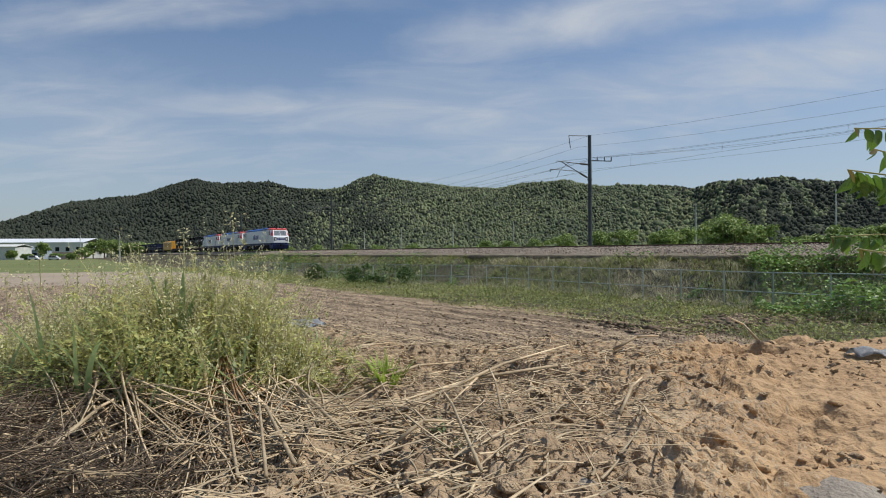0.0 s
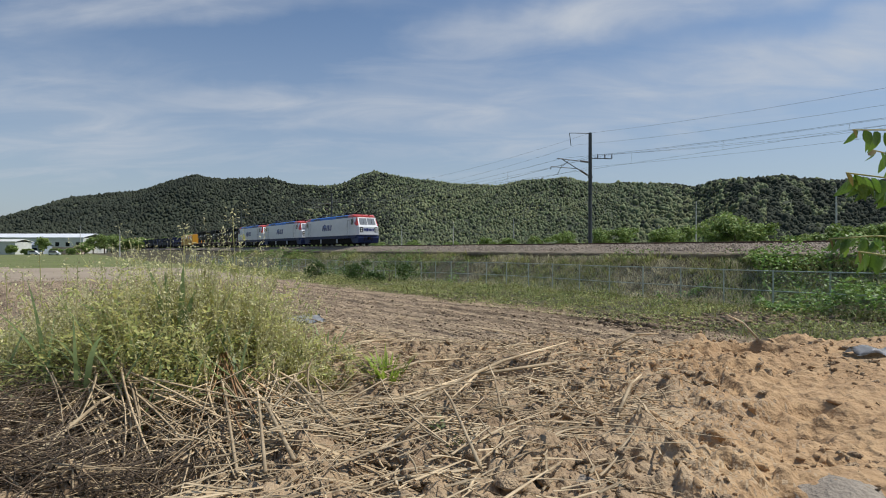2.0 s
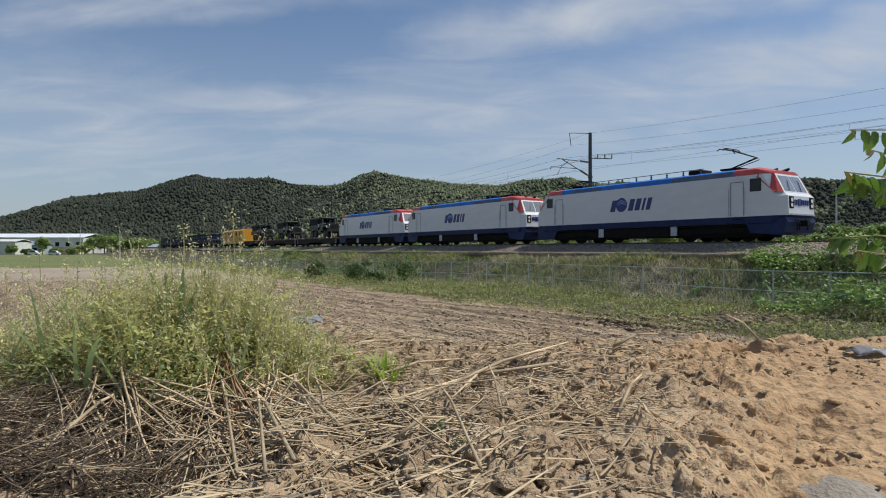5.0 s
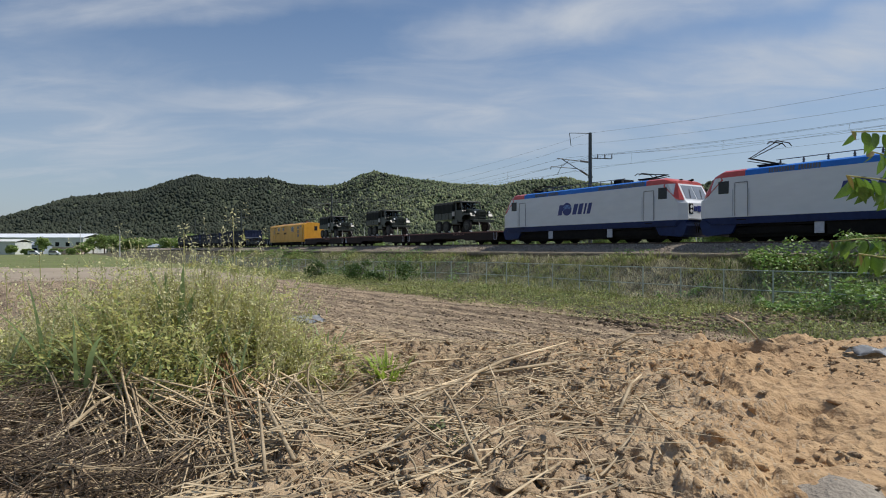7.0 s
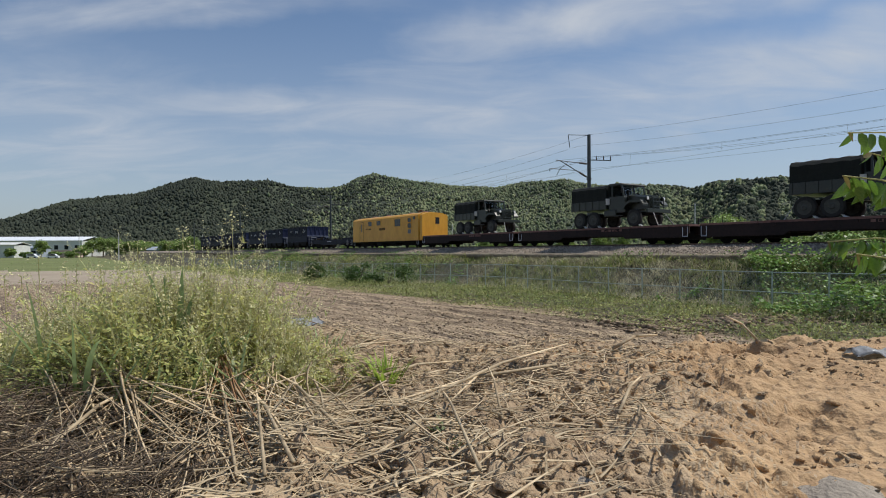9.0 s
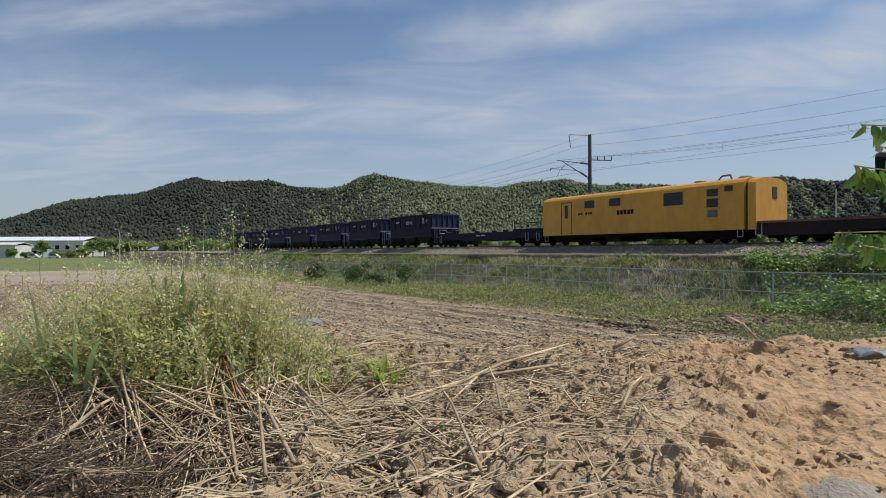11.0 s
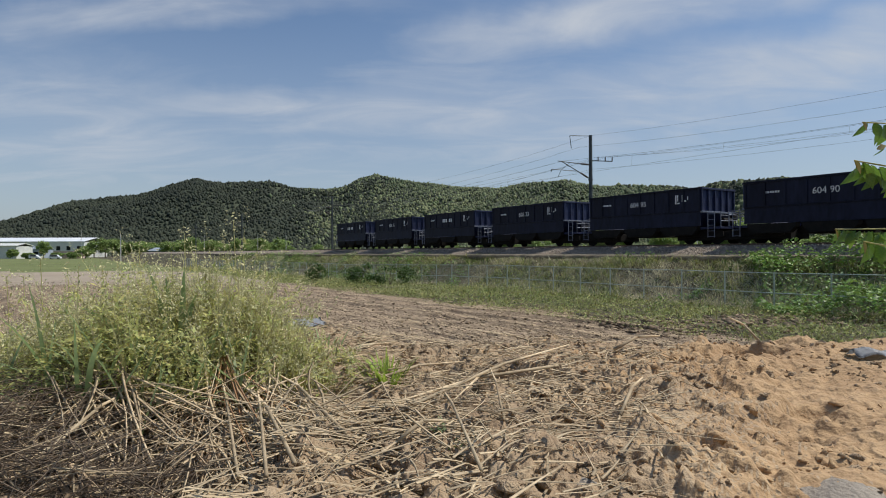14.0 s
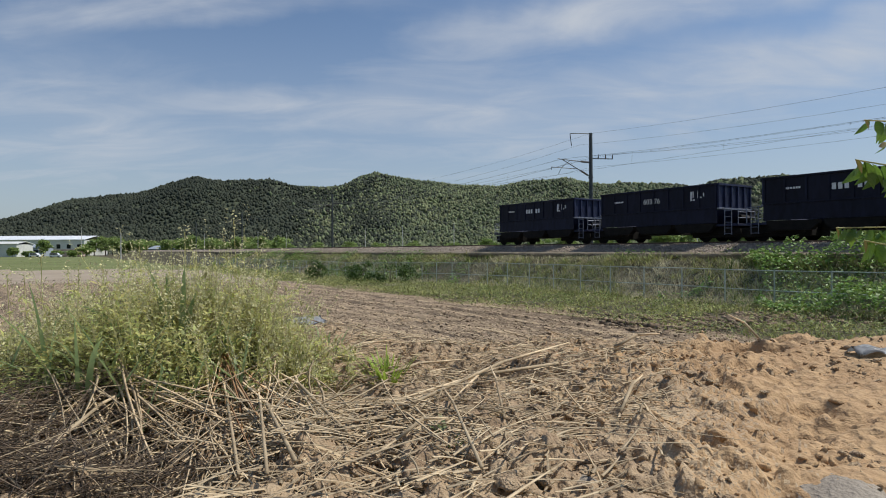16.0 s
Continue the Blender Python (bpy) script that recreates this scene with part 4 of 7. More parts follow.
        # windscreen in two panes
        for y0, y1 in ((-1.05, -.04), (.04, 1.05)):
            bm = B()
            f = lambda y, t: Vector((sgn * (h - .265 - .485 * t + .012), y * (1 - .06 * t), 2.47 + .93 * t))
            vs = [bm.verts.new(f(*c)) for c in ((y0, .05), (y1, .05), (y1, .92), (y0, .92))]
            bm.faces.new(vs)
            r = bmesh.ops.extrude_face_region(bm, geom=bm.faces[:])
            bmesh.ops.translate(bm, vec=(-sgn * .04, 0, 0), verts=[g for g in r["geom"] if isinstance(g, bmesh.types.BMVert)])
            bmesh.ops.recalc_face_normals(bm, faces=bm.faces)
            part("windscreen", bm, M["screen"], e, "sloping windscreen greyed to carry the sky's reflection")
            bm = B(); rod(bm, f(y0 * .6 + y1 * .4, .06) + Vector((sgn * .03, 0, 0)), f(y0 * .35 + y1 * .65, .7) + Vector((sgn * .03, 0, 0)), .014, 4)
            part("wiper", bm, M["under"], e)
        for y in (-.95, .95):
            bm = B()
            xa, xb = sorted((sgn * (h - .06), sgn * (h + .01)))
            box(bm, xa, xb, y - .19, y + .19, 1.62, 2.22, .03)
            lamp = part("headlight", bm, M["under"], e, "black headlight housing")
            for z in (1.78, 2.04):
                bm = B(); rod(bm, (sgn * (h + .005), y, z), (sgn * (h + .022), y, z), .1, 12)
                part("lens", bm, M["lamp"], lamp)
        bm = B()
        xa, xb = sorted((sgn * (h - .03), sgn * (h + .008)))
        for a, b, z0, z1 in ((-.66, -.54, 1.8, 2.06), (-.5, -.4, 1.8, 2.06), (-.33, -.07, 1.76, 2.1), (0, .12, 1.8, 2.06), (.18, .3, 1.8, 2.06), (.36, .44, 1.8, 2.06), (.52, .66, 1.8, 2.06)):
            box(bm, xa, xb, a, b, z0, z1)
        part("nose_mark", bm, M["logo"], e, "small navy mark on the nose")
        bm = B(); box(bm, min(sgn * h, sgn * (h + .05)), max(sgn * h, sgn * (h + .05)), -1.15, 1.15, 1.3, 1.36)
        part("nose_rail", bm, M["steel"], e)
        bm = B()
        rod(bm, (sgn * (h - 1.3), .5, 3.66), (sgn * (h - .9), .5, 3.76), .07, 8)
        part("horn", bm, M["under"], e)
        bm = B()
        rod(bm, (sgn * (h - 1.35), -.4, 3.66), (sgn * (h - 1.0), -.4, 3.72), .05, 8)
        part("horn", bm, M["under"], e)
    # grilles let into the blue band
    for a, b in ((h - 6.6, h - 2.85), (-h + 4.0, -h + 5.3), (-h + 5.45, -h + 6.5)):
        for y in (-1, 1):
            bm = B()
            n = max(2, int((b - a) / .12))
            for i in range(n):
                x = a + (b - a) * i / n
                v = [(x, y * 1.485, 3.45), (x + .09, y * 1.485, 3.45), (x + .09, y * 1.455, 3.68), (x, y * 1.455, 3.68)]
                vs = [bm.verts.new(c) for c in v] + [bm.verts.new((c[0], c[1] - y * .05, c[2])) for c in v]
                for q in ((0, 1, 2, 3), (4, 5, 6, 7), (0, 1, 5, 4), (1, 2, 6, 5), (2, 3, 7, 6), (3, 0, 4, 7)):
                    bm.faces.new([vs[j] for j in q])
            bmesh.ops.recalc_face_normals(bm, faces=bm.faces)
            part("roof_grille", bm, M["grille"], e, "grey louvred roof grille")
    # roof bus bar on insulators
    for i in range(9):
        x = -h + 4.2 + (L - 9.4) * i / 8
        bm = B()
        for z in (3.78, 3.88, 3.98):
            rod(bm, (x, -.75, z), (x, -.75, z + .06), .075, 8, .05)
        rod(bm, (x, -.75, 3.74), (x, -.75, 4.12), .035, 6)
        part("roof_insulator", bm, M["insul"], e)
    bm = B(); rod(bm, (-h + 4, -.75, 4.13), (h - 5, -.75, 4.13), .022, 5); part("bus_bar", bm, M["wire"], e)
    bm = B(); box(bm, h - 6.2, h - 5.3, -.5, .5, 3.74, 4.15, .06); part("roof_switchgear", bm, M["under"], e)
    pantograph(e, h - 3.6, front_pan, 1)
    pantograph(e, -h + 3.4, rear_pan, -1)
    # underframe gear
    bm = B(); box(bm, -h + .9, h - .9, -1.3, 1.3, .8, .98); part("underframe", bm, M["under"], e)
    bm = B(); box(bm, -2.6, 2.4, -1.32, 1.32, .28, .85, .05); part("transformer_case", bm, M["under"], e)
    for x in (-2.9, 2.7):
        for y in (-1.36, 1.3):
            bm = B(); box(bm, x - .22, x + .22, y, y + .06, .35, .9, .015); part("equipment_cover", bm, M["steel"], e, "light grey equipment cover")
    for x in (-h + 4.1, h - 4.1):
        bogie(e, x, 3, 1.75, .6, 1.12)
    for y in (-1.506, 1.5):
        mark(e, -2.0, 1.15, y, 1.98, 2.88)
    return e


def flat_wagon(L):
    e = empty("flat_wagon", "brown flat wagon carrying a lashed army lorry", "flat wagon", "flat wagons")
    h = L / 2
    bm = B(); box(bm, -h, h, -1.38, 1.38, .98, 1.1, .01); part("deck", bm, M["deck"], e, "worn reddish timber deck")
    for y in (-1.4, 1.3):
        # outline dropped over the bogies as dark fill for the shade there
        bm = B(); prism(bm, [(-h, .98), (-h, .6), (-h + .5, .34), (-h + 4.6, .34), (-h + 4.9, .52), (h - 4.9, .52), (h - 4.6, .34), (h - .5, .34), (h, .6), (h, .98)], y, y + .1)
        part("side_sill", bm, M["flat"], e)
    n = int(L / .9)
    for i in range(n):
        bm = B(); x = -h + .5 + i * (L - 1) / (n - 1)
        box(bm, x - .05, x + .05, -1.44, -1.405, .84, .98); part("stake_pocket", bm, M["flat"], e)
    bm = B(); box(bm, -h, h, -.25, .25, .5, .98); part("centre_sill", bm, M["flat"], e)
    for sgn in (1, -1):
        for y in (-1.3, 1.3):
            x = sgn * (h - .25)
            bm = B(); pipe(bm, [(x - .16, y * 1.08, .95), (x - .16, y * 1.08, .4), (x + .16, y * 1.08, .4), (x + .16, y * 1.08, .95)], .025)
            part("footstep", bm, M["steel"], e, "pale steel footstep")
        bm = B(); pipe(bm, [(sgn * h, -1.2, 1.1), (sgn * h, -1.2, 1.45), (sgn * h, -.5, 1.45), (sgn * h, -.5, 1.1)], .02)
        rod(bm, (sgn * (h - .03), .7, .8), (sgn * (h - .03), .7, 1.6), .02)
        part("brake_stand", bm, M["flat"], e)
        bm = B(); box(bm, min(sgn * (h - .2), sgn * (h + .38)), max(sgn * (h - .2), sgn * (h + .38)), -.13, .13, .72, .98, .02); part("coupler", bm, M["under"], e)
        bogie(e, sgn * (h - 2.1), 2, 1.75, .43, 1.0)
    bm = B()
    for i in range(6):
        box(bm, 1.0 + i * .3, 1.2 + i * .3, -1.396 - .02, -1.39, .82, .95)
    part("stencil_bars", bm, M["deck"], e, "faded pale stencil marks")
    return e


def army_lorry():
    e = empty("army_lorry", "dark olive six-wheeled army lorry with canvas body, lashed to its wagon", "lorry", "lorries on wagons")
    # x forwards; the rear of the bed at -3.4, the bumper at 3.45; z from the deck
    bm = B(); box(bm, -3.35, 2.9, -.45, .45, .72, .95); part("chassis", bm, M["under"], e)
    bm = B(); box(bm, -3.4, -.2, -1.2, 1.2, 1.2, 1.35, .02); part("bed", bm, M["olive"], e)
    bm = B()
    prof = [(-1.2, 1.35), (-1.2, 2.62), (-1.05, 2.8), (-.5, 2.9), (.5, 2.9), (1.05, 2.8), (1.2, 2.62), (1.2, 1.35)]
    rings = []
    for i in range(9):
        x = -3.4 + 3.15 * i / 8
        sag = .05 if i % 2 else 0
        rings.append([(x, y * (1 - sag * .3), z - (sag if z > 2.5 else 0)) for y, z in prof])
    loft(bm, rings); part("canvas_cover", bm, M["canvas"], e, "dark canvas load cover")
    for y0, y1 in ((-1.22, -1.18), (1.18, 1.22)):
        bm = B(); box(bm, -3.42, -.2, y0, y1, 1.2, 1.78, .01); side = part("side_board", bm, M["olive"], e)
        for i in range(6):
            x = -3.3 + i * .6
            bm = B(); yy = y0 - .03 if y0 < 0 else y1; box(bm, x, x + .06, yy, yy + .03, 1.2, 1.78); part("board_rib", bm, M["olive"], side)
    # open cab: doors, pillars, roof and a split windscreen
    bm = B(); prism(bm, [(-.15, .95), (-.15, 2.0), (1.12, 2.0), (1.2, 1.9), (1.2, .95)], -1.08, 1.08); part("cab", bm, M["olive"], e)
    bm = B(); box(bm, -.15, -.08, -1.08, 1.08, 2.0, 2.74); part("cab_back", bm, M["canvas"], e)
    for y0, y1 in ((-1.08, -1.0), (1.0, 1.08)):
        bm = B(); loft(bm, [[(1.04, y0, 2.0), (1.12, y0, 2.0), (1.12, y1, 2.0), (1.04, y1, 2.0)], [(.87, y0, 2.72), (.95, y0, 2.72), (.95, y1, 2.72), (.87, y1, 2.72)]]); part("pillar", bm, M["olive"], e)
        bm = B(); box(bm, .1, .2, y0, y1, 2.0, 2.74); part("pillar", bm, M["olive"], e)
    # roof paler than the cab: sunlight on top put into its colour
    bm = B(); prism(bm, [(-.18, 2.72), (-.18, 2.78), (0, 2.86), (.9, 2.84), (1.02, 2.76), (1.0, 2.72)], -1.12, 1.12); part("cab_roof", bm, M["dusty"], e, "cab roof paled as if sunlit from above")
    for y in (-.53, .53):
        bm = B(); loft(bm, [[(1.05, y - .43, 2.05), (1.05, y + .43, 2.05), (.91, y + .43, 2.68), (.91, y - .43, 2.68)], [(1.07, y - .43, 2.05), (1.07, y + .43, 2.05), (.93, y + .43, 2.68), (.93, y - .43, 2.68)]])
        pane = part("windscreen_pane", bm, M["clear"], e, "clear windscreen pane")
        bm = B()
        for a, b in (((1.07, y - .45, 2.03), (.93, y - .45, 2.7)), ((1.07, y + .45, 2.03), (.93, y + .45, 2.7)), ((.93, y - .45, 2.7), (.93, y + .45, 2.7)), ((1.07, y - .45, 2.03), (1.07, y + .45, 2.03))):
            rod(bm, a, b, .03, 5)
        part("windscreen_frame", bm, M["olive"], pane)
        bm = B(); box(bm, .1, .55, y - .3, y + .3, 1.9, 2.12, .04); box(bm, .05, .18, y - .3, y + .3, 2.05, 2.5, .04); part("seat", bm, M["canvas"], e)
    bm = B(); rod(bm, (.85, .5, 2.1), (.80, .5, 2.16), .2, 14); part("steering_wheel", bm, M["rubber"], e)
    for y in (-1.15, 1.02):
        bm = B(); box(bm, .1, 1.0, y, y + .13, .72, .78, .01); part("step", bm, M["dusty"], e, "dusty running board")
    bm = B()
    for y in (-.5, .5):
        pipe(bm, [(2.95, y, 1.0), (2.92, y, 1.75), (2.75, y, 1.86)], .03, 6)
    for z in (1.25, 1.55):
        rod(bm, (2.93, -.5, z), (2.93, .5, z), .025, 5)
    part("brush_guard", bm, M["olive"], e)
    bm = B(); loft(bm, [[(1.15, -.66, 1.1), (1.15, .66, 1.1), (1.15, .66, 2.0), (1.15, .42, 2.12), (1.15, -.42, 2.12), (1.15, -.66, 2.0)],
                        [(2.65, -.5, 1.1), (2.65, .5, 1.1), (2.65, .5, 1.84), (2.65, .33, 1.96), (2.65, -.33, 1.96), (2.65, -.5, 1.84)]])
    part("bonnet", bm, M["olive"], e)
    bm = B()
    for i in range(9):
        box(bm, 2.65, 2.69, -.42 + i * .1, -.38 + i * .1, 1.15, 1.78)
    part("radiator_grille", bm, M["olive"], e)
    for y in (-.95, .95):
        bm = B(); prism(bm, [(1.05, 1.2), (1.25, 1.5), (1.6, 1.68), (2.5, 1.66), (2.72, 1.4), (2.72, 1.28), (2.45, 1.5), (1.65, 1.54), (1.38, 1.4), (1.18, 1.15)], y - .24, y + .24)
        part("mudguard", bm, M["olive"], e)
        bm = B(); rod(bm, (2.55, y * .8, 1.76), (2.74, y * .8, 1.76), .13, 12); lamp = part("headlight", bm, M["olive"], e)
        bm = B(); rod(bm, (2.74, y * .8, 1.76), (2.755, y * .8, 1.76), .105, 12); part("lens", bm, M["lamp"], lamp)
        bm = B(); pipe(bm, [(1.0, y * 1.1, 2.2), (1.15, y * 1.35, 2.35)], .015); box(bm, 1.12, 1.16, y * 1.35 - .09, y * 1.35 + .09, 2.2, 2.5); part("mirror", bm, M["under"], e)
    bm = B(); box(bm, 2.85, 3.0, -1.1, 1.1, .85, 1.08, .02); part("bumper", bm, M["olive"], e)
    for y in (-1.15, .75):
        bm = B(); box(bm, -.5, .5, y, y + .4, .72, 1.15, .04); part("fuel_tank", bm, M["olive"], e)
    bm = B(); rod(bm, (1.22, -.8, 1.2), (1.22, -.8, 2.35), .05, 8); part("exhaust_stack", bm, M["under"], e)
    bm = B(); rod(bm, (-.18, -1.12, 1.5), (-.18, -1.12, 1.9), .14, 12); part("tool_box", bm, M["strap"], e, "pale stowed can")
    for x in (-2.75, -1.5, 1.9):
        for y in (-.98, .98):
            bm = B()
            R, w = .55, .14
            loft(bm, [[(r * math.cos(t), yy, r * math.sin(t)) for t in [2 * math.pi * i / 22 for i in range(22)]] for yy, r in ((-w, R * .7), (-w, R * .92), (-w * .6, R), (w * .6, R), (w, R * .92), (w, R * .7))])
            ty = part("wheel", bm, M["rubber"], e, "dusty black tyre")
            ty.matrix_basis = pose(x, y, R)
            bm = B(); loft(bm, [[(r * math.cos(t), yy, r * math.sin(t)) for t in [2 * math.pi * i / 16 for i in range(16)]] for yy, r in ((-w * 1.01, .36), (-w * .5, .25), (-w * 1.15, .12), (-w * 1.25, .1))])
            part("hub", bm, M["dusty"], ty)
            bm = B()
            prism(bm, [(x + .5, 0), (x + .3, .2), (x + .7, 0)], y - .1, y + .1); part("chock", bm, M["strap"], e, "pale timber chock")
    for y in (-.5, .5):
        for a, b in (((2.9, y, .95), (3.55, y * 1.6, 0.0)), ((-3.3, y, 1.1), (-3.9, y * 1.6, 0.0))):
            bm = B(); rod(bm, a, b, .02, 5); part("lashing", bm, M["strap"], e, "pale lashing strap")
    return e


def service_van(L):
    e = empty("service_van", "yellow windowed railway service van", "railway van")
    h, w = L / 2, 1.55
    bm = B()
    prof = [(-w, .68), (w, .68), (w, 3.15), (w - .18, 3.32), (w - .7, 3.46), (0, 3.5), (-w + .7, 3.46), (-w + .18, 3.32), (-w, 3.15)]
    loft(bm, [[(-h, y, z) for y, z in prof], [(h - .05, y, z) for y, z in prof]]); part("body", bm, M["yellow"], e, "orange-yellow van body")
    # recess sides coloured near-black to stand for the shade inside it
    bm = B(); loft(bm, [[(h - .05, y * .86, z * .98) for y, z in prof], [(h + .13, y * .86, z * .98) for y, z in prof]]); part("recess", bm, M["under"], e)
    bm = B(); loft(bm, [[(h + .13, y * .98, z * .99) for y, z in prof], [(h + .55, y * .96, z * .98) for y, z in prof]]); part("end_vestibule", bm, M["yellow"], e, "yellow recessed end")
    bm = B(); box(bm, h + .53, h + .57, .05, .5, 2.3, 2.95, .01); part("end_window", bm, M["glass"], e)
    for x0, x1, z0, z1 in ((-3.6, -2.7, 2.45, 2.95), (-1.45, -.5, 2.45, 2.95), (2.75, 4.05, 2.2, 2.95), (5.55, 6.25, 2.55, 2.95), (5.55, 6.25, 1.95, 2.42), (6.6, 7.1, 2.75, 3.05)):
        for sgn in (-1, 1):
            bm = B(); lo, hi = sorted((sgn * (w - .03), sgn * (w + .012))); box(bm, x0, x1, lo, hi, z0, z1, .01)
            wi = part("window", bm, M["glass"], e, "small dark window")
            bm = B()
            lo, hi = sorted((sgn * (w - .01), sgn * (w + .03)))
            for a, b, c, d in ((x0 - .05, x1 + .05, z1, z1 + .05), (x0 - .05, x1 + .05, z0 - .05, z0), (x0 - .05, x0, z0, z1), (x1, x1 + .05, z0, z1)):
                box(bm, a, b, lo, hi, c, d)
            part("window_frame", bm, M["yellow"], wi)
    bm = B(); box(bm, 5.6, 6.2, -w - .015, -w, 1.4, 1.8); part("louvre", bm, M["grille"], e)
    bm = B()
    for a, b, c, d in ((-5.85, -5.81, .75, 2.95), (-4.85, -4.81, .75, 2.95), (-5.85, -4.81, 2.92, 2.96)):
        box(bm, a, b, -w - .014, -w, c, d)
    door = part("door", bm, M["under"], e, "door outline")
    bm = B(); box(bm, -5.5, -5.2, -w - .014, -w + .02, 1.85, 2.75, .01); part("door_window", bm, M["glass"], door)
    bm = B()
    for i in range(6):
        if i != 2:
            box(bm, -4.2 + i * .22, -4.05 + i * .22, -w - .012, -w, 2.02, 2.18)
    part("name_bars", bm, M["under"], e, "dark lettering bars")
    bm = B()
    for i in range(5):
        box(bm, -.8 + i * .28, -.6 + i * .28, -w - .012, -w, 1.88, 2.16)
    part("number_bars", bm, M["under"], e, "dark running number bars")
    for x in (-4, -.6, 4.4, 7.1):
        bm = B(); rod(bm, (x, -.4, 3.46), (x, -.4, 3.58), .42, 10, .3); part("roof_vent", bm, M["deck"], e, "dull roof ventilator")
    bm = B(); pipe(bm, [(5.3, -.2, 3.46), (5.6, -.2, 3.75), (6.1, -.2, 3.78), (6.2, -.2, 3.5)], .05); part("roof_pipe", bm, M["deck"], e)
    bm = B(); box(bm, -h + .4, h - .4, -1.2, 1.2, .5, .68); part("underframe", bm, M["under"], e)
    bm = B(); box(bm, -2.0, -.8, -1.3, 1.3, .2, .55, .04); box(bm, 1.2, 2.6, -1.25, 1.25, .3, .55, .04); part("equipment_case", bm, M["under"], e)
    bm = B()
    for x in (-h + .3, h - .3):
        pipe(bm, [(x - .15, -1.5, .7), (x - .15, -1.5, .3), (x + .15, -1.5, .3), (x + .15, -1.5, .7)], .02)
    part("footstep", bm, M["steel"], e)
    for sgn in (-1, 1):
        bogie(e, sgn * (h - 2.6), 2, 2.1, .43, 1.0)
        bm = B(); box(bm, min(sgn * (h - .2), sgn * (h + .35)), max(sgn * (h - .2), sgn * (h + .35)), -.13, .13, .72, .98, .02); part("coupler", bm, M["under"], e)
    return e


def low_wagon(L):
    e = empty("low_wagon", "empty low navy container wagon with raised end platform", "flat wagon")
    h = L / 2
    for y in (-1.35, 1.2):
        bm = B(); prism(bm, [(-h, .6), (-h, 1.15), (h, 1.15), (h, .6), (h - 3.3, .6), (h - 4, .48), (-h + 4, .48), (-h + 3.3, .6)], y, y + .15); part("side_sill", bm, M["hopper"], e)
    bm = B(); box(bm, -h, h, -.3, .3, .62, 1.0); part("centre_sill", bm, M["hopper"], e)
    for i in range(10):
        bm = B(); x = -h + .2 + i * (L - .4) / 9; box(bm, x - .12, x + .12, -1.3, 1.3, .9, 1.12); part("cross_beam", bm, M["hopper"], e)
    for x in (-h + 1.2, -1.2, 1.2, h - 4.4):
        for y in (-1.4, 1.1):
            bm = B(); box(bm, x - .15, x + .15, y, y + .3, 1.15, 1.28); part("twist_lock", bm, M["under"], e)
    bm = B(); box(bm, h - 3.4, h - .1, -1.35, 1.35, 1.15, 1.3, .02); part("platform", bm, M["hopper"], e)
    bm = B()
    pipe(bm, [(h - .15, -1.3, 1.3), (h - .15, -1.3, 1.75), (h - 3.2, -1.3, 1.75), (h - 3.2, -1.3, 1.3)], .03)
    part("platform_rail", bm, M["under"], e)
    for x in (h - 1.6, h - .35, -h + .35):
        bm = B(); pipe(bm, [(x - .15, -1.42, 1.0), (x - .15, -1.42, .4), (x + .15, -1.42, .4), (x + .15, -1.42, 1.0)], .02); part("footstep", bm, M["steel"], e)
    bm = B()
    for i in range(8):
        if i not in (3,):
            box(bm, -1.2 + i * .17, -1.08 + i * .17, -1.358, -1.35, .86, .96)
    part("stencil_bars", bm, M["lettering"], e, "pale stencil bars")
    for sgn in (-1, 1):
        bogie(e, sgn * (h - 2.0), 2, 1.75, .43, 1.0)
        bm = B(); box(bm, min(sgn * (h - .2), sgn * (h + .35)), max(sgn * (h - .2), sgn * (h + .35)), -.13, .13, .72, .98, .02); part("coupler", bm, M["under"], e)
    return e


def words(text, size, material, parent, m):
    """Painted characters as a thin mesh."""
    cu = bpy.data.curves.new("characters", "FONT")
    cu.body, cu.size, cu.extrude, cu.align_x = text, size, .003, "CENTER"
    tmp = bpy.data.objects.new("characters", cu)
    scene.collection.objects.link(tmp)
    bpy.context.view_layer.update()
    me = bpy.data.meshes.new_from_object(tmp.evaluated_get(bpy.context.evaluated_depsgraph_get()))
    bpy.data.objects.remove(tmp)
    me.materials.clear(); me.materials.append(material)
    o = new("number", me)
    o.parent, o.matrix_basis = parent, m
    o["label"] = "white painted wagon number"
    return o


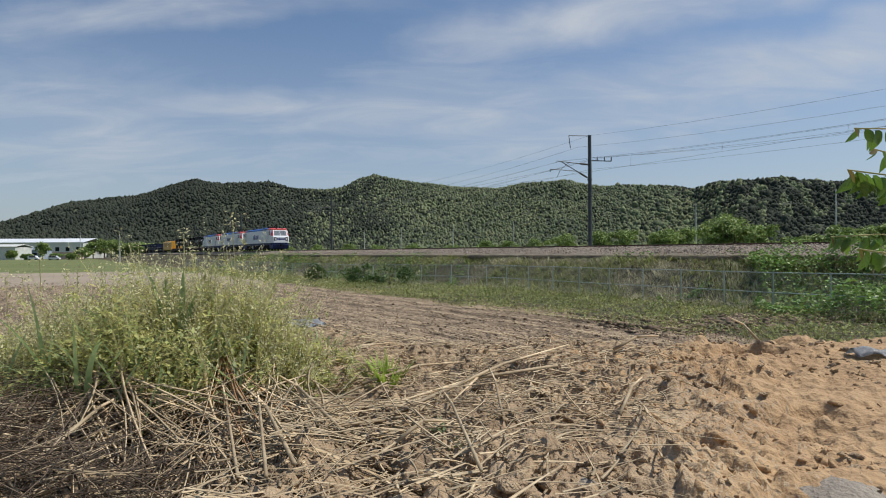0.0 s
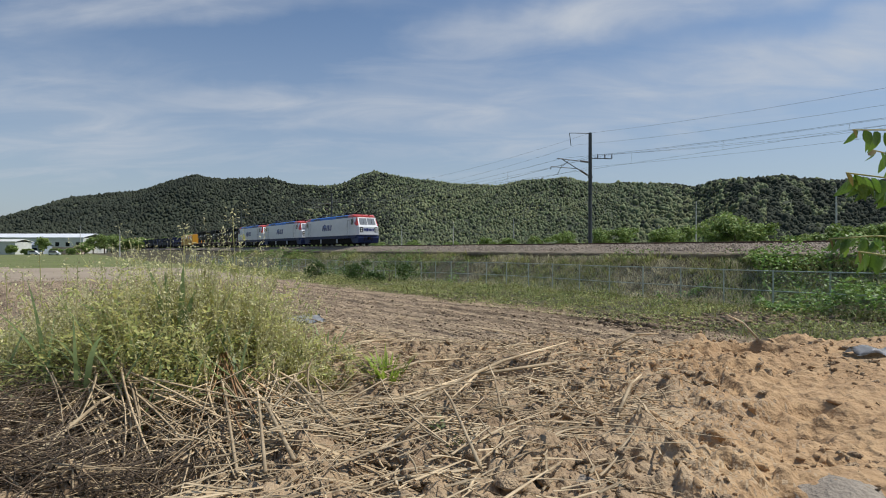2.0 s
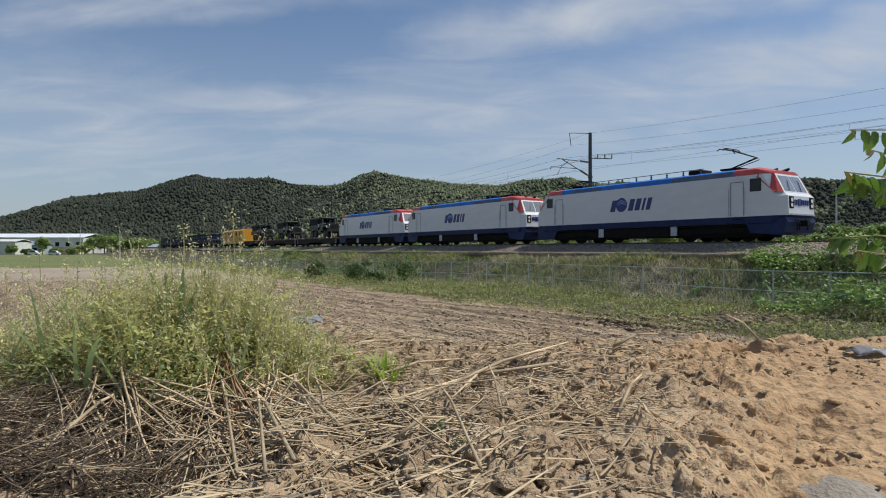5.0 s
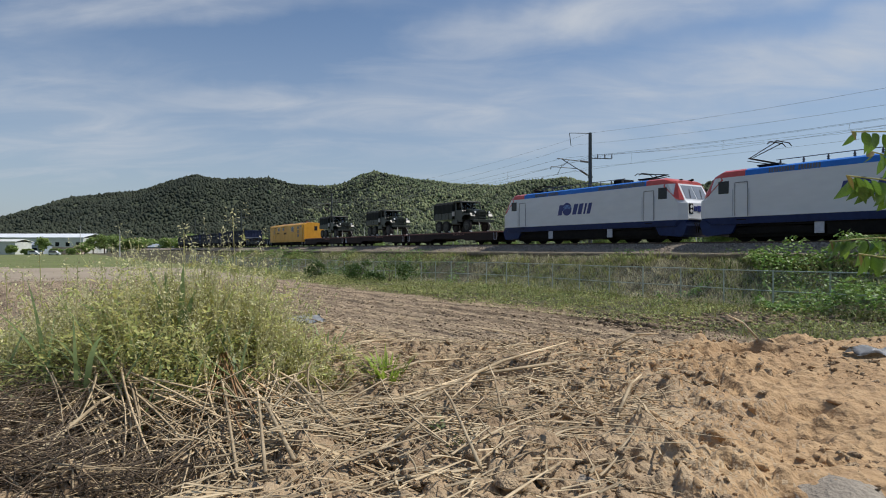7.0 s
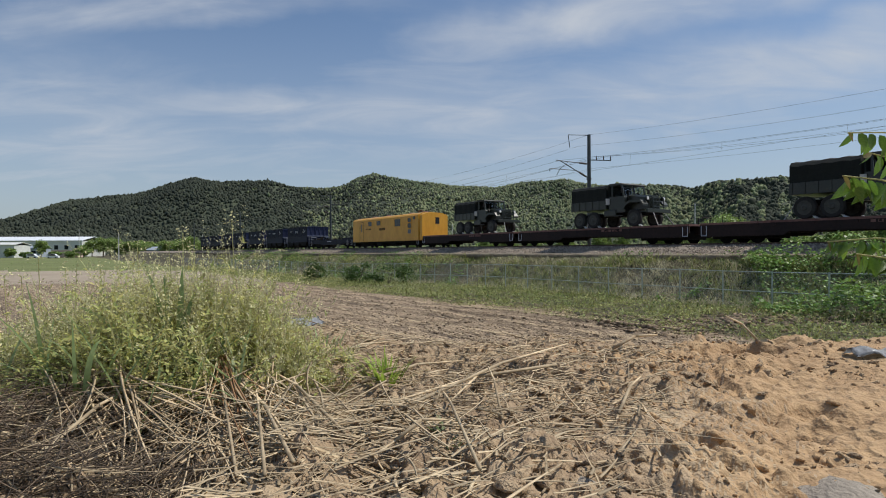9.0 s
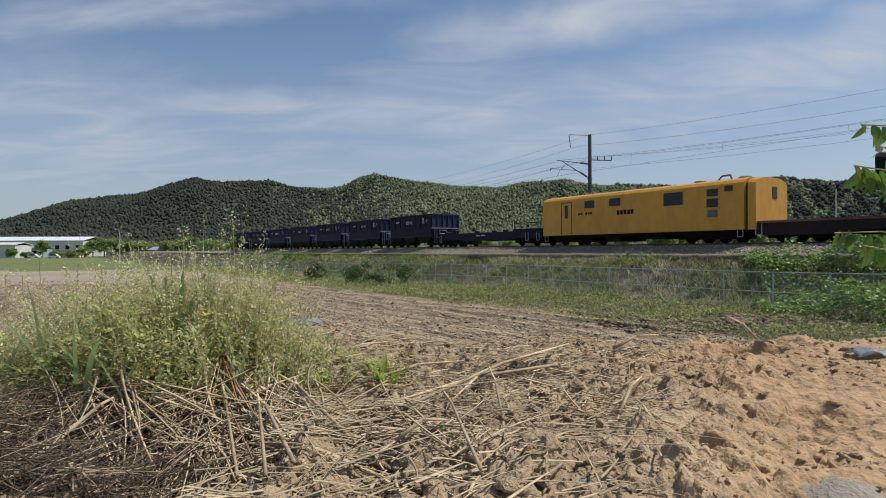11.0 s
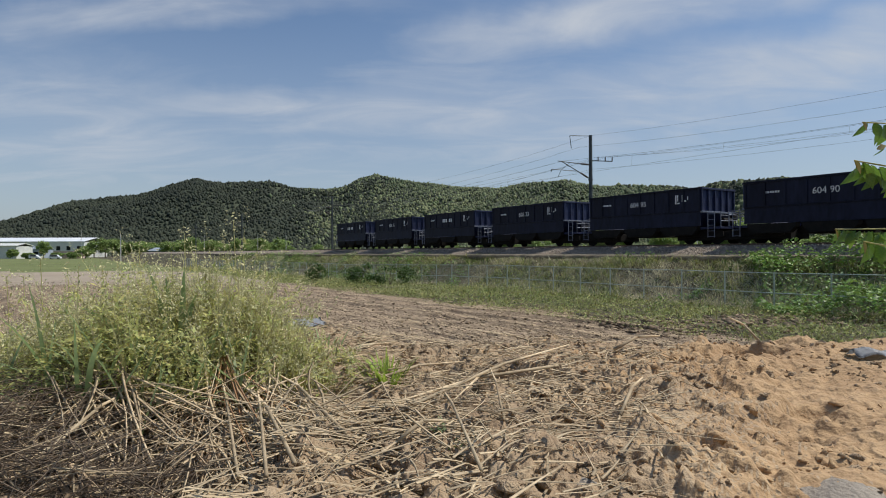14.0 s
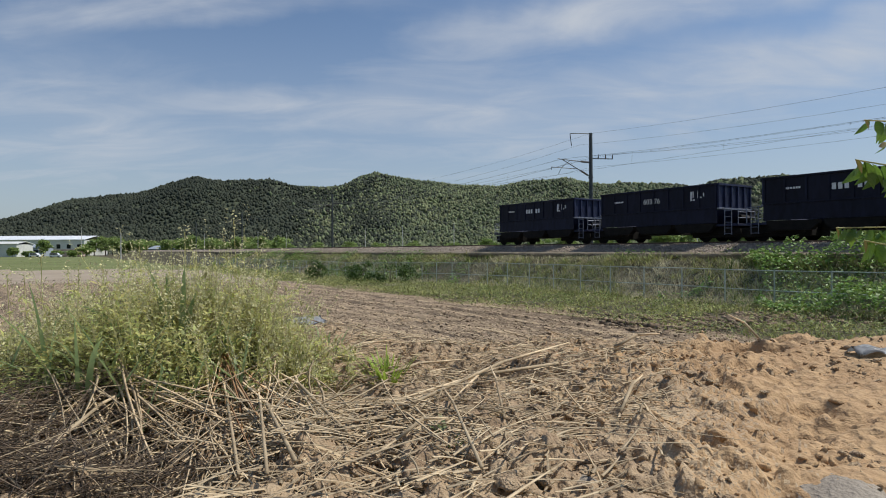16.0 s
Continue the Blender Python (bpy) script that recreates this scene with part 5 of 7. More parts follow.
def hopper_wagon(number):
    e = empty("hopper_wagon", "dark navy hopper wagon with ribbed ends and dull steel ladders", "hopper wagon", "hopper wagons")
    h, w = 4.13, 1.58
    # side walls with top rim, lower slope and outlet skirt
    for sgn in (-1, 1):
        bm = B()
        lo, hi = sorted((sgn * w, sgn * (w - .06)))
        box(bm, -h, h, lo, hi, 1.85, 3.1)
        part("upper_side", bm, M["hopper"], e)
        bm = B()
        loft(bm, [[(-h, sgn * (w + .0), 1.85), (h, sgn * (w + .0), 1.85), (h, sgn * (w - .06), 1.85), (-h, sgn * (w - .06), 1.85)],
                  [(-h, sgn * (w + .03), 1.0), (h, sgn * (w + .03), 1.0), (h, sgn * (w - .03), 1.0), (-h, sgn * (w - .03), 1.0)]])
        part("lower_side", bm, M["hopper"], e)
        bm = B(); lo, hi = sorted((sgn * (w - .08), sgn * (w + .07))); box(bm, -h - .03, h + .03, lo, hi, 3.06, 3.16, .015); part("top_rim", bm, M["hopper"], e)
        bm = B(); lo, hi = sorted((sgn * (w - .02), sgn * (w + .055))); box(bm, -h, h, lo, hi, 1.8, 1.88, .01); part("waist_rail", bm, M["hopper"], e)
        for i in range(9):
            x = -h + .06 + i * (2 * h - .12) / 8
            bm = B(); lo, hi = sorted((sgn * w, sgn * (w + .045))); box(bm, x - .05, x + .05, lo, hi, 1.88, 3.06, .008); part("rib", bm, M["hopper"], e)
        for i in range(3):
            x = -h + 1.4 + i * 2.73
            bm = B(); lo, hi = sorted((sgn * (w - .35), sgn * (w + .05)))
            prism(bm, [(x - 1.25, .98), (x + 1.25, .98), (x + 1.2, .78), (x + .9, .5), (x - .9, .5), (x - 1.2, .78)], lo, hi); part("outlet_door", bm, M["under"], e, "grimy outlet door")
    # ends use the lighter navy copy, with sunlight put into the colour
    for sgn in (-1, 1):
        bm = B(); a, b = sorted((sgn * h, sgn * (h - .06))); box(bm, a, b, -w + .06, w - .06, 1.75, 3.1); part("end_wall", bm, M["hopperin"], e, "ribbed end wall in a lighter, sunlit navy")
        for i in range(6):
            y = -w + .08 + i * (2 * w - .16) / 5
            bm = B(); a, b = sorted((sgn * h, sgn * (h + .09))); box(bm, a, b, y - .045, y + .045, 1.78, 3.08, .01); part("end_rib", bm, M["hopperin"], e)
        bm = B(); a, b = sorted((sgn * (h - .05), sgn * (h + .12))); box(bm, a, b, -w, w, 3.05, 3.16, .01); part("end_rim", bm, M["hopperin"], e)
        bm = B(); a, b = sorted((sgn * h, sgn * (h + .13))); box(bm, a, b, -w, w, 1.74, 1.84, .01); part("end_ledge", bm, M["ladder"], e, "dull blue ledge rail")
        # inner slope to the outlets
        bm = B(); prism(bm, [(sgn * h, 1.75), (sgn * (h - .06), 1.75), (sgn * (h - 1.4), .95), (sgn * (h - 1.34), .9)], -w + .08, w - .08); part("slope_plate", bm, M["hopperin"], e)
        # platform, ladder and railings
        xo = sgn * (h + 1.05)
        bm = B(); a, b = sorted((sgn * (h - 1.4), xo)); box(bm, a, b, -1.35, 1.35, .82, .94, .01); part("end_platform", bm, M["hopperin"], e)
        for q in (-1, 1):
            bm = B()
            for y in (.55, 1.3):
                rod(bm, (xo, q * y, .9), (xo, q * y, 1.72 if y > 1 else 1.55), .022, 5)
            for z in (1.25, 1.55):
                rod(bm, (xo, q * .55, z), (xo, q * 1.3, z), .02, 5)
            rod(bm, (xo, q * 1.3, 1.72), (sgn * h, q * 1.3, 1.78), .02, 5)
            part("railing", bm, M["ladder"], e, "dull blue steel railing")
        bm = B()
        xl = sgn * (h + .55)
        for d in (-.2, .2):
            rod(bm, (xl + d, -1.42, .35), (xl + d, -1.42, 1.75), .022, 5)
        for i in range(5):
            rod(bm, (xl - .2, -1.42, .4 + i * .31), (xl + .2, -1.42, .4 + i * .31), .016, 5)
        part("ladder", bm, M["ladder"], e, "dull blue steel ladder")
        bm = B(); rod(bm, (sgn * (h + .5), -.3, 1.3), (sgn * (h + .5), .5, 1.3), .16, 10); rod(bm, (sgn * (h + .9), .3, .9), (sgn * (h + .9), .3, 1.5), .03, 6)
        rod(bm, (sgn * (h + .88), .3, 1.5), (sgn * (h + .93), .3, 1.5), .22, 14); part("brake_gear", bm, M["under"], e)
        bm = B(); box(bm, min(sgn * (h + .9), sgn * (h + 1.3)), max(sgn * (h + .9), sgn * (h + 1.3)), -.13, .13, .72, .98, .02); part("coupler", bm, M["under"], e)
        bogie(e, sgn * (h - .35), 2, 1.7, .43, 1.0)
    bm = B(); box(bm, -h - .9, h + .9, -.2, .2, .5, .85); box(bm, -1.6, 1.6, -.9, .9, .45, 1.0); part("underframe", bm, M["under"], e)
    if number:
        words(number, .44, M["lettering"], e, pose(-.15, -w - .012, 2.3, 90, 0, 0))
    else:
        bm = B()
        for i in (0, 1, 2, 4, 5):
            box(bm, -.9 + i * .27, -.72 + i * .27, -w - .008, -w, 2.32, 2.62)
        part("number_bars", bm, M["lettering"], e, "white running number bars")
    bm = B()
    for i in range(6):
        box(bm, -3.05 + i * .13, -2.96 + i * .13, -w - .008, -w, 2.5, 2.6)
    part("name_bars", bm, M["lettering"], e, "small white lettering bars")
    bm = B()
    for a, b, c, d in ((2.5, 2.59, 2.3, 2.82), (2.64, 2.8, 2.3, 2.38), (2.64, 2.7, 2.46, 2.82), (2.95, 3.04, 2.42, 2.82), (3.08, 3.22, 2.42, 2.5), (3.3, 3.36, 2.5, 2.7)):
        box(bm, a, b, -w - .008, -w, c, d)
    part("load_table", bm, M["lettering"], e, "white load marks")
    return e


TRAIN = []      # thing, station of its middle at 3.5 s, height
SPEED = 16.74


def make_train():
    def put(ob, rear, front, z=0.0):
        TRAIN.append((ob, (rear + front) / 2, z))
    a = locomotive(18.5, 1.0, .22)
    put(a, -79.2, -60.7)
    put(locomotive(18.5, .22, 1.0), -99.05, -80.55)
    put(locomotive(16.9, .22, .22), -116.75, -99.85)
    for rear, front, lr in ((-132.4, -117.5, -127.6), (-148.2, -133.1, -142.6), (-162.8, -148.8, -157.4)):
        put(flat_wagon(front - rear), rear, front)
        put(army_lorry(), lr, lr + 6.85, 1.1)
    put(service_van(15.5), -178.7, -163.2)
    put(low_wagon(14.2), -193.3, -179.1)
    for k, number in enumerate(("605 46", "604 90", "604 95", "606 23", "", "603 76", "")):
        put(hopper_wagon(number), -202.65 - 10.83 * k, -194.39 - 10.83 * k)


make_train()


# ---- greenery ----
def ribbons(base, aim, length, width, bend, nseg=4, side=None, flat=False):
    """Tapered bent blades as arrays: base and aim (n, 3), the rest (n,). flat: bends towards the ground by the bend. Also returns the middle lines."""
    n = len(base)
    aim = aim / np.linalg.norm(aim, axis=1, keepdims=True)
    hor = aim.copy(); hor[:, 2] = 0
    hor /= np.maximum(np.linalg.norm(hor, axis=1, keepdims=True), 1e-6)
    if side is None:
        side = np.cross(aim, np.array([0, 0, 1.0])) + 1e-6
    side = side / np.linalg.norm(side, axis=1, keepdims=True)
    t = np.linspace(0, 1, nseg + 1)
    c = base[:, None] + aim[:, None] * (length[:, None] * t)[..., None] \
        + (hor * .5 - np.array([0, 0, 1.0]) * (.6))[:, None] * (length[:, None] * bend[:, None] * t ** 2)[..., None]
    w = width[:, None] * (1 - t ** 1.7 * .95)[None] * .5
    L = c - side[:, None] * w[..., None]
    R = c + side[:, None] * w[..., None]
    v = np.stack([L, R], 2).reshape(n, -1, 3)
    k = (nseg + 1) * 2
    f0 = np.array([[2 * i, 2 * i + 1, 2 * i + 3, 2 * i + 2] for i in range(nseg)])
    f = (f0[None] + (np.arange(n) * k)[:, None, None]).reshape(-1, 4)
    return v.reshape(-1, 3), f, c


def rand_dirs(rng, n, up=0.0):
    d = rng.normal(size=(n, 3))
    d[:, 2] = np.abs(d[:, 2]) * (1 if up else rng.choice([-1, 1], n)) + up
    return d / np.linalg.norm(d, axis=1, keepdims=True)


LEAF_V = np.array([[0, 0, 0], [.3, .42, .08], [.0, 1, 0], [-.3, .42, .08]])
LEAF_F = np.array([[0, 1, 2, 3]])


def leaf_cloud(rng, n, radii, size, lumps=9):
    """Leaves in clumps on an uneven crown."""
    c = rand_dirs(rng, lumps) * np.array(radii) * rng.uniform(.25, .75, (lumps, 1))
    rad = rng.uniform(.32, .55, lumps) * min(radii)
    k = rng.integers(0, lumps, n)
    p = c[k] + rand_dirs(rng, n, .15) * (rad[k] * rng.uniform(.55, 1.08, n))[:, None]
    p[:, 2] = np.maximum(p[:, 2], -radii[2] * .8)
    s = size * rng.uniform(.6, 1.3, n)
    return swarm(LEAF_V, LEAF_F, poses(p, rng.uniform(0, 6.28, n), rng.uniform(-1.4, .6, n), rng.uniform(-.8, .8, n), np.stack([s, s, s], 1)))


def tussocks(rng, x, y, blades, hmin, hmax, thin=.06):
    """Bunches of blades round the places x, y, as arrays."""
    n = len(x)
    k = np.repeat(np.arange(n), blades)
    m = len(k)
    h0 = rng.uniform(hmin, hmax, n)
    d = rng.normal(0, 1, (m, 2)) * (h0[k] * .22)[:, None]
    bx, by = x[k] + d[:, 0], y[k] + d[:, 1]
    aim = np.stack([d[:, 0] / h0[k] * 2.2 + rng.normal(0, .25, m), d[:, 1] / h0[k] * 2.2 + rng.normal(0, .25, m), np.ones(m)], 1)
    h = h0[k] * rng.uniform(.5, 1.1, m)
    v, f, _ = ribbons(np.stack([bx, by, ground_z(bx, by) - .02], 1), aim, h, h * rng.uniform(.6, 1.5, m) * thin, rng.uniform(.1, .7, m), 2)
    return v, f


def on_slope(rng, n, s0, s1, p0, p1, power=1.4):
    s = s0 + (s1 - s0) * rng.random(n) ** power
    p = rng.uniform(p0, p1, n)
    return CENTRE.x + DS.x * s + DN.x * p, CENTRE.y + DS.y * s + DN.y * p, s, p


def verge_grass():
    rng = np.random.default_rng(21)
    for name, mat, n, hmin, hmax, lab in (("verge_grass", M["verge"], 60000, .09, .26, "uneven green grass on the embankment and verge"),
                                          ("dry_verge_grass", M["drygrass"], 40000, .06, .22, "straw-coloured dry grass among the green")):
        x, y, s, p = on_slope(rng, n * 2, -18, -143, -15.8, -4.0, 1.5)
        patch = fbm(x * .25 + (9 if "dry" in name else 0), y * .25, 3)
        keep = (rng.random(n * 2) < np.maximum(.2, .5 + 1.8 * patch)) & (y > 14)
        x, y, s, p = x[keep][:n], y[keep][:n], s[keep][:n], p[keep][:n]
        k = len(x)
        base = np.stack([x, y, ground_z(x, y) - .02], 1)
        h = rng.uniform(hmin, hmax, k) * (.75 + .5 * rng.random(k)) * np.where(p < -12.5, .7, 1)
        v, f, _ = ribbons(base, rand_dirs(rng, k, 1.4), h, h * rng.uniform(.10, .22, k), rng.uniform(.1, .6, k), 1)
        tagged(arrays(name, v, f, mat), lab, "grass", kind="stuff")
    # bunches before the fence, then behind it: green, bleached and dark in drifting patches
    for name, mat, n, p0, p1, h0, h1, seed, cut, lab in (
            ("verge_tussocks", "verge", 3000, -15.0, -9.2, .16, .42, 3, -.14, "low green grass tussocks on the verge before the fence"),
            ("yellow_tussocks", "grass", 1500, -15.4, -9.0, .12, .30, 8, .08, "yellow-green grass tussocks dotted over the verge"),
            ("slope_tussocks", "verge", 3600, -9.2, -4.7, .22, .60, 5, .0, "rank green grass on the slope behind the fence"),
            ("bleached_grass", "drygrass", 6000, -9.6, -5.0, .22, .58, 1, -.16, "tall bleached grass standing behind the fence"),
            ("dark_tussocks", "shrub", 1500, -9.4, -4.8, .2, .5, 6, .12, "dark green herb bunches on the slope")):
        x, y, s, p = on_slope(rng, n * 2, -19, -130, p0, p1)
        ok = (fbm(x * .3 + seed * 3, y * .3, 3) > cut + .12 * (rng.random(n * 2) - .5)) & (y > 15)
        x, y = x[ok][:n], y[ok][:n]
        v, f = tussocks(rng, x, y, 9, h0, h1, .05 if "bleached" in name else .09)
        tagged(arrays(name, v, f, M[mat]), lab, "grass", kind="stuff")
    # taller growth beyond the line
    n = 16000
    s = rng.uniform(-330, 10, n); p = 7 + 40 * rng.random(n) ** 1.3
    x, y = CENTRE.x + DS.x * s + DN.x * p, CENTRE.y + DS.y * s + DN.y * p
    base = np.stack([x, y, ground_z(x, y)], 1)
    h = rng.uniform(.5, 1.5, n)
    v, f, _ = ribbons(base, rand_dirs(rng, n, 1.8), h, h * rng.uniform(.16, .4, n), rng.uniform(.1, .5, n), 2)
    tagged(arrays("tall_meadow_grass", v, f, M["willow"]), "tall pale green meadow growth beyond the track", "grass", kind="stuff")
    n = 3500
    x = rng.uniform(-120, 10, n); y = rng.uniform(64, 190, n)
    s, p = to_sp(x, y)
    ok = p < -6
    x, y = x[ok], y[ok]; n = len(x)
    base = np.stack([x, y, ground_z(x, y)], 1)
    h = rng.uniform(.06, .2, n)
    v, f, _ = ribbons(base, rand_dirs(rng, n, 1.4), h, h * rng.uniform(.4, .9, n), rng.uniform(.1, .5, n), 2)
    tagged(arrays("plain_grass", v, f, M["willow"]), "low green growth on the plain", "grass", kind="stuff")


verge_grass()


def vines():
    rng = np.random.default_rng(22)
    n = 34000
    s = rng.uniform(-50, -18, n); p = rng.uniform(-10.4, -4.4, n)
    x, y = CENTRE.x + DS.x * s + DN.x * p, CENTRE.y + DS.y * s + DN.y * p
    edge = fbm(x * .3, y * .3, 3)
    ok = (s > -33.5 + 6 * edge - (p + 8) * .6) & (fbm(x * .5 + 4, y * .5, 2) > -.22)
    x, y, p = x[ok], y[ok], p[ok]; n = len(x)
    z = ground_z(x, y) + (.1 + .9 * rng.random(n) ** .6) * (.25 + 1.5 * np.clip(fbm(x * .55, y * .55, 3) + .3, 0, 1))
    sz = rng.uniform(.08, .17, n)
    v, f = swarm(LEAF_V, LEAF_F, poses(np.stack([x, y, z], 1), rng.uniform(0, 6.28, n), rng.uniform(-.9, .3, n), rng.uniform(-.6, .6, n), np.stack([sz * 1.5, sz, sz], 1)))
    tagged(arrays("creeping_vines", v, f, M["vine"]), "broad-leaved green vines sprawling over fence and slope", "vines", kind="stuff")
    # low leafy patches along the top of the slope further off
    n = 14000
    s = rng.uniform(-125, -28, n); p = rng.uniform(-9.4, -4.3, n)
    x, y = CENTRE.x + DS.x * s + DN.x * p, CENTRE.y + DS.y * s + DN.y * p
    ok = fbm(x * .16 + 2, y * .16 + 5, 3) > .08
    x, y = x[ok], y[ok]; n = len(x)
    z = ground_z(x, y) + rng.uniform(.02, .45, n)
    sz = rng.uniform(.10, .22, n)
    v, f = swarm(LEAF_V, LEAF_F, poses(np.stack([x, y, z], 1), rng.uniform(0, 6.28, n), rng.uniform(-.9, .3, n), rng.uniform(-.6, .6, n), np.stack([sz * 1.4, sz, sz], 1)))
    tagged(arrays("slope_herbs", v, f, M["vine"]), "leafy green herbs in patches on the slope", "herbs", kind="stuff")


vines()


def verge_weeds():
    rng = np.random.default_rng(23)
    n = 56000
    s = -19 - 95 * rng.random(n) ** 1.3; p = rng.uniform(-15.6, -9.0, n)
    x, y = CENTRE.x + DS.x * s + DN.x * p, CENTRE.y + DS.y * s + DN.y * p
    ok = (fbm(x * .35, y * .35 + 6, 3) > -.4) & (y > 15)
    x, y = x[ok], y[ok]; n = len(x)
    z = ground_z(x, y) + rng.random(n) ** .7 * (.05 + .6 * np.clip(fbm(x * 1.1 + 2, y * 1.1, 3) + .16, 0, 1))
    sz = rng.uniform(.04, .12, n)
    v, f = swarm(LEAF_V, LEAF_F, poses(np.stack([x, y, z], 1), rng.uniform(0, 6.28, n), rng.uniform(-.7, .9, n), rng.uniform(-.6, .6, n), np.stack([sz * 1.2, sz, sz], 1)))
    tagged(arrays("verge_weeds", v, f, M["verge"]), "low leafy weeds on the verge before the fence", "weeds", kind="stuff")
    n = 12000
    s = -20 - 80 * rng.random(n) ** 1.3; p = rng.uniform(-14.5, -4.6, n)
    x, y = CENTRE.x + DS.x * s + DN.x * p, CENTRE.y + DS.y * s + DN.y * p
    ok = fbm(x * .8 + 3, y * .8, 3) > .12
    x, y = x[ok], y[ok]; n = len(x)
    z = ground_z(x, y) + rng.uniform(.0, .30, n)
    sz = rng.uniform(.05, .13, n)
    v, f = swarm(LEAF_V, LEAF_F, poses(np.stack([x, y, z], 1), rng.uniform(0, 6.28, n), rng.uniform(-.7, .9, n), rng.uniform(-.6, .6, n), np.stack([sz * 1.2, sz, sz], 1)))
    tagged(arrays("dark_herbs", v, f, M["shrub"]), "dark green herb clumps dotted over verge and slope", "herbs", kind="stuff")
    # dark earth turned up along the verge's foot
    n = 700
    x = rng.uniform(5.5, 14.5, n)
    y = 21.5 - .12 * x + rng.normal(0, .8, n)
    chunks = []
    for k in range(3):
        a, f = lump(k + 50, 1, .6)
        q = slice(k, None, 3); m = len(x[q])
        r = rng.uniform(.03, .14, m)
        chunks.append(swarm(a, f, poses(np.stack([x[q], y[q], ground_z(x[q], y[q])], 1), rng.uniform(0, 6.3, m), rng.uniform(-.4, .4, m), rng.uniform(-.4, .4, m), np.stack([r * 1.3, r, r], 1))))
    v, f = join(chunks)
    tagged(arrays("turned_earth", v, f, M["fclod"]), "dark turned earth heaped along the foot of the verge", "clods", kind="stuff")


def shrub(x, y, w, h, k):
    rng = np.random.default_rng(30 + k)
    e = empty("shrub", "dense dark green shrub growing through the fence", "shrub", "shrubs by the fence", pose(x, y, zed(x, y)))
    v, f = leaf_cloud(rng, 1700, (w * 1.25, w * .9, h * .6), .15, 14)
    v[:, 2] = np.maximum(v[:, 2] + h * .30, .02)
    arrays("crown", v, f, M["shrub"], e)
    bm = B()
    for i in range(5):
        a = rng.uniform(-.4, .4, 2)
        rod(bm, (0, 0, -.05), (a[0] * w, a[1] * w, h * .7), .02, 5, .008)
    part("stems", bm, M["bark"], e)


for _k, (_x, _y, _w, _h) in enumerate(((-11.4, 54.6, 1.2, 1.9), (-6.6, 48.0, 1.5, 1.9), (-4.0, 45.4, 2.0, 2.0))):
    shrub(_x, _y, _w, _h, _k)


def tree(x, y, h, w, k, label="rounded light green willow beyond the track", leaf=.55, count=2300):
    rng = np.random.default_rng(60 + k % 5)
    e = empty("tree", label, "tree", "trees beyond the track", pose(x, y, zed(x, y) - .1, 0, 0, 67 * k))
    bm = B()
    rod(bm, (0, 0, -.3), (.1, 0, h * .42), .03 * h, 8, .018 * h)
    for i in range(6):
        a, r = i * 1.05 + rng.random(), w * rng.uniform(.35, .6)
        rod(bm, (.1, 0, h * rng.uniform(.22, .4)), (r * math.cos(a), r * math.sin(a), h * rng.uniform(.5, .78)), .012 * h, 5, .004 * h)
    part("trunk", bm, M["bark"], e)
    v, f = leaf_cloud(rng, count, (w, w * .9, h * .46), leaf, 16)
    v[:, 2] += h * .5
    arrays("crown", v, f, M["willow"], e)


# bearing, distance, height and half width of the trees
WILLOWS = [
    (1065, 150, 6.5, 4.5), (1105, 150, 8, 5), (1175, 135, 7.0, 5.2), (1218, 140, 7.5, 5), (1262, 120, 7, 5.0), (1300, 118, 8.4, 5.4),
    (1340, 112, 7.4, 5.2), (1275, 165, 13, 5.5), (1400, 110, 4.2, 4), (1440, 120, 4.6, 4), (1490, 100, 5.5, 4), (1545, 100, 6.5, 4.4),
    (1000, 170, 7, 4.5), (955, 190, 6.2, 5), (900, 210, 5.5, 4.5), (860, 230, 6, 5), (800, 250, 5.4, 5), (735, 270, 6, 5), (670, 290, 6, 5.5),
    (620, 300, 6.5, 5.5), (560, 320, 6.5, 6), (505, 330, 7, 6), (450, 340, 8, 6.5)]
YARD_TREES = [
    (185, 350, 13, 6), (165, 345, 10, 6), (208, 355, 11, 6), (225, 350, 10.5, 6), (260, 345, 9, 6), (300, 340, 10, 6), (340, 350, 12, 6.5), (75, 300, 9, 4), (320, 360, 11, 6), (372, 350, 11, 6), (425, 350, 12, 6), (462, 345, 11, 6),
    (20, 290, 4.6, 4), (48, 282, 3.2, 3.4), (150, 290, 6, 5), (128, 280, 3.4, 4), (100, 285, 3, 4), (-25, 285, 6, 5), (245, 240, 4, 4),
    (-10, 340, 9, 6), (395, 345, 8, 6)]


def tree_row():
    for k, (u, Y, h, w) in enumerate(WILLOWS):
        tree((u - 784) / FOCAL * Y, Y, h, w, k)
    for k, (u, Y, h, w) in enumerate(YARD_TREES):
        tree((u - 784) / FOCAL * Y, Y, h, w, k + 3, "green tree by the far farm buildings", .85)
    for k, u in enumerate(range(152, 500, 15)):
        Y = 372 + 9 * (k * 7 % 5)
        tree((u - 784) / FOCAL * Y, Y, 8.5 + (k * 5 % 4) * 1.2, 7.5, k + 1, "low bushy green tree at the foot of the hill", 1.3, 1000)


tree_row()


# ---- far poles and buildings ----
def utility_pole(u, Y, h):
    x = (u - 784) / FOCAL * Y
    e = empty("utility_pole", "slim pale concrete utility pole", "pole", "utility poles", pose(x, Y, zed(x, Y)))
    bm = B(); rod(bm, (0, 0, -.3), (0, 0, h), .19, 8, .11); part("shaft", bm, M["conc"], e)
    bm = B(); box(bm, -.8, .8, -.05, .05, h - .75, h - .62); part("cross_arm", bm, M["pole"], e)
    for a in (-.7, 0, .7):
        bm = B(); rod(bm, (a, 0, h - .62), (a, 0, h - .42), .05, 6); part("insulator", bm, M["insul"], e)


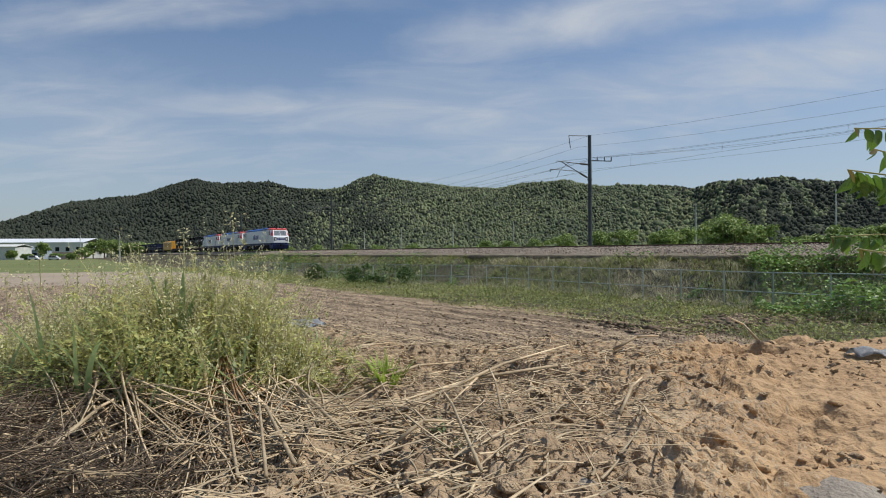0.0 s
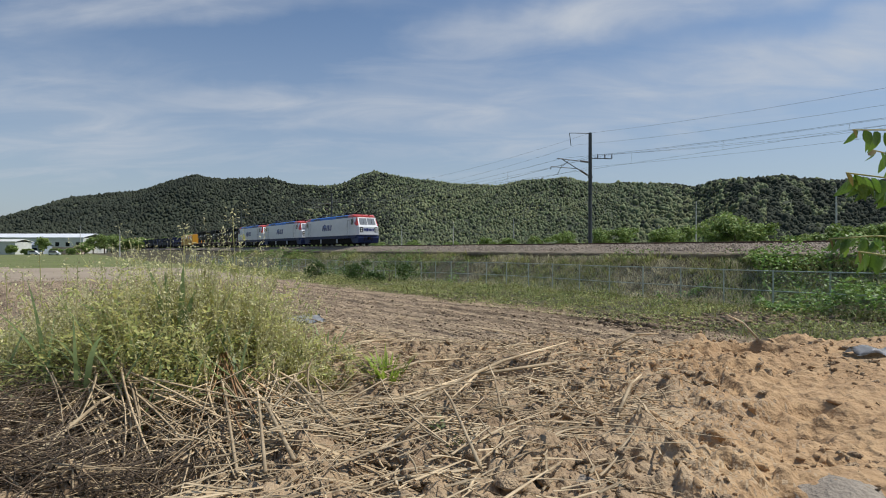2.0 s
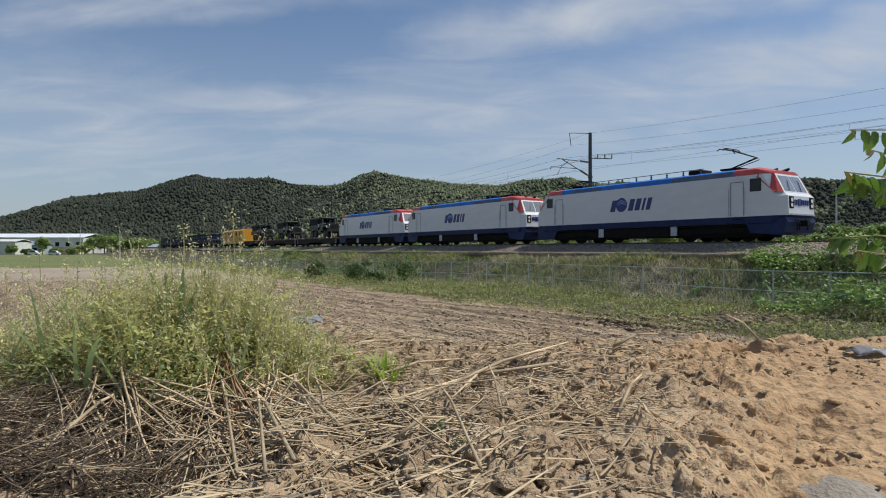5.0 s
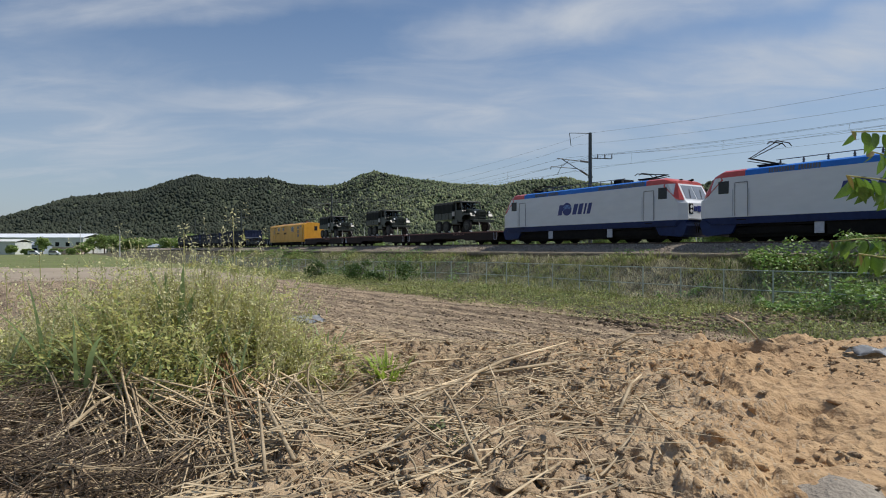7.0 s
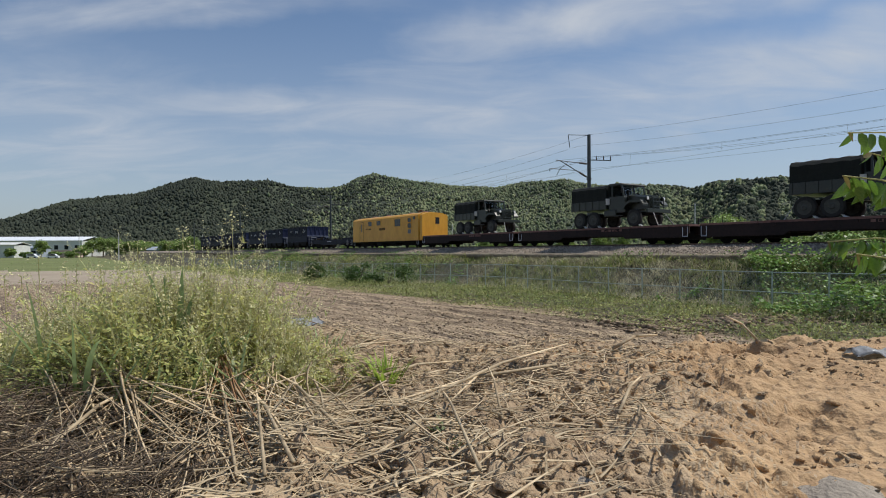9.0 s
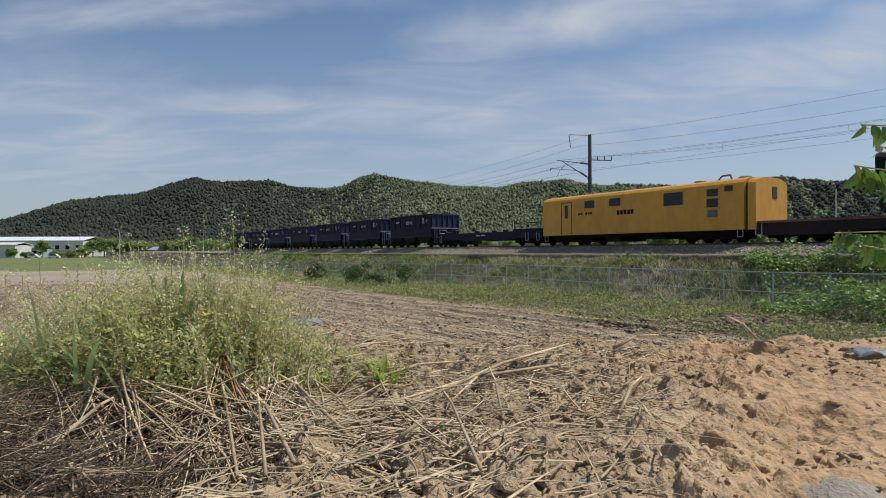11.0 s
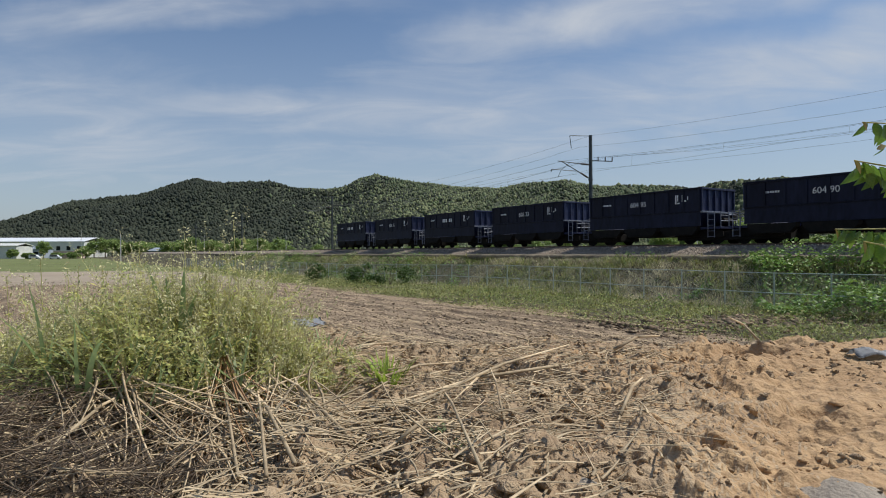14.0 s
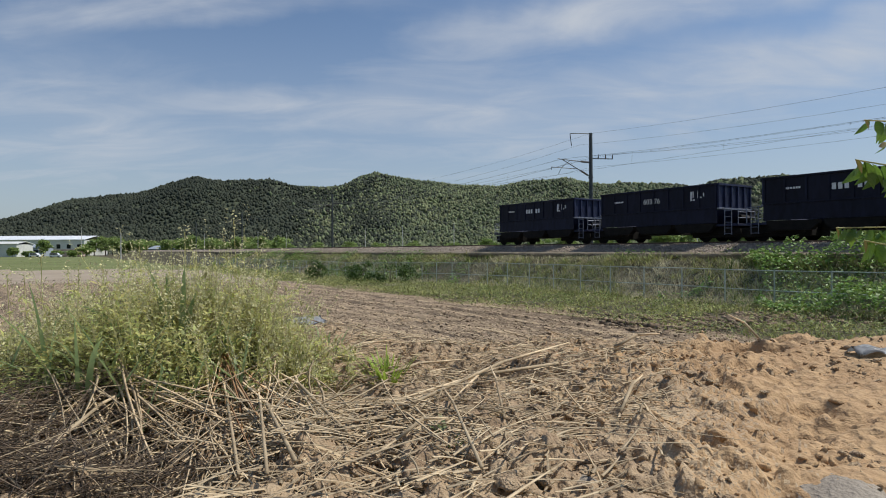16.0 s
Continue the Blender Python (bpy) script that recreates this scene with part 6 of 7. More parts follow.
for _u, _Y, _h in ((1232, 130, 11.5), (1480, 105, 11.8), (909, 215, 12), (802, 240, 12), (711, 270, 12), (645, 290, 12), (1166, 170, 8), (505, 320, 12), (455, 330, 12), (360, 340, 12), (142, 330, 15.5), (212, 175, 8.2)):
    utility_pole(_u, _Y, _h)


def shed(u0, u1, Y, eaves, ridge, deep, wall, roof, label, group="far buildings"):
    x0, x1 = (u0 - 784) / FOCAL * Y, (u1 - 784) / FOCAL * Y
    e = empty("warehouse", label, "building", group, pose(0, Y, 0))
    for a, b, c, d in ((x0, x1, 0, .25), (x0, x1, deep - .25, deep), (x0, x0 + .25, .25, deep - .25), (x1 - .25, x1, .25, deep - .25)):
        bm = B(); box(bm, a, b, c, d, -.3, eaves); part("wall", bm, wall, e)
    bm = B(); m = deep / 2
    for a, b in (((-.6, eaves), (m, ridge)), ((m, ridge), (deep + .6, eaves))):
        vs = [bm.verts.new(c) for c in ((x0 - .5, a[0], a[1]), (x1 + .5, a[0], a[1]), (x1 + .5, b[0], b[1]), (x0 - .5, b[0], b[1]))]
        vs += [bm.verts.new(q.co + Vector((0, 0, .25))) for q in vs]
        for q in ((0, 1, 2, 3), (4, 5, 6, 7), (0, 1, 5, 4), (1, 2, 6, 5), (2, 3, 7, 6), (3, 0, 4, 7)):
            bm.faces.new([vs[i] for i in q])
    bmesh.ops.recalc_face_normals(bm, faces=bm.faces)
    part("roof", bm, roof, e)
    n = max(2, int((x1 - x0) / 6))
    for i in range(n):
        x = x0 + (x1 - x0) * (i + .5) / n
        bm = B(); box(bm, x - 1.2, x + 1.2, -.04, .1, eaves * .45, eaves * .72); part("window", bm, M["glass"], e)
    bm = B(); box(bm, x0 + 2, x0 + 5.5, -.05, .1, 0, eaves * .6); part("roller_door", bm, M["bluewall"], e)
    return e


shed(-90, 147, 372, 9.6, 12.2, 26, M["wall"], M["roof"], "long pale warehouse with a white sheet roof")
shed(-40, 27, 300, 6.2, 7.4, 12, M["wall"], M["wall"], "low greenish grey shed beside the warehouse")
shed(30, 72, 325, 4.6, 6.0, 10, M["bluewall"], M["bluewall"], "small blue-grey sheet shed")
shed(262, 292, 340, 3.6, 5.4, 10, M["bluewall"], M["bluewall"], "small blue-roofed farm building")


def parked_van(u, Y, k):
    x = (u - 784) / FOCAL * Y
    e = empty("parked_van", "small white van parked on the plain", "van", "parked vans", pose(x, Y, 0, 0, 0, 8 * k))
    bm = B(); prism(bm, [(-2.2, .35), (-2.2, 1.7), (-1.9, 1.95), (.9, 1.95), (1.6, 1.2), (2.3, 1.0), (2.35, .35)], -.85, .85); part("body", bm, M["carpaint"], e)
    bm = B(); prism(bm, [(-1.7, 1.2), (-1.7, 1.75), (.85, 1.75), (1.35, 1.2)], -.87, .87); part("windows", bm, M["glass"], e)
    for a in (-1.4, 1.5):
        for y in (-.8, .8):
            bm = B(); rod(bm, (a, y - .1, .33), (a, y + .1, .33), .33, 12); part("wheel", bm, M["rubber"], e)


for _k, (_u, _Y) in enumerate(((60, 270), (96, 262))):
    parked_van(_u, _Y, _k)


def pallet_stack(u, Y, k):
    x = (u - 784) / FOCAL * Y
    e = empty("brick_stack", "stack of reddish bricks in the yard", "brick stack", "brick stacks", pose(x, Y, 0, 0, 0, 5 * k))
    for i in range(4):
        bm = B(); box(bm, -2.6, 2.6, -1.2, 1.2, .1 + i * .9, .92 + i * .9, .05); part("layer", bm, M["brick"], e)
    bm = B(); box(bm, -2.7, 2.7, -1.25, 1.25, 0, .1); part("pallet", bm, M["bark"], e)


for _k, (_u, _Y) in enumerate(((104, 300), (121, 298), (137, 302))):
    pallet_stack(_u, _Y, _k)


# ---- the tilled field: clods and scraps of straw ----
def lump(seed, sub=2, amp=.45):
    bm = B()
    bmesh.ops.create_icosphere(bm, subdivisions=sub, radius=1)
    off = Vector((seed * 3.7, seed, 5))
    for q in bm.verts:
        q.co *= 1 + amp * noise.noise(q.co * 1.3 + off) + amp * .5 * noise.noise(q.co * 3.4 + off)
        q.co.z *= .7
    bm.verts.index_update()
    v = np.array([q.co[:] for q in bm.verts]); f = np.array([[q.index for q in t.verts] for t in bm.faces])
    bm.free()
    return v, f


OCT_V = np.array([[1, 0, 0], [-.8, .2, 0], [.1, 1, .1], [0, -1, -.1], [.1, .1, .8], [0, 0, -.8]])
OCT_F = np.array([[0, 2, 4], [2, 1, 4], [1, 3, 4], [3, 0, 4], [2, 0, 5], [1, 2, 5], [3, 1, 5], [0, 3, 5]])


def field_clods():
    rng = np.random.default_rng(41)
    chunks = []
    n = 30000
    y = 13 + 42 * rng.random(n * 2) ** 1.6
    x = rng.uniform(-.75, .5, n * 2) * y
    s, p = to_sp(x, y)
    ok = (p < -13.2)
    x, y = x[ok][:n], y[ok][:n]
    z = ground_z(x, y)
    for k in range(3):
        v, f = OCT_V, OCT_F
        q = slice(k, None, 3); m = len(x[q])
        r = rng.uniform(.012, .042, m) * np.where(rng.random(m) < .06, 2.2, 1)
        chunks.append(swarm(v, f, poses(np.stack([x[q], y[q], z[q]], 1), rng.uniform(0, 6.3, m), rng.uniform(-.4, .4, m), rng.uniform(-.4, .4, m), np.stack([r * 1.3, r, r], 1))))
    v, f = join(chunks)
    tagged(arrays("field_clods", v, f, M["fclod"]), "crumbled brown clods on the tilled field", "clods", kind="stuff")
    n = 34000
    y = 13 + 34 * rng.random(n) ** 1.5
    x = rng.uniform(-.75, .4, n) * y
    s, p = to_sp(x, y)
    q = x * math.cos(radians(38)) + y * math.sin(radians(38)) + .3 * fbm(x * .2, y * .2, 2)
    ok = (p < -13.5) & ((np.sin(q * 2 * math.pi / 2.5) > .55 + .9 * fbm(x * .25 + 3, y * .25, 2)) | (rng.random(n) < .3))
    x, y = x[ok], y[ok]; n = len(x)
    aim = np.stack([-.616 + rng.normal(0, .22, n), .788 + rng.normal(0, .22, n), rng.uniform(0, .12, n)], 1)
    v, f, _ = ribbons(np.stack([x, y, ground_z(x, y) + .05], 1), aim, rng.uniform(.15, .6, n), rng.uniform(.015, .04, n), rng.uniform(0, .1, n), 2)
    tagged(arrays("field_straw", v, f, M["straw"]), "scraps of pale straw lying along the furrows", "straw", kind="stuff")


field_clods()
verge_weeds()


def field_sheet():
    """A scrap of grey plastic film left on the field."""
    bm = B()
    g = [[bm.verts.new(((j / 10 - .5) * 1.25, (i / 8 - .5) * 2.6, .14 + .12 * noise.noise(Vector((j * .5, i * .5, 9))))) for j in range(11)] for i in range(9)]
    for i in range(8):
        for j in range(10):
            bm.faces.new((g[i][j], g[i][j + 1], g[i + 1][j + 1], g[i + 1][j]))
    bmesh.ops.solidify(bm, geom=bm.faces[:], thickness=.004)
    o = part("plastic_film", bm, M["plastic"], smooth=True)
    o.matrix_basis = pose(-4.95, 22.0, zed(-4.95, 22.0), 0, 0, 20)
    tagged(o, "crumpled grey plastic film lying on the tilled field", "plastic film")


field_sheet()


# ---- the bank underfoot ----
def at(u, v, lift=0.0):
    """The place on the bank that is seen under a bearing and a dip, as tangents times the focal length, from the eye."""
    a, b = (u - 784) / FOCAL, (v - 441) / FOCAL
    ys = np.arange(.35, 2.2, .002)
    hit = EYE - b * ys < ground_z(a * ys, ys)
    y = float(ys[np.argmax(hit)]) if hit.any() else .22 / b
    return Vector((a * y, y, zed(a * y, y) + lift))


def bank_clods():
    rng = np.random.default_rng(51)
    n = 5200
    y = .42 + 1.25 * rng.random(n * 3)
    x = rng.uniform(-.85, .85, n * 3) * y
    dens = .75 - .73 * sm(.2, .5, x / y + .4 * fbm(x * 5, y * 5, 2)) + .9 * fbm(x * 6, y * 6, 3)
    ok = rng.random(n * 3) < dens
    x, y = x[ok][:n], y[ok][:n]
    heaps = [("soil_crumbs", "clod", x, y, .0014, .0085, 3.0, "dry crumbling soil clods on the bank")]
    n = 5200
    y = .42 + 1.2 * rng.random(n)
    x = y * rng.uniform(.2, .85, n)
    ok = rng.random(n) < .4 + 1.4 * fbm(x * 5 + 3, y * 5, 3)
    heaps.append(("orange_crumbs", "orange", x[ok], y[ok], .0009, .0055, 3.6, "loose crumbs on the orange soil"))
    for name, mat, x, y, small, big, power, lab in heaps:
        z = ground_z(x, y)
        chunks = []
        for k in range(8):
            v, f = lump(k + 10, 1 if k % 4 else 2, .9)
            q = slice(k, None, 8); m = len(x[q])
            r = small + big * rng.random(m) ** power
            chunks.append(swarm(v, f, poses(np.stack([x[q], y[q], z[q]], 1), rng.uniform(0, 6.3, m), rng.uniform(-.9, .9, m), rng.uniform(-.9, .9, m), np.stack([r * rng.uniform(.9, 1.7, m), r, r * rng.uniform(.6, 1.1, m)], 1))))
        v, f = join(chunks)
        tagged(arrays(name, v, f, M[mat]), lab, "clods", kind="stuff")


bank_clods()


def straw_tubes(rng, base, aim, length, width, curl):
    """Dry stalks lying about: three-sided bent tubes."""
    n, seg = len(base), 5
    aim = aim / np.linalg.norm(aim, axis=1, keepdims=True)
    side = np.cross(aim, [0, 0, 1.0]); side /= np.maximum(np.linalg.norm(side, axis=1, keepdims=True), 1e-6)
    up = np.cross(side, aim)
    t = np.linspace(0, 1, seg + 1)
    c = base[:, None] + aim[:, None] * (length[:, None] * t)[..., None] + side[:, None] * (curl[:, None] * length[:, None] * (t ** 2))[..., None] \
        - up[:, None] * (np.abs(curl)[:, None] * .5 * length[:, None] * t ** 2)[..., None]
    rad = width[:, None] * .5 * (1 - .5 * t)[None]
    ring = []
    for a in (0, 2.1, 4.2):
        ring.append(c + side[:, None] * (math.cos(a) * rad)[..., None] + up[:, None] * (math.sin(a) * .6 * rad)[..., None])
    v = np.stack(ring, 2).reshape(n, -1, 3)
    f0 = np.array([[3 * i + j, 3 * i + (j + 1) % 3, 3 * i + 3 + (j + 1) % 3, 3 * i + 3 + j] for i in range(seg) for j in range(3)])
    f = (f0[None] + (np.arange(n) * 3 * (seg + 1))[:, None, None]).reshape(-1, 4)
    return v.reshape(-1, 3), f


def bank_straw():
    rng = np.random.default_rng(52)
    # litter over the middle of the bank
    n = 4600
    y = .5 + 1.1 * rng.random(n)
    q = rng.normal(-.12, .30, n)
    x = y * np.where(q > .38, .38 - np.abs(rng.normal(0, .5, n)), q)
    ok = rng.random(n) < .4 + .6 * sm(.62, .95, y) + sm(-.1, -.3, x)
    x, y = x[ok], y[ok]; n = len(x)
    a = rng.normal(.65, .75, n)
    lift = rng.uniform(.002, .016, n)
    aim = np.stack([np.cos(a), np.sin(a), rng.normal(.02, .14, n)], 1)
    L = rng.uniform(.015, .085, n) * np.where(rng.random(n) < .14, 1.8, 1)
    base = np.stack([x, y, ground_z(x, y) + lift], 1) - aim * (L * .5)[:, None]
    base[:, 2] = np.maximum(base[:, 2], ground_z(base[:, 0], base[:, 1]) + .001)
    c1 = straw_tubes(rng, base, aim, L, rng.uniform(.0012, .0052, n), rng.normal(0, .22, n))
    # a tangle of stalks bent over at the foot of the weeds
    n = 380
    bx, by = rng.normal(-.36, .17, n), rng.normal(.80, .09, n)
    a = rng.uniform(0, 6.28, n)
    aim = np.stack([np.cos(a) + .35, np.sin(a) - .6, rng.uniform(-.4, .35, n)], 1)
    base = np.stack([bx, by, ground_z(bx, by) + rng.uniform(.003, .035, n)], 1)
    c2 = straw_tubes(rng, base, aim, rng.uniform(.06, .19, n), rng.uniform(.0013, .0042, n), rng.normal(.1, .25, n))
    v, f = c2
    v[:, 2] = np.maximum(v[:, 2], ground_z(v[:, 0], v[:, 1]) + .001)
    v, f = join([c1, (v, f)])
    # stalks fanned out from the clump down the near face of the bank
    n = 330
    bx, by = rng.normal(-.38, .11, n), rng.normal(.95, .05, n)
    ex, ey = rng.normal(-.22, .13, n), rng.uniform(.50, .70, n)
    b0 = np.stack([bx, by, ground_z(bx, by) + rng.uniform(.01, .06, n)], 1)
    b1 = np.stack([ex, ey, ground_z(ex, ey) + rng.uniform(.0, .02, n)], 1)
    dd = b1 - b0
    v3, f3 = straw_tubes(rng, b0, dd, np.linalg.norm(dd, axis=1) * rng.uniform(.35, 1.0, n), rng.uniform(.002, .006, n), rng.normal(0, .2, n))
    v3[:, 2] = np.maximum(v3[:, 2], ground_z(v3[:, 0], v3[:, 1]) + .001)
    v, f = join([(v, f), (v3, f3)])
    tagged(arrays("dry_straw", v, f, M["straw"]), "tangled dry straw strewn over the soil bank", "straw", kind="stuff")
    # a rusty bundle bent down over the edge of the clump
    lines = [(at(375 + rng.normal(0, 22), 645 + rng.normal(0, 16), .03 + .03 * rng.random()), at(455 + rng.normal(0, 34), 785 + rng.normal(0, 28), .006 + .01 * rng.random())) for _ in range(34)]
    b0, b1 = np.array([a[:] for a, _ in lines]), np.array([b[:] for _, b in lines])
    n = len(lines)
    v, f = straw_tubes(rng, b0, b1 - b0, np.linalg.norm(b1 - b0, axis=1) * rng.uniform(.6, 1.25, n), rng.uniform(.0025, .005, n), rng.normal(0, .12, n))
    v[:, 2] = np.maximum(v[:, 2], ground_z(v[:, 0], v[:, 1]) + .001)
    tagged(arrays("rusty_straw", v, f, M["redstraw"]), "rust-coloured dead stalks among the straw", "straw", kind="stuff")
    # a mat of dead stems, their brown darkened to carry the clump's shade
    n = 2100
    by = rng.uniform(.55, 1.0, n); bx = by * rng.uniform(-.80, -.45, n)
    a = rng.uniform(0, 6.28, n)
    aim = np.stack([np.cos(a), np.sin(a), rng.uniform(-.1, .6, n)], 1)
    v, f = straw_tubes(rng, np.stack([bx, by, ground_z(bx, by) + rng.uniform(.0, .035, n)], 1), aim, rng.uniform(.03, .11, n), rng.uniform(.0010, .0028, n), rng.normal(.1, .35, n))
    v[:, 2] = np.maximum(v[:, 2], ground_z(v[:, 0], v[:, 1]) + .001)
    tagged(arrays("dead_stems", v, f, M["twig"]), "brown dead stems under the weed clump, darkened for its shade", "straw", kind="stuff")
    # single long stalks
    for a, b, w in (((690, 745), (1005, 622), .006), ((850, 850), (770, 690), .004), ((985, 655), (640, 752), .006), ((1095, 745), (1135, 690), .006), ((560, 650), (700, 615), .006),
                    ((1085, 625), (1165, 590), .007), ((480, 690), (640, 640), .005), ((300, 880), (258, 652), .004), ((322, 878), (318, 648), .004), ((420, 860), (385, 660), .004), ((395, 800), (352, 645), .003), ((205, 790), (262, 672), .003), ((470, 860), (452, 690), .004), ((60, 790), (160, 700), .004), ((540, 760), (420, 655), .004), ((520, 840), (440, 700), .005), ((610, 780), (470, 665), .005), ((890, 760), (865, 665), .004), ((330, 870), (345, 690), .005),
                    ((700, 795), (790, 770), .005), ((30, 860), (260, 690), .005), ((1345, 600), (1285, 556), .006), ((640, 690), (820, 655), .006), ((880, 660), (800, 735), .005)):
        p, q = at(*a, .012), at(*b, .02)
        if b[1] < 600:
            q = p + (Vector(((b[0] - 784) / FOCAL, 1, -(b[1] - 441) / FOCAL)) * (p.y + .03) - Vector((p.x, p.y, p.z - EYE)))
        bm = B()
        m = (p + q) / 2 + Vector((0, 0, .012))
        for c, d, r0, r1 in ((p, m, w * .5, w * .45), (m, q, w * .45, w * .22)):
            rod(bm, c, d, r0, 6, r1)
        o = part("dry_stalk", bm, M["straw"], None, smooth=True)
        tagged(o, "long pale dry stalk lying on the bank", "stalk", "long dry stalks")


bank_straw()


def weeds():
    rng = np.random.default_rng(61)
    # plants of a dozen stems, each with a height and lean of its own
    plants, each = 230, 9
    n = plants * each
    pu = np.concatenate([rng.normal(-.45, .10, plants * 2 // 3), rng.uniform(-.76, -.20, plants - plants * 2 // 3)])
    py = rng.normal(1.14, .07, plants)
    tall = np.interp(pu, [-.80, -.66, -.58, -.50, -.36, -.28, -.21, -.16], [.11, .14, .215, .26, .255, .165, .07, .03]) * np.clip(rng.normal(.84, .22, plants), .35, 1.2)
    lean = np.stack([(pu + .43) * .8 + rng.normal(0, .16, plants), rng.normal(-.06, .18, plants)], 1)
    g = np.repeat(np.arange(plants), each)
    y = py[g] + rng.normal(0, .022, n)
    x = pu[g] * py[g] + rng.normal(0, .024, n)
    base = np.stack([x, y, ground_z(x, y)], 1)
    out = np.stack([lean[g, 0] + rng.normal(0, .17, n), lean[g, 1] + rng.normal(0, .17, n), np.ones(n)], 1)
    L = tall[g] * rng.uniform(.55, 1.12, n)
    sv, sf, c = ribbons(base, out, L, rng.uniform(.0016, .0034, n), rng.uniform(.0, .28, n), 6)
    tagged(arrays("weed_stems", sv, sf, M["weedstem"]), "wiry pale stems of a dense weed clump on the bank", "weeds", kind="stuff")
    # leaves up the stems
    def scatter(k, lo, hi, size, spread, slim, power=1.0):
        i = rng.integers(0, n, k); t = (lo + (hi - lo) * rng.random(k) ** power) * 6
        j = np.minimum(t.astype(int), 5); fr = (t - j)[:, None]
        pt = c[i, j] * (1 - fr) + c[i, j + 1] * fr + rng.normal(0, spread, (k, 3))
        s = size * rng.uniform(.5, 1.5, k)
        return swarm(LEAF_V, LEAF_F, poses(pt, rng.uniform(0, 6.28, k), rng.uniform(-.4, 1.3, k), rng.uniform(-.8, .8, k), np.stack([s * slim, s, s], 1)))
    v, f = scatter(30000, .06, .82, .0125, .005, .42, .8)
    tagged(arrays("weed_leaves", v, f, M["weedleaf"]), "small green leaves crowding the weed clump", "weeds", kind="stuff")
    v, f = scatter(90000, .34, 1.0, .0046, .0030, .8, .8)
    tagged(arrays("weed_seed_heads", v, f, M["weedseed"]), "pale green-yellow seed spikes over the weeds", "weeds", kind="stuff")
    k = rng.random(n) < .22
    v, f, _ = ribbons(base[k] + rng.normal(0, .012, (k.sum(), 3)) * np.array([1, 1, 0]), out[k] + rng.normal(0, .2, (k.sum(), 3)) * np.array([1, 1, 0]), L[k] * rng.uniform(.7, 1.15, k.sum()), rng.uniform(.0016, .004, k.sum()), rng.uniform(0, .5, k.sum()), 5)
    tagged(arrays("dry_weed_stems", v, f, M["drygrass"]), "dry straw-coloured stems standing in the weed clump", "weeds", kind="stuff")
    # low growth at the side and back
    m = 10000
    u = np.concatenate([rng.uniform(-.85, -.28, m // 2), rng.normal(-.50, .10, m - m // 2)])
    y = np.where(u < -.40, .87, .98) + .5 * rng.random(m) ** 1.3; x = y * u
    z = ground_z(x, y) + .15 * rng.random(m) * np.exp(-((x / y + .48) / .2) ** 2) + .03 * rng.random(m)
    s = rng.uniform(.005, .0125, m)
    v, f = swarm(LEAF_V, LEAF_F, poses(np.stack([x, y, z], 1), rng.uniform(0, 6.28, m), rng.uniform(-.4, 1.0, m), rng.uniform(-.8, .8, m), np.stack([s * .8, s, s], 1)))
    tagged(arrays("weed_undergrowth", v, f, M["weedleaf"]), "low green undergrowth below the weed clump", "weeds", kind="stuff")
    # grass blades among them
    m = 70
    y = rng.normal(.95, .07, m)
    x = rng.normal(-.46, .11, m) * y
    aim = np.stack([rng.normal(-.05, .65, m), rng.normal(-.25, .4, m), rng.uniform(.5, 1.5, m)], 1)
    v, f, _ = ribbons(np.stack([x, y, ground_z(x, y) + .02], 1), aim, rng.uniform(.10, .21, m), rng.uniform(.004, .009, m), rng.uniform(.15, .8, m), 7)
    ob = arrays("grass_blades", v, f, M["blade"])
    tagged(ob, "broad arching green grass blades in the clump", "grass", kind="stuff")
    # the broadest blades, fanned out of one root at the clump's face
    root = at(300, 705)
    for tu, tv, w in ((135, 540, .015), (60, 625, .011), (262, 478, .013), (292, 485, .012), (345, 520, .014), (30, 668, .010), (120, 640, .014), (400, 575, .012), (325, 470, .012), (200, 690, .013), (450, 590, .012), (190, 590, .012), (365, 590, .014), (255, 700, .012)):
        Y = root.y + rng.normal(0, .02) - .01
        tip = Vector(((tu - 784) / FOCAL * Y, Y, EYE - (tv - 446) / FOCAL * Y))
        b0 = root + Vector((rng.normal(0, .018), rng.normal(0, .012), 0))
        d = tip - b0
        mid = b0.lerp(tip, .6) + Vector((0, 0, .018 + .03 * rng.random()))
        bm = B()
        across = Vector((d.z, 0, -d.x)).normalized() * .5 * w
        rows = []
        for i in range(9):
            t = i / 8
            p = b0 * (1 - t) ** 2 + mid * (2 * t * (1 - t)) + tip * t * t
            k = .45 + 1.6 * t if t < .34 else 1 - ((t - .34) / .66) ** 1.8 * .96
            rows.append([bm.verts.new(p - across * k), bm.verts.new(p + Vector((0, .0012, -.0012)) * k), bm.verts.new(p + across * k)])
        for r0, r1 in zip(rows[:-1], rows[1:]):
            for j in (0, 1):
                bm.faces.new((r0[j], r0[j + 1], r1[j + 1], r1[j]))
        o = part("broad_grass_blade", bm, M["blade"], None, smooth=True)
        tagged(o, "broad arching green grass blade in the weed clump", "grass blade", "broad grass blades")
    # a few taller flowering stalks
    for u, v0, top, k in ((412, 520, 384, 0), (325, 520, 408, 1), (245, 540, 432, 2), (480, 560, 505, 3), (10, 545, 484, 4), (40, 540, 482, 5), (118, 540, 470, 6), (345, 520, 436, 7), (430, 520, 446, 8), (70, 540, 452, 9), (180, 540, 470, 10)):
        Y = 1.25
        x = (u - 784) / FOCAL * Y
        zt = EYE - (top - 441) / FOCAL * Y
        z0 = zed(x, Y)
        e = empty("flower_stalk", "tall thin weed stalk with a loose seed head", "weed stalk", "tall weed stalks", pose(x, Y, z0))
        h = zt - z0
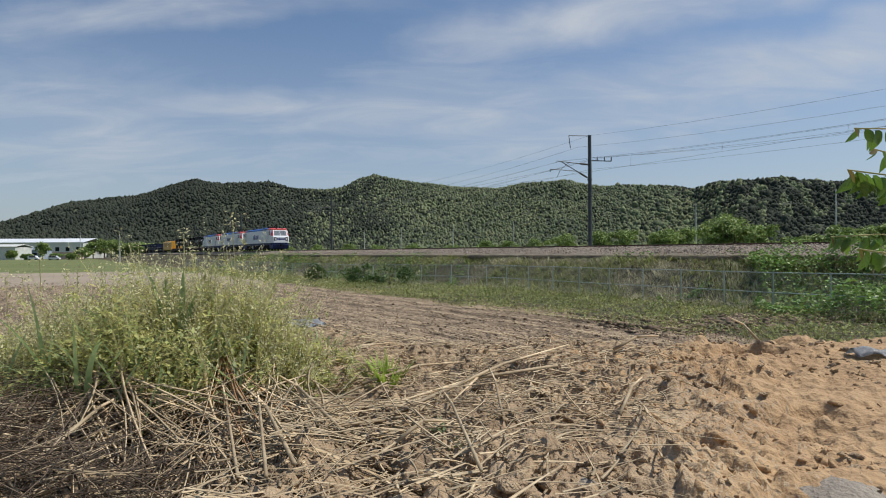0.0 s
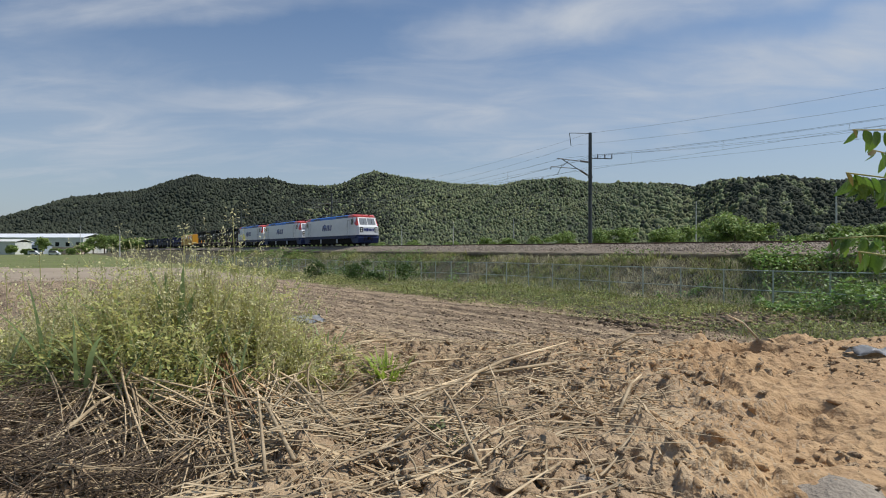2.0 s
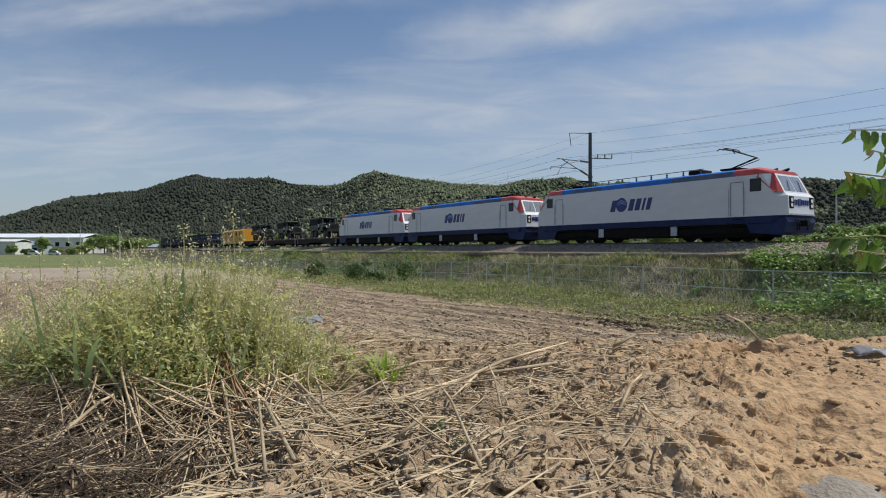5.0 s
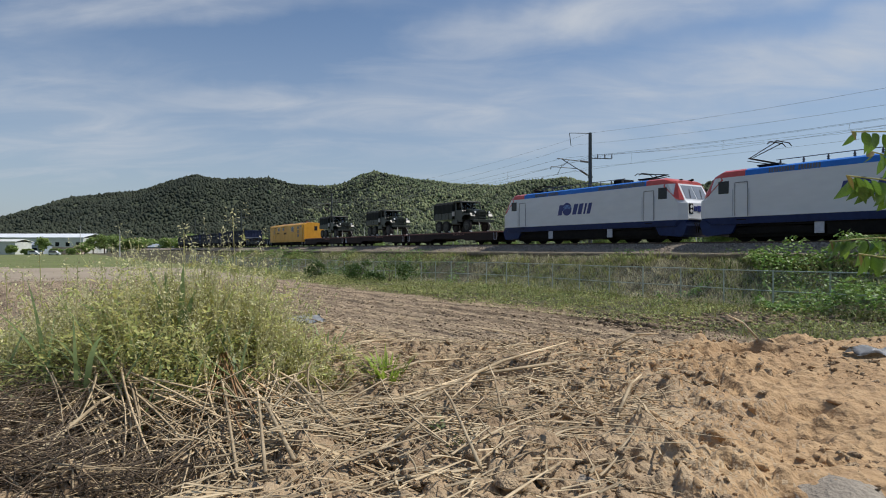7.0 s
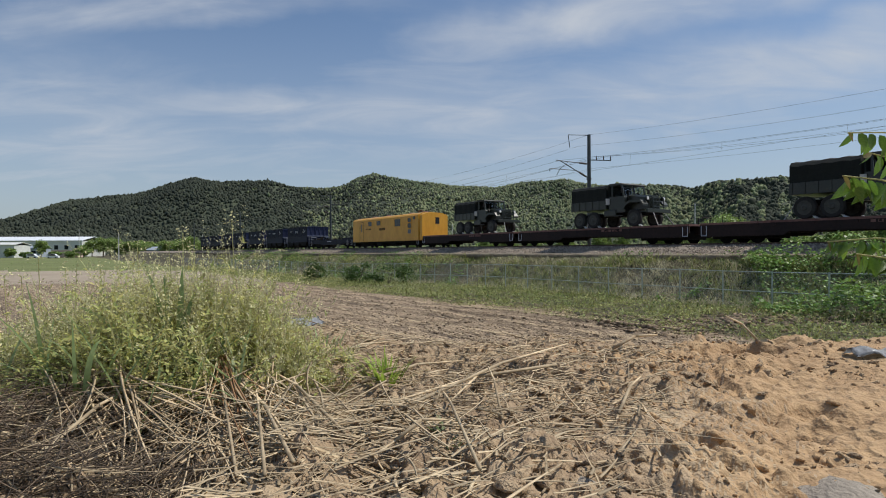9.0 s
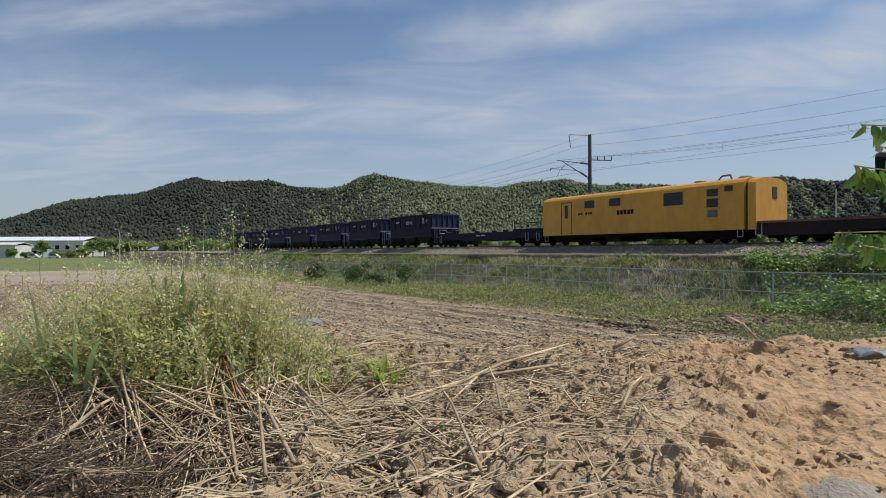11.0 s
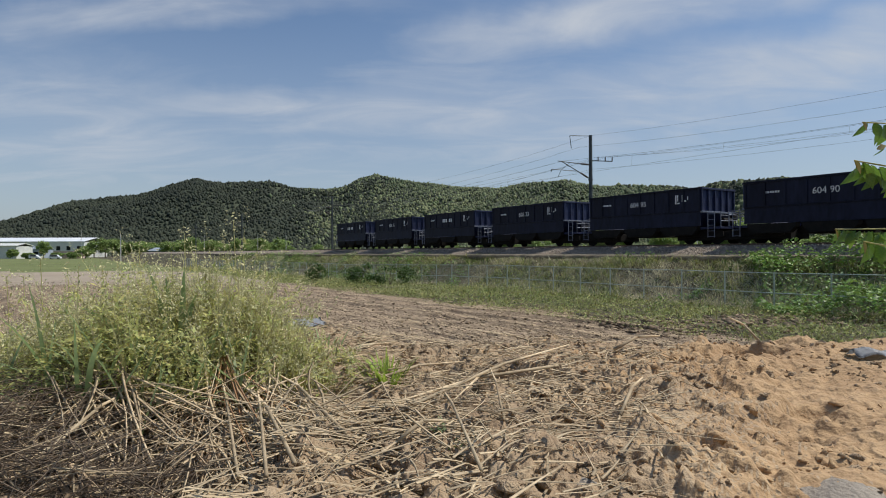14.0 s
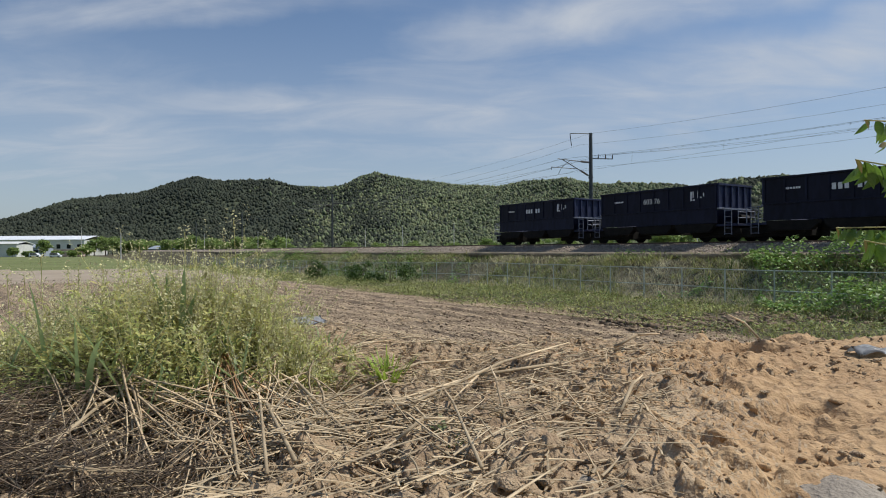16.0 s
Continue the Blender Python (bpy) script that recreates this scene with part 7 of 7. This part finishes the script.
        bm = B(); pipe(bm, [(0, 0, 0), (.006, 0, h * .5), (.0, 0, h)], .0008, 5); part("stalk", bm, M["weedstem"], e)
        m = 20 if k else 34
        pt = np.array([0, 0, h]) + rng.normal(0, 1, (m, 3)) * np.array([.006, .006, .010]) * (1 if k else 1.6)
        s = rng.uniform(.004, .009, m)
        vv, ff = swarm(LEAF_V, LEAF_F, poses(pt, rng.uniform(0, 6.28, m), rng.uniform(-.6, .8, m), rng.uniform(-.8, .8, m), np.stack([s, s, s], 1)))
        arrays("seed_head", vv, ff, M["weedseed"], e)


weeds()


def tuft(u, v, n, h, mat, label, spread=.02, k=0):
    rng = np.random.default_rng(71 + k)
    p = at(u, v)
    x, y = rng.normal(p.x, spread, n), rng.normal(p.y, spread, n)
    aim = np.stack([(x - p.x) / spread * .4, (y - p.y) / spread * .4, np.ones(n)], 1)
    v_, f, _ = ribbons(np.stack([x, y, ground_z(x, y) - .002], 1), aim, h * rng.uniform(.55, 1.1, n), rng.uniform(.003, .0065, n), rng.uniform(.1, .6, n), 5)
    ob = arrays("grass_tuft", v_, f, mat)
    tagged(ob, label, "grass tuft", "small grass tufts")


tuft(682, 668, 90, .058, M["bright"], "fresh bright green grass tuft on the bank", .024)
tuft(572, 612, 45, .05, M["blade"], "small yellowing green tuft by the weeds", .035, 1)
tuft(798, 785, 16, .022, M["blade"], "tiny green sprout in the soil", .008, 2)
tuft(450, 655, 60, .055, M["blade"], "green grass tuft at the edge of the weeds", .05, 3)


def stones():
    for u, v, r, mat, lab, k in ((1478, 868, .040, "rock", "pale grey weathered stone in the orange soil", 1), (1030, 850, .012, "rock", "small dark grey stone in the soil", 2), (1218, 660, .012, "clod", "crusted soil clod on the bank", 3),
                                 (1480, 712, .011, "orange", "loose crumbling orange soil clod", 4), (1350, 695, .006, "clod", "small soil crumb on orange soil", 5), (668, 762, .013, "clod", "pale soil clod among straw", 6),
                                 (900, 850, .013, "clod", "broken dry brown soil clod", 8), (760, 850, .016, "clod", "broken dry brown soil clod", 9)):
        a, f = lump(k + 30, 3, .4)
        p = at(u, v)
        ob = arrays("stone" if mat == "rock" else "soil_clod", a * r * np.array([1.25, 1, .62]), f, M[mat])
        ob.data.polygons.foreach_set("use_smooth", [True] * len(f))
        ob.matrix_basis = pose(p.x, p.y, p.z - r * (.28 if mat == "rock" else .05), 0, 0, 40 * k)
        tagged(ob, lab, "stone" if mat == "rock" else "clod")


stones()


def plastic_scrap():
    """A crumpled sheet of plastic at the bank's edge."""
    bm = B()
    g = [[None] * 9 for _ in range(7)]
    for i in range(7):
        for j in range(9):
            x, y = (j / 8 - .5) * .09, (i / 6 - .5) * .06
            g[i][j] = bm.verts.new((x, y, .012 + .016 * noise.noise(Vector((x * 25, y * 25, 2))) + .012 * (1 - abs(i - 3) / 3)))
    for i in range(6):
        for j in range(8):
            bm.faces.new((g[i][j], g[i][j + 1], g[i + 1][j + 1], g[i + 1][j]))
    r = bmesh.ops.solidify(bm, geom=bm.faces[:], thickness=.001)
    p = at(1545, 628)
    o = part("plastic_scrap", bm, M["plastic"], smooth=True)
    o.matrix_basis = pose(p.x, p.y, p.z - .010, 0, 0, -8)
    tagged(o, "crumpled grey plastic sheet lying on the soil", "plastic scrap")


plastic_scrap()


# ---- the sapling that hangs into view, and a passing bird ----
def leaflet_mesh(mat, name, parent):
    bm = B()
    prof = [(0, .0), (.12, .14), (.35, .23), (.6, .20), (.82, .10), (1, 0)]
    mid = [bm.verts.new((0, t, -.10 * t * t)) for t, _ in prof]
    for sgn in (-1, 1):
        ed = [bm.verts.new((sgn * w, t, .07 * (w / .23) - .10 * t * t)) for t, w in prof[1:-1]]
        row = [mid[0], *ed, mid[-1]]
        for i in range(len(prof) - 1):
            q = [mid[i], mid[i + 1], row[i + 1], row[i]]
            q = list(dict.fromkeys(q))
            bm.faces.new(q if sgn > 0 else q[::-1])
    return part(name, bm, mat, parent, smooth=True)


def sapling():
    gx, gy = 1.62, 1.85
    e = empty("sapling", "young sapling with drooping green compound leaves on the bank", "sapling", m=pose(gx, gy, zed(gx, gy)))
    h0 = zed(gx, gy)
    bm = B(); pipe(bm, [(0, 0, -.02), (.01, 0, .25), (-.01, 0, .55), (-.03, 0, .95)], .006, 6); part("stem", bm, M["bark"], e)
    rng = np.random.default_rng(91)
    first = {}
    def place(u, v, Y):
        return Vector(((u - 784) / FOCAL * Y - gx, Y - gy, EYE - (v - 441) / FOCAL * Y - h0))
    for (ru, rv, tu, tv, Y, n, size, mat) in ((1640, 238, 1512, 226, 1.650, 13, 0.070, "sap"), (1640, 330, 1500, 300, 1.485, 18, 0.074, "sap"), (1640, 420, 1470, 418, 1.650, 22, 0.062, "sap"),
                                            (1640, 470, 1520, 440, 1.567, 20, 0.060, "sap"), (1650, 300, 1545, 262, 1.732, 12, 0.066, "sap")):
        a, b = place(ru, rv, Y), place(tu, tv, Y)
        st = Vector((-.02, 0, max(.1, a.z - .05)))
        bm = B(); pipe(bm, [st, a, (a + b) / 2 + Vector((0, 0, .008)), b], .002, 5)
        stalk = part("leaf_stalk", bm, M["weedstem"], e)
        for i in range(n):
            t = 1 - i / n * .95
            p = a.lerp(b, t)
            mm = M["sapred"] if (t > .9 and i < 1) else M[mat]
            key = mm.name
            sgn = 1 if i % 2 else -1
            s = size * rng.uniform(.75, 1.1) * (.65 if t > .92 else 1)
            d = Vector((-.25 + rng.normal(0, .35), sgn * rng.uniform(.15, .6), -rng.uniform(.45, 1.0))).normalized()
            nrm = d.cross(Vector((rng.normal(0, .3), 1, .3))).normalized()
            R = Matrix((nrm.cross(d) * -1, d, nrm)).transposed().to_4x4()
            m = Matrix.Translation(p) @ R @ Matrix.Scale(s, 4)
            if key not in first:
                o = leaflet_mesh(mm, "leaflet", stalk); first[key] = o; o.matrix_basis = m
            else:
                share("leaflet", first[key], stalk, m)
    return e


SAPLING = sapling()


def bird():
    e = empty("bird", "small dark bird flying across the field", "bird")
    bm = B()
    rings = []
    for x, r in ((-.11, .012), (-.07, .012), (-.02, .03), (.04, .032), (.075, .02), (.095, .014), (.11, .003)):
        rings.append([(x, r * math.cos(a), r * math.sin(a) * .9) for a in [i * math.pi / 4 for i in range(8)]])
    loft(bm, rings); part("body", bm, M["under"], e, smooth=True)
    bm = B(); prism(bm, [(-.17, -.003), (-.1, -.004), (-.1, .004), (-.17, .003)], -.035, .035); part("tail", bm, M["under"], e)
    wings = []
    for sgn in (-1, 1):
        bm = B()
        pts = [(.045, .015), (.05, .08), (.02, .15), (-.06, .2), (-.03, .12), (-.03, .015)]
        a = [bm.verts.new((x, sgn * y, .004)) for x, y in pts]; b = [bm.verts.new((x, sgn * y, -.001)) for x, y in pts]
        bm.faces.new(a); bm.faces.new(b[::-1])
        for i in range(6):
            j = (i + 1) % 6
            bm.faces.new((a[i], a[j], b[j], b[i]))
        bmesh.ops.recalc_face_normals(bm, faces=bm.faces)
        wings.append(part("wing", bm, M["under"], e))
    return e, wings


BIRD, WINGS = bird()


def motions():
    for ob, s0, z in TRAIN:
        walk(ob, [(t, track(s0 + SPEED * (t - 3.5), 0, z)) for t in range(0, 17, 1)])
    # wheels roll with the train
    for w, wx, r in SPIN:
        walk(w, [(k / FPS, pose(wx, 0, r, 0, math.degrees(SPEED * k / FPS / r) % 360, 0)) for k in range(16 * FPS + 1)])
    # leaves nodding in the breeze
    at0 = SAPLING.matrix_basis.copy()
    sway = [(0, .2), (.4, -.8), (1, -1.3), (1.5, -1.2), (2.2, -.5), (3, -.9), (3.5, .1), (4.2, -.6), (6.3, -.8), (7, -1.3), (7.7, -.6), (8.4, -1.4), (9.2, -1.1),
            (10.2, 1.0), (11.3, 1.4), (12, 2.2), (12.5, 2.8), (13.2, 1.6), (13.8, 2.4), (14.5, 1.9), (15.2, 2.9), (16, 2.3)]
    walk(SAPLING, [(t, at0 @ pose(0, 0, 0, .5 * math.sin(t * 4), a, .6 * math.sin(t * 3))) for t, a in sway])
    # the bird comes over from behind and makes off to the woods
    way = [(0, -900, -700, 6), (.7, -60, -60, 9), (.8, 72, -14, 10), (.9, 240, 20, 11.3), (1.0, 376, 34, 13), (1.1, 480, 46, 15), (1.2, 568, 96, 17), (1.3, 644, 156, 19), (1.4, 714, 202, 22),
           (1.5, 786, 260, 25), (1.6, 838, 302, 31), (1.8, 905, 338, 48), (2.2, 985, 372, 95), (3, 1040, 392, 190), (6, 1050, 405, 420), (16, 1050, 405, 421)]
    spots = [(t, Vector(((u - 784) / FOCAL * d, d, EYE - (v - 441) / FOCAL * d))) for t, u, v, d in [(a, b, c, d * (.62 if a < 2 else 1)) for a, b, c, d in way]]
    rows = []
    for i, (t, p) in enumerate(spots):
        q = spots[min(i + 1, len(spots) - 2)][1] - spots[min(i, len(spots) - 3)][1]
        rows.append((t, pose(p.x, p.y, p.z, 0, 0, math.degrees(math.atan2(q.y, q.x)))))
    walk(BIRD, rows)
    beat = [(k * .1, 32 if k % 2 else -18) for k in range(31)] + [(16.0, 0)]
    for w, sgn in zip(WINGS, (-1, 1)):
        walk(w, [(t, pose(0, 0, 0, sgn * a)) for t, a in beat])


motions()
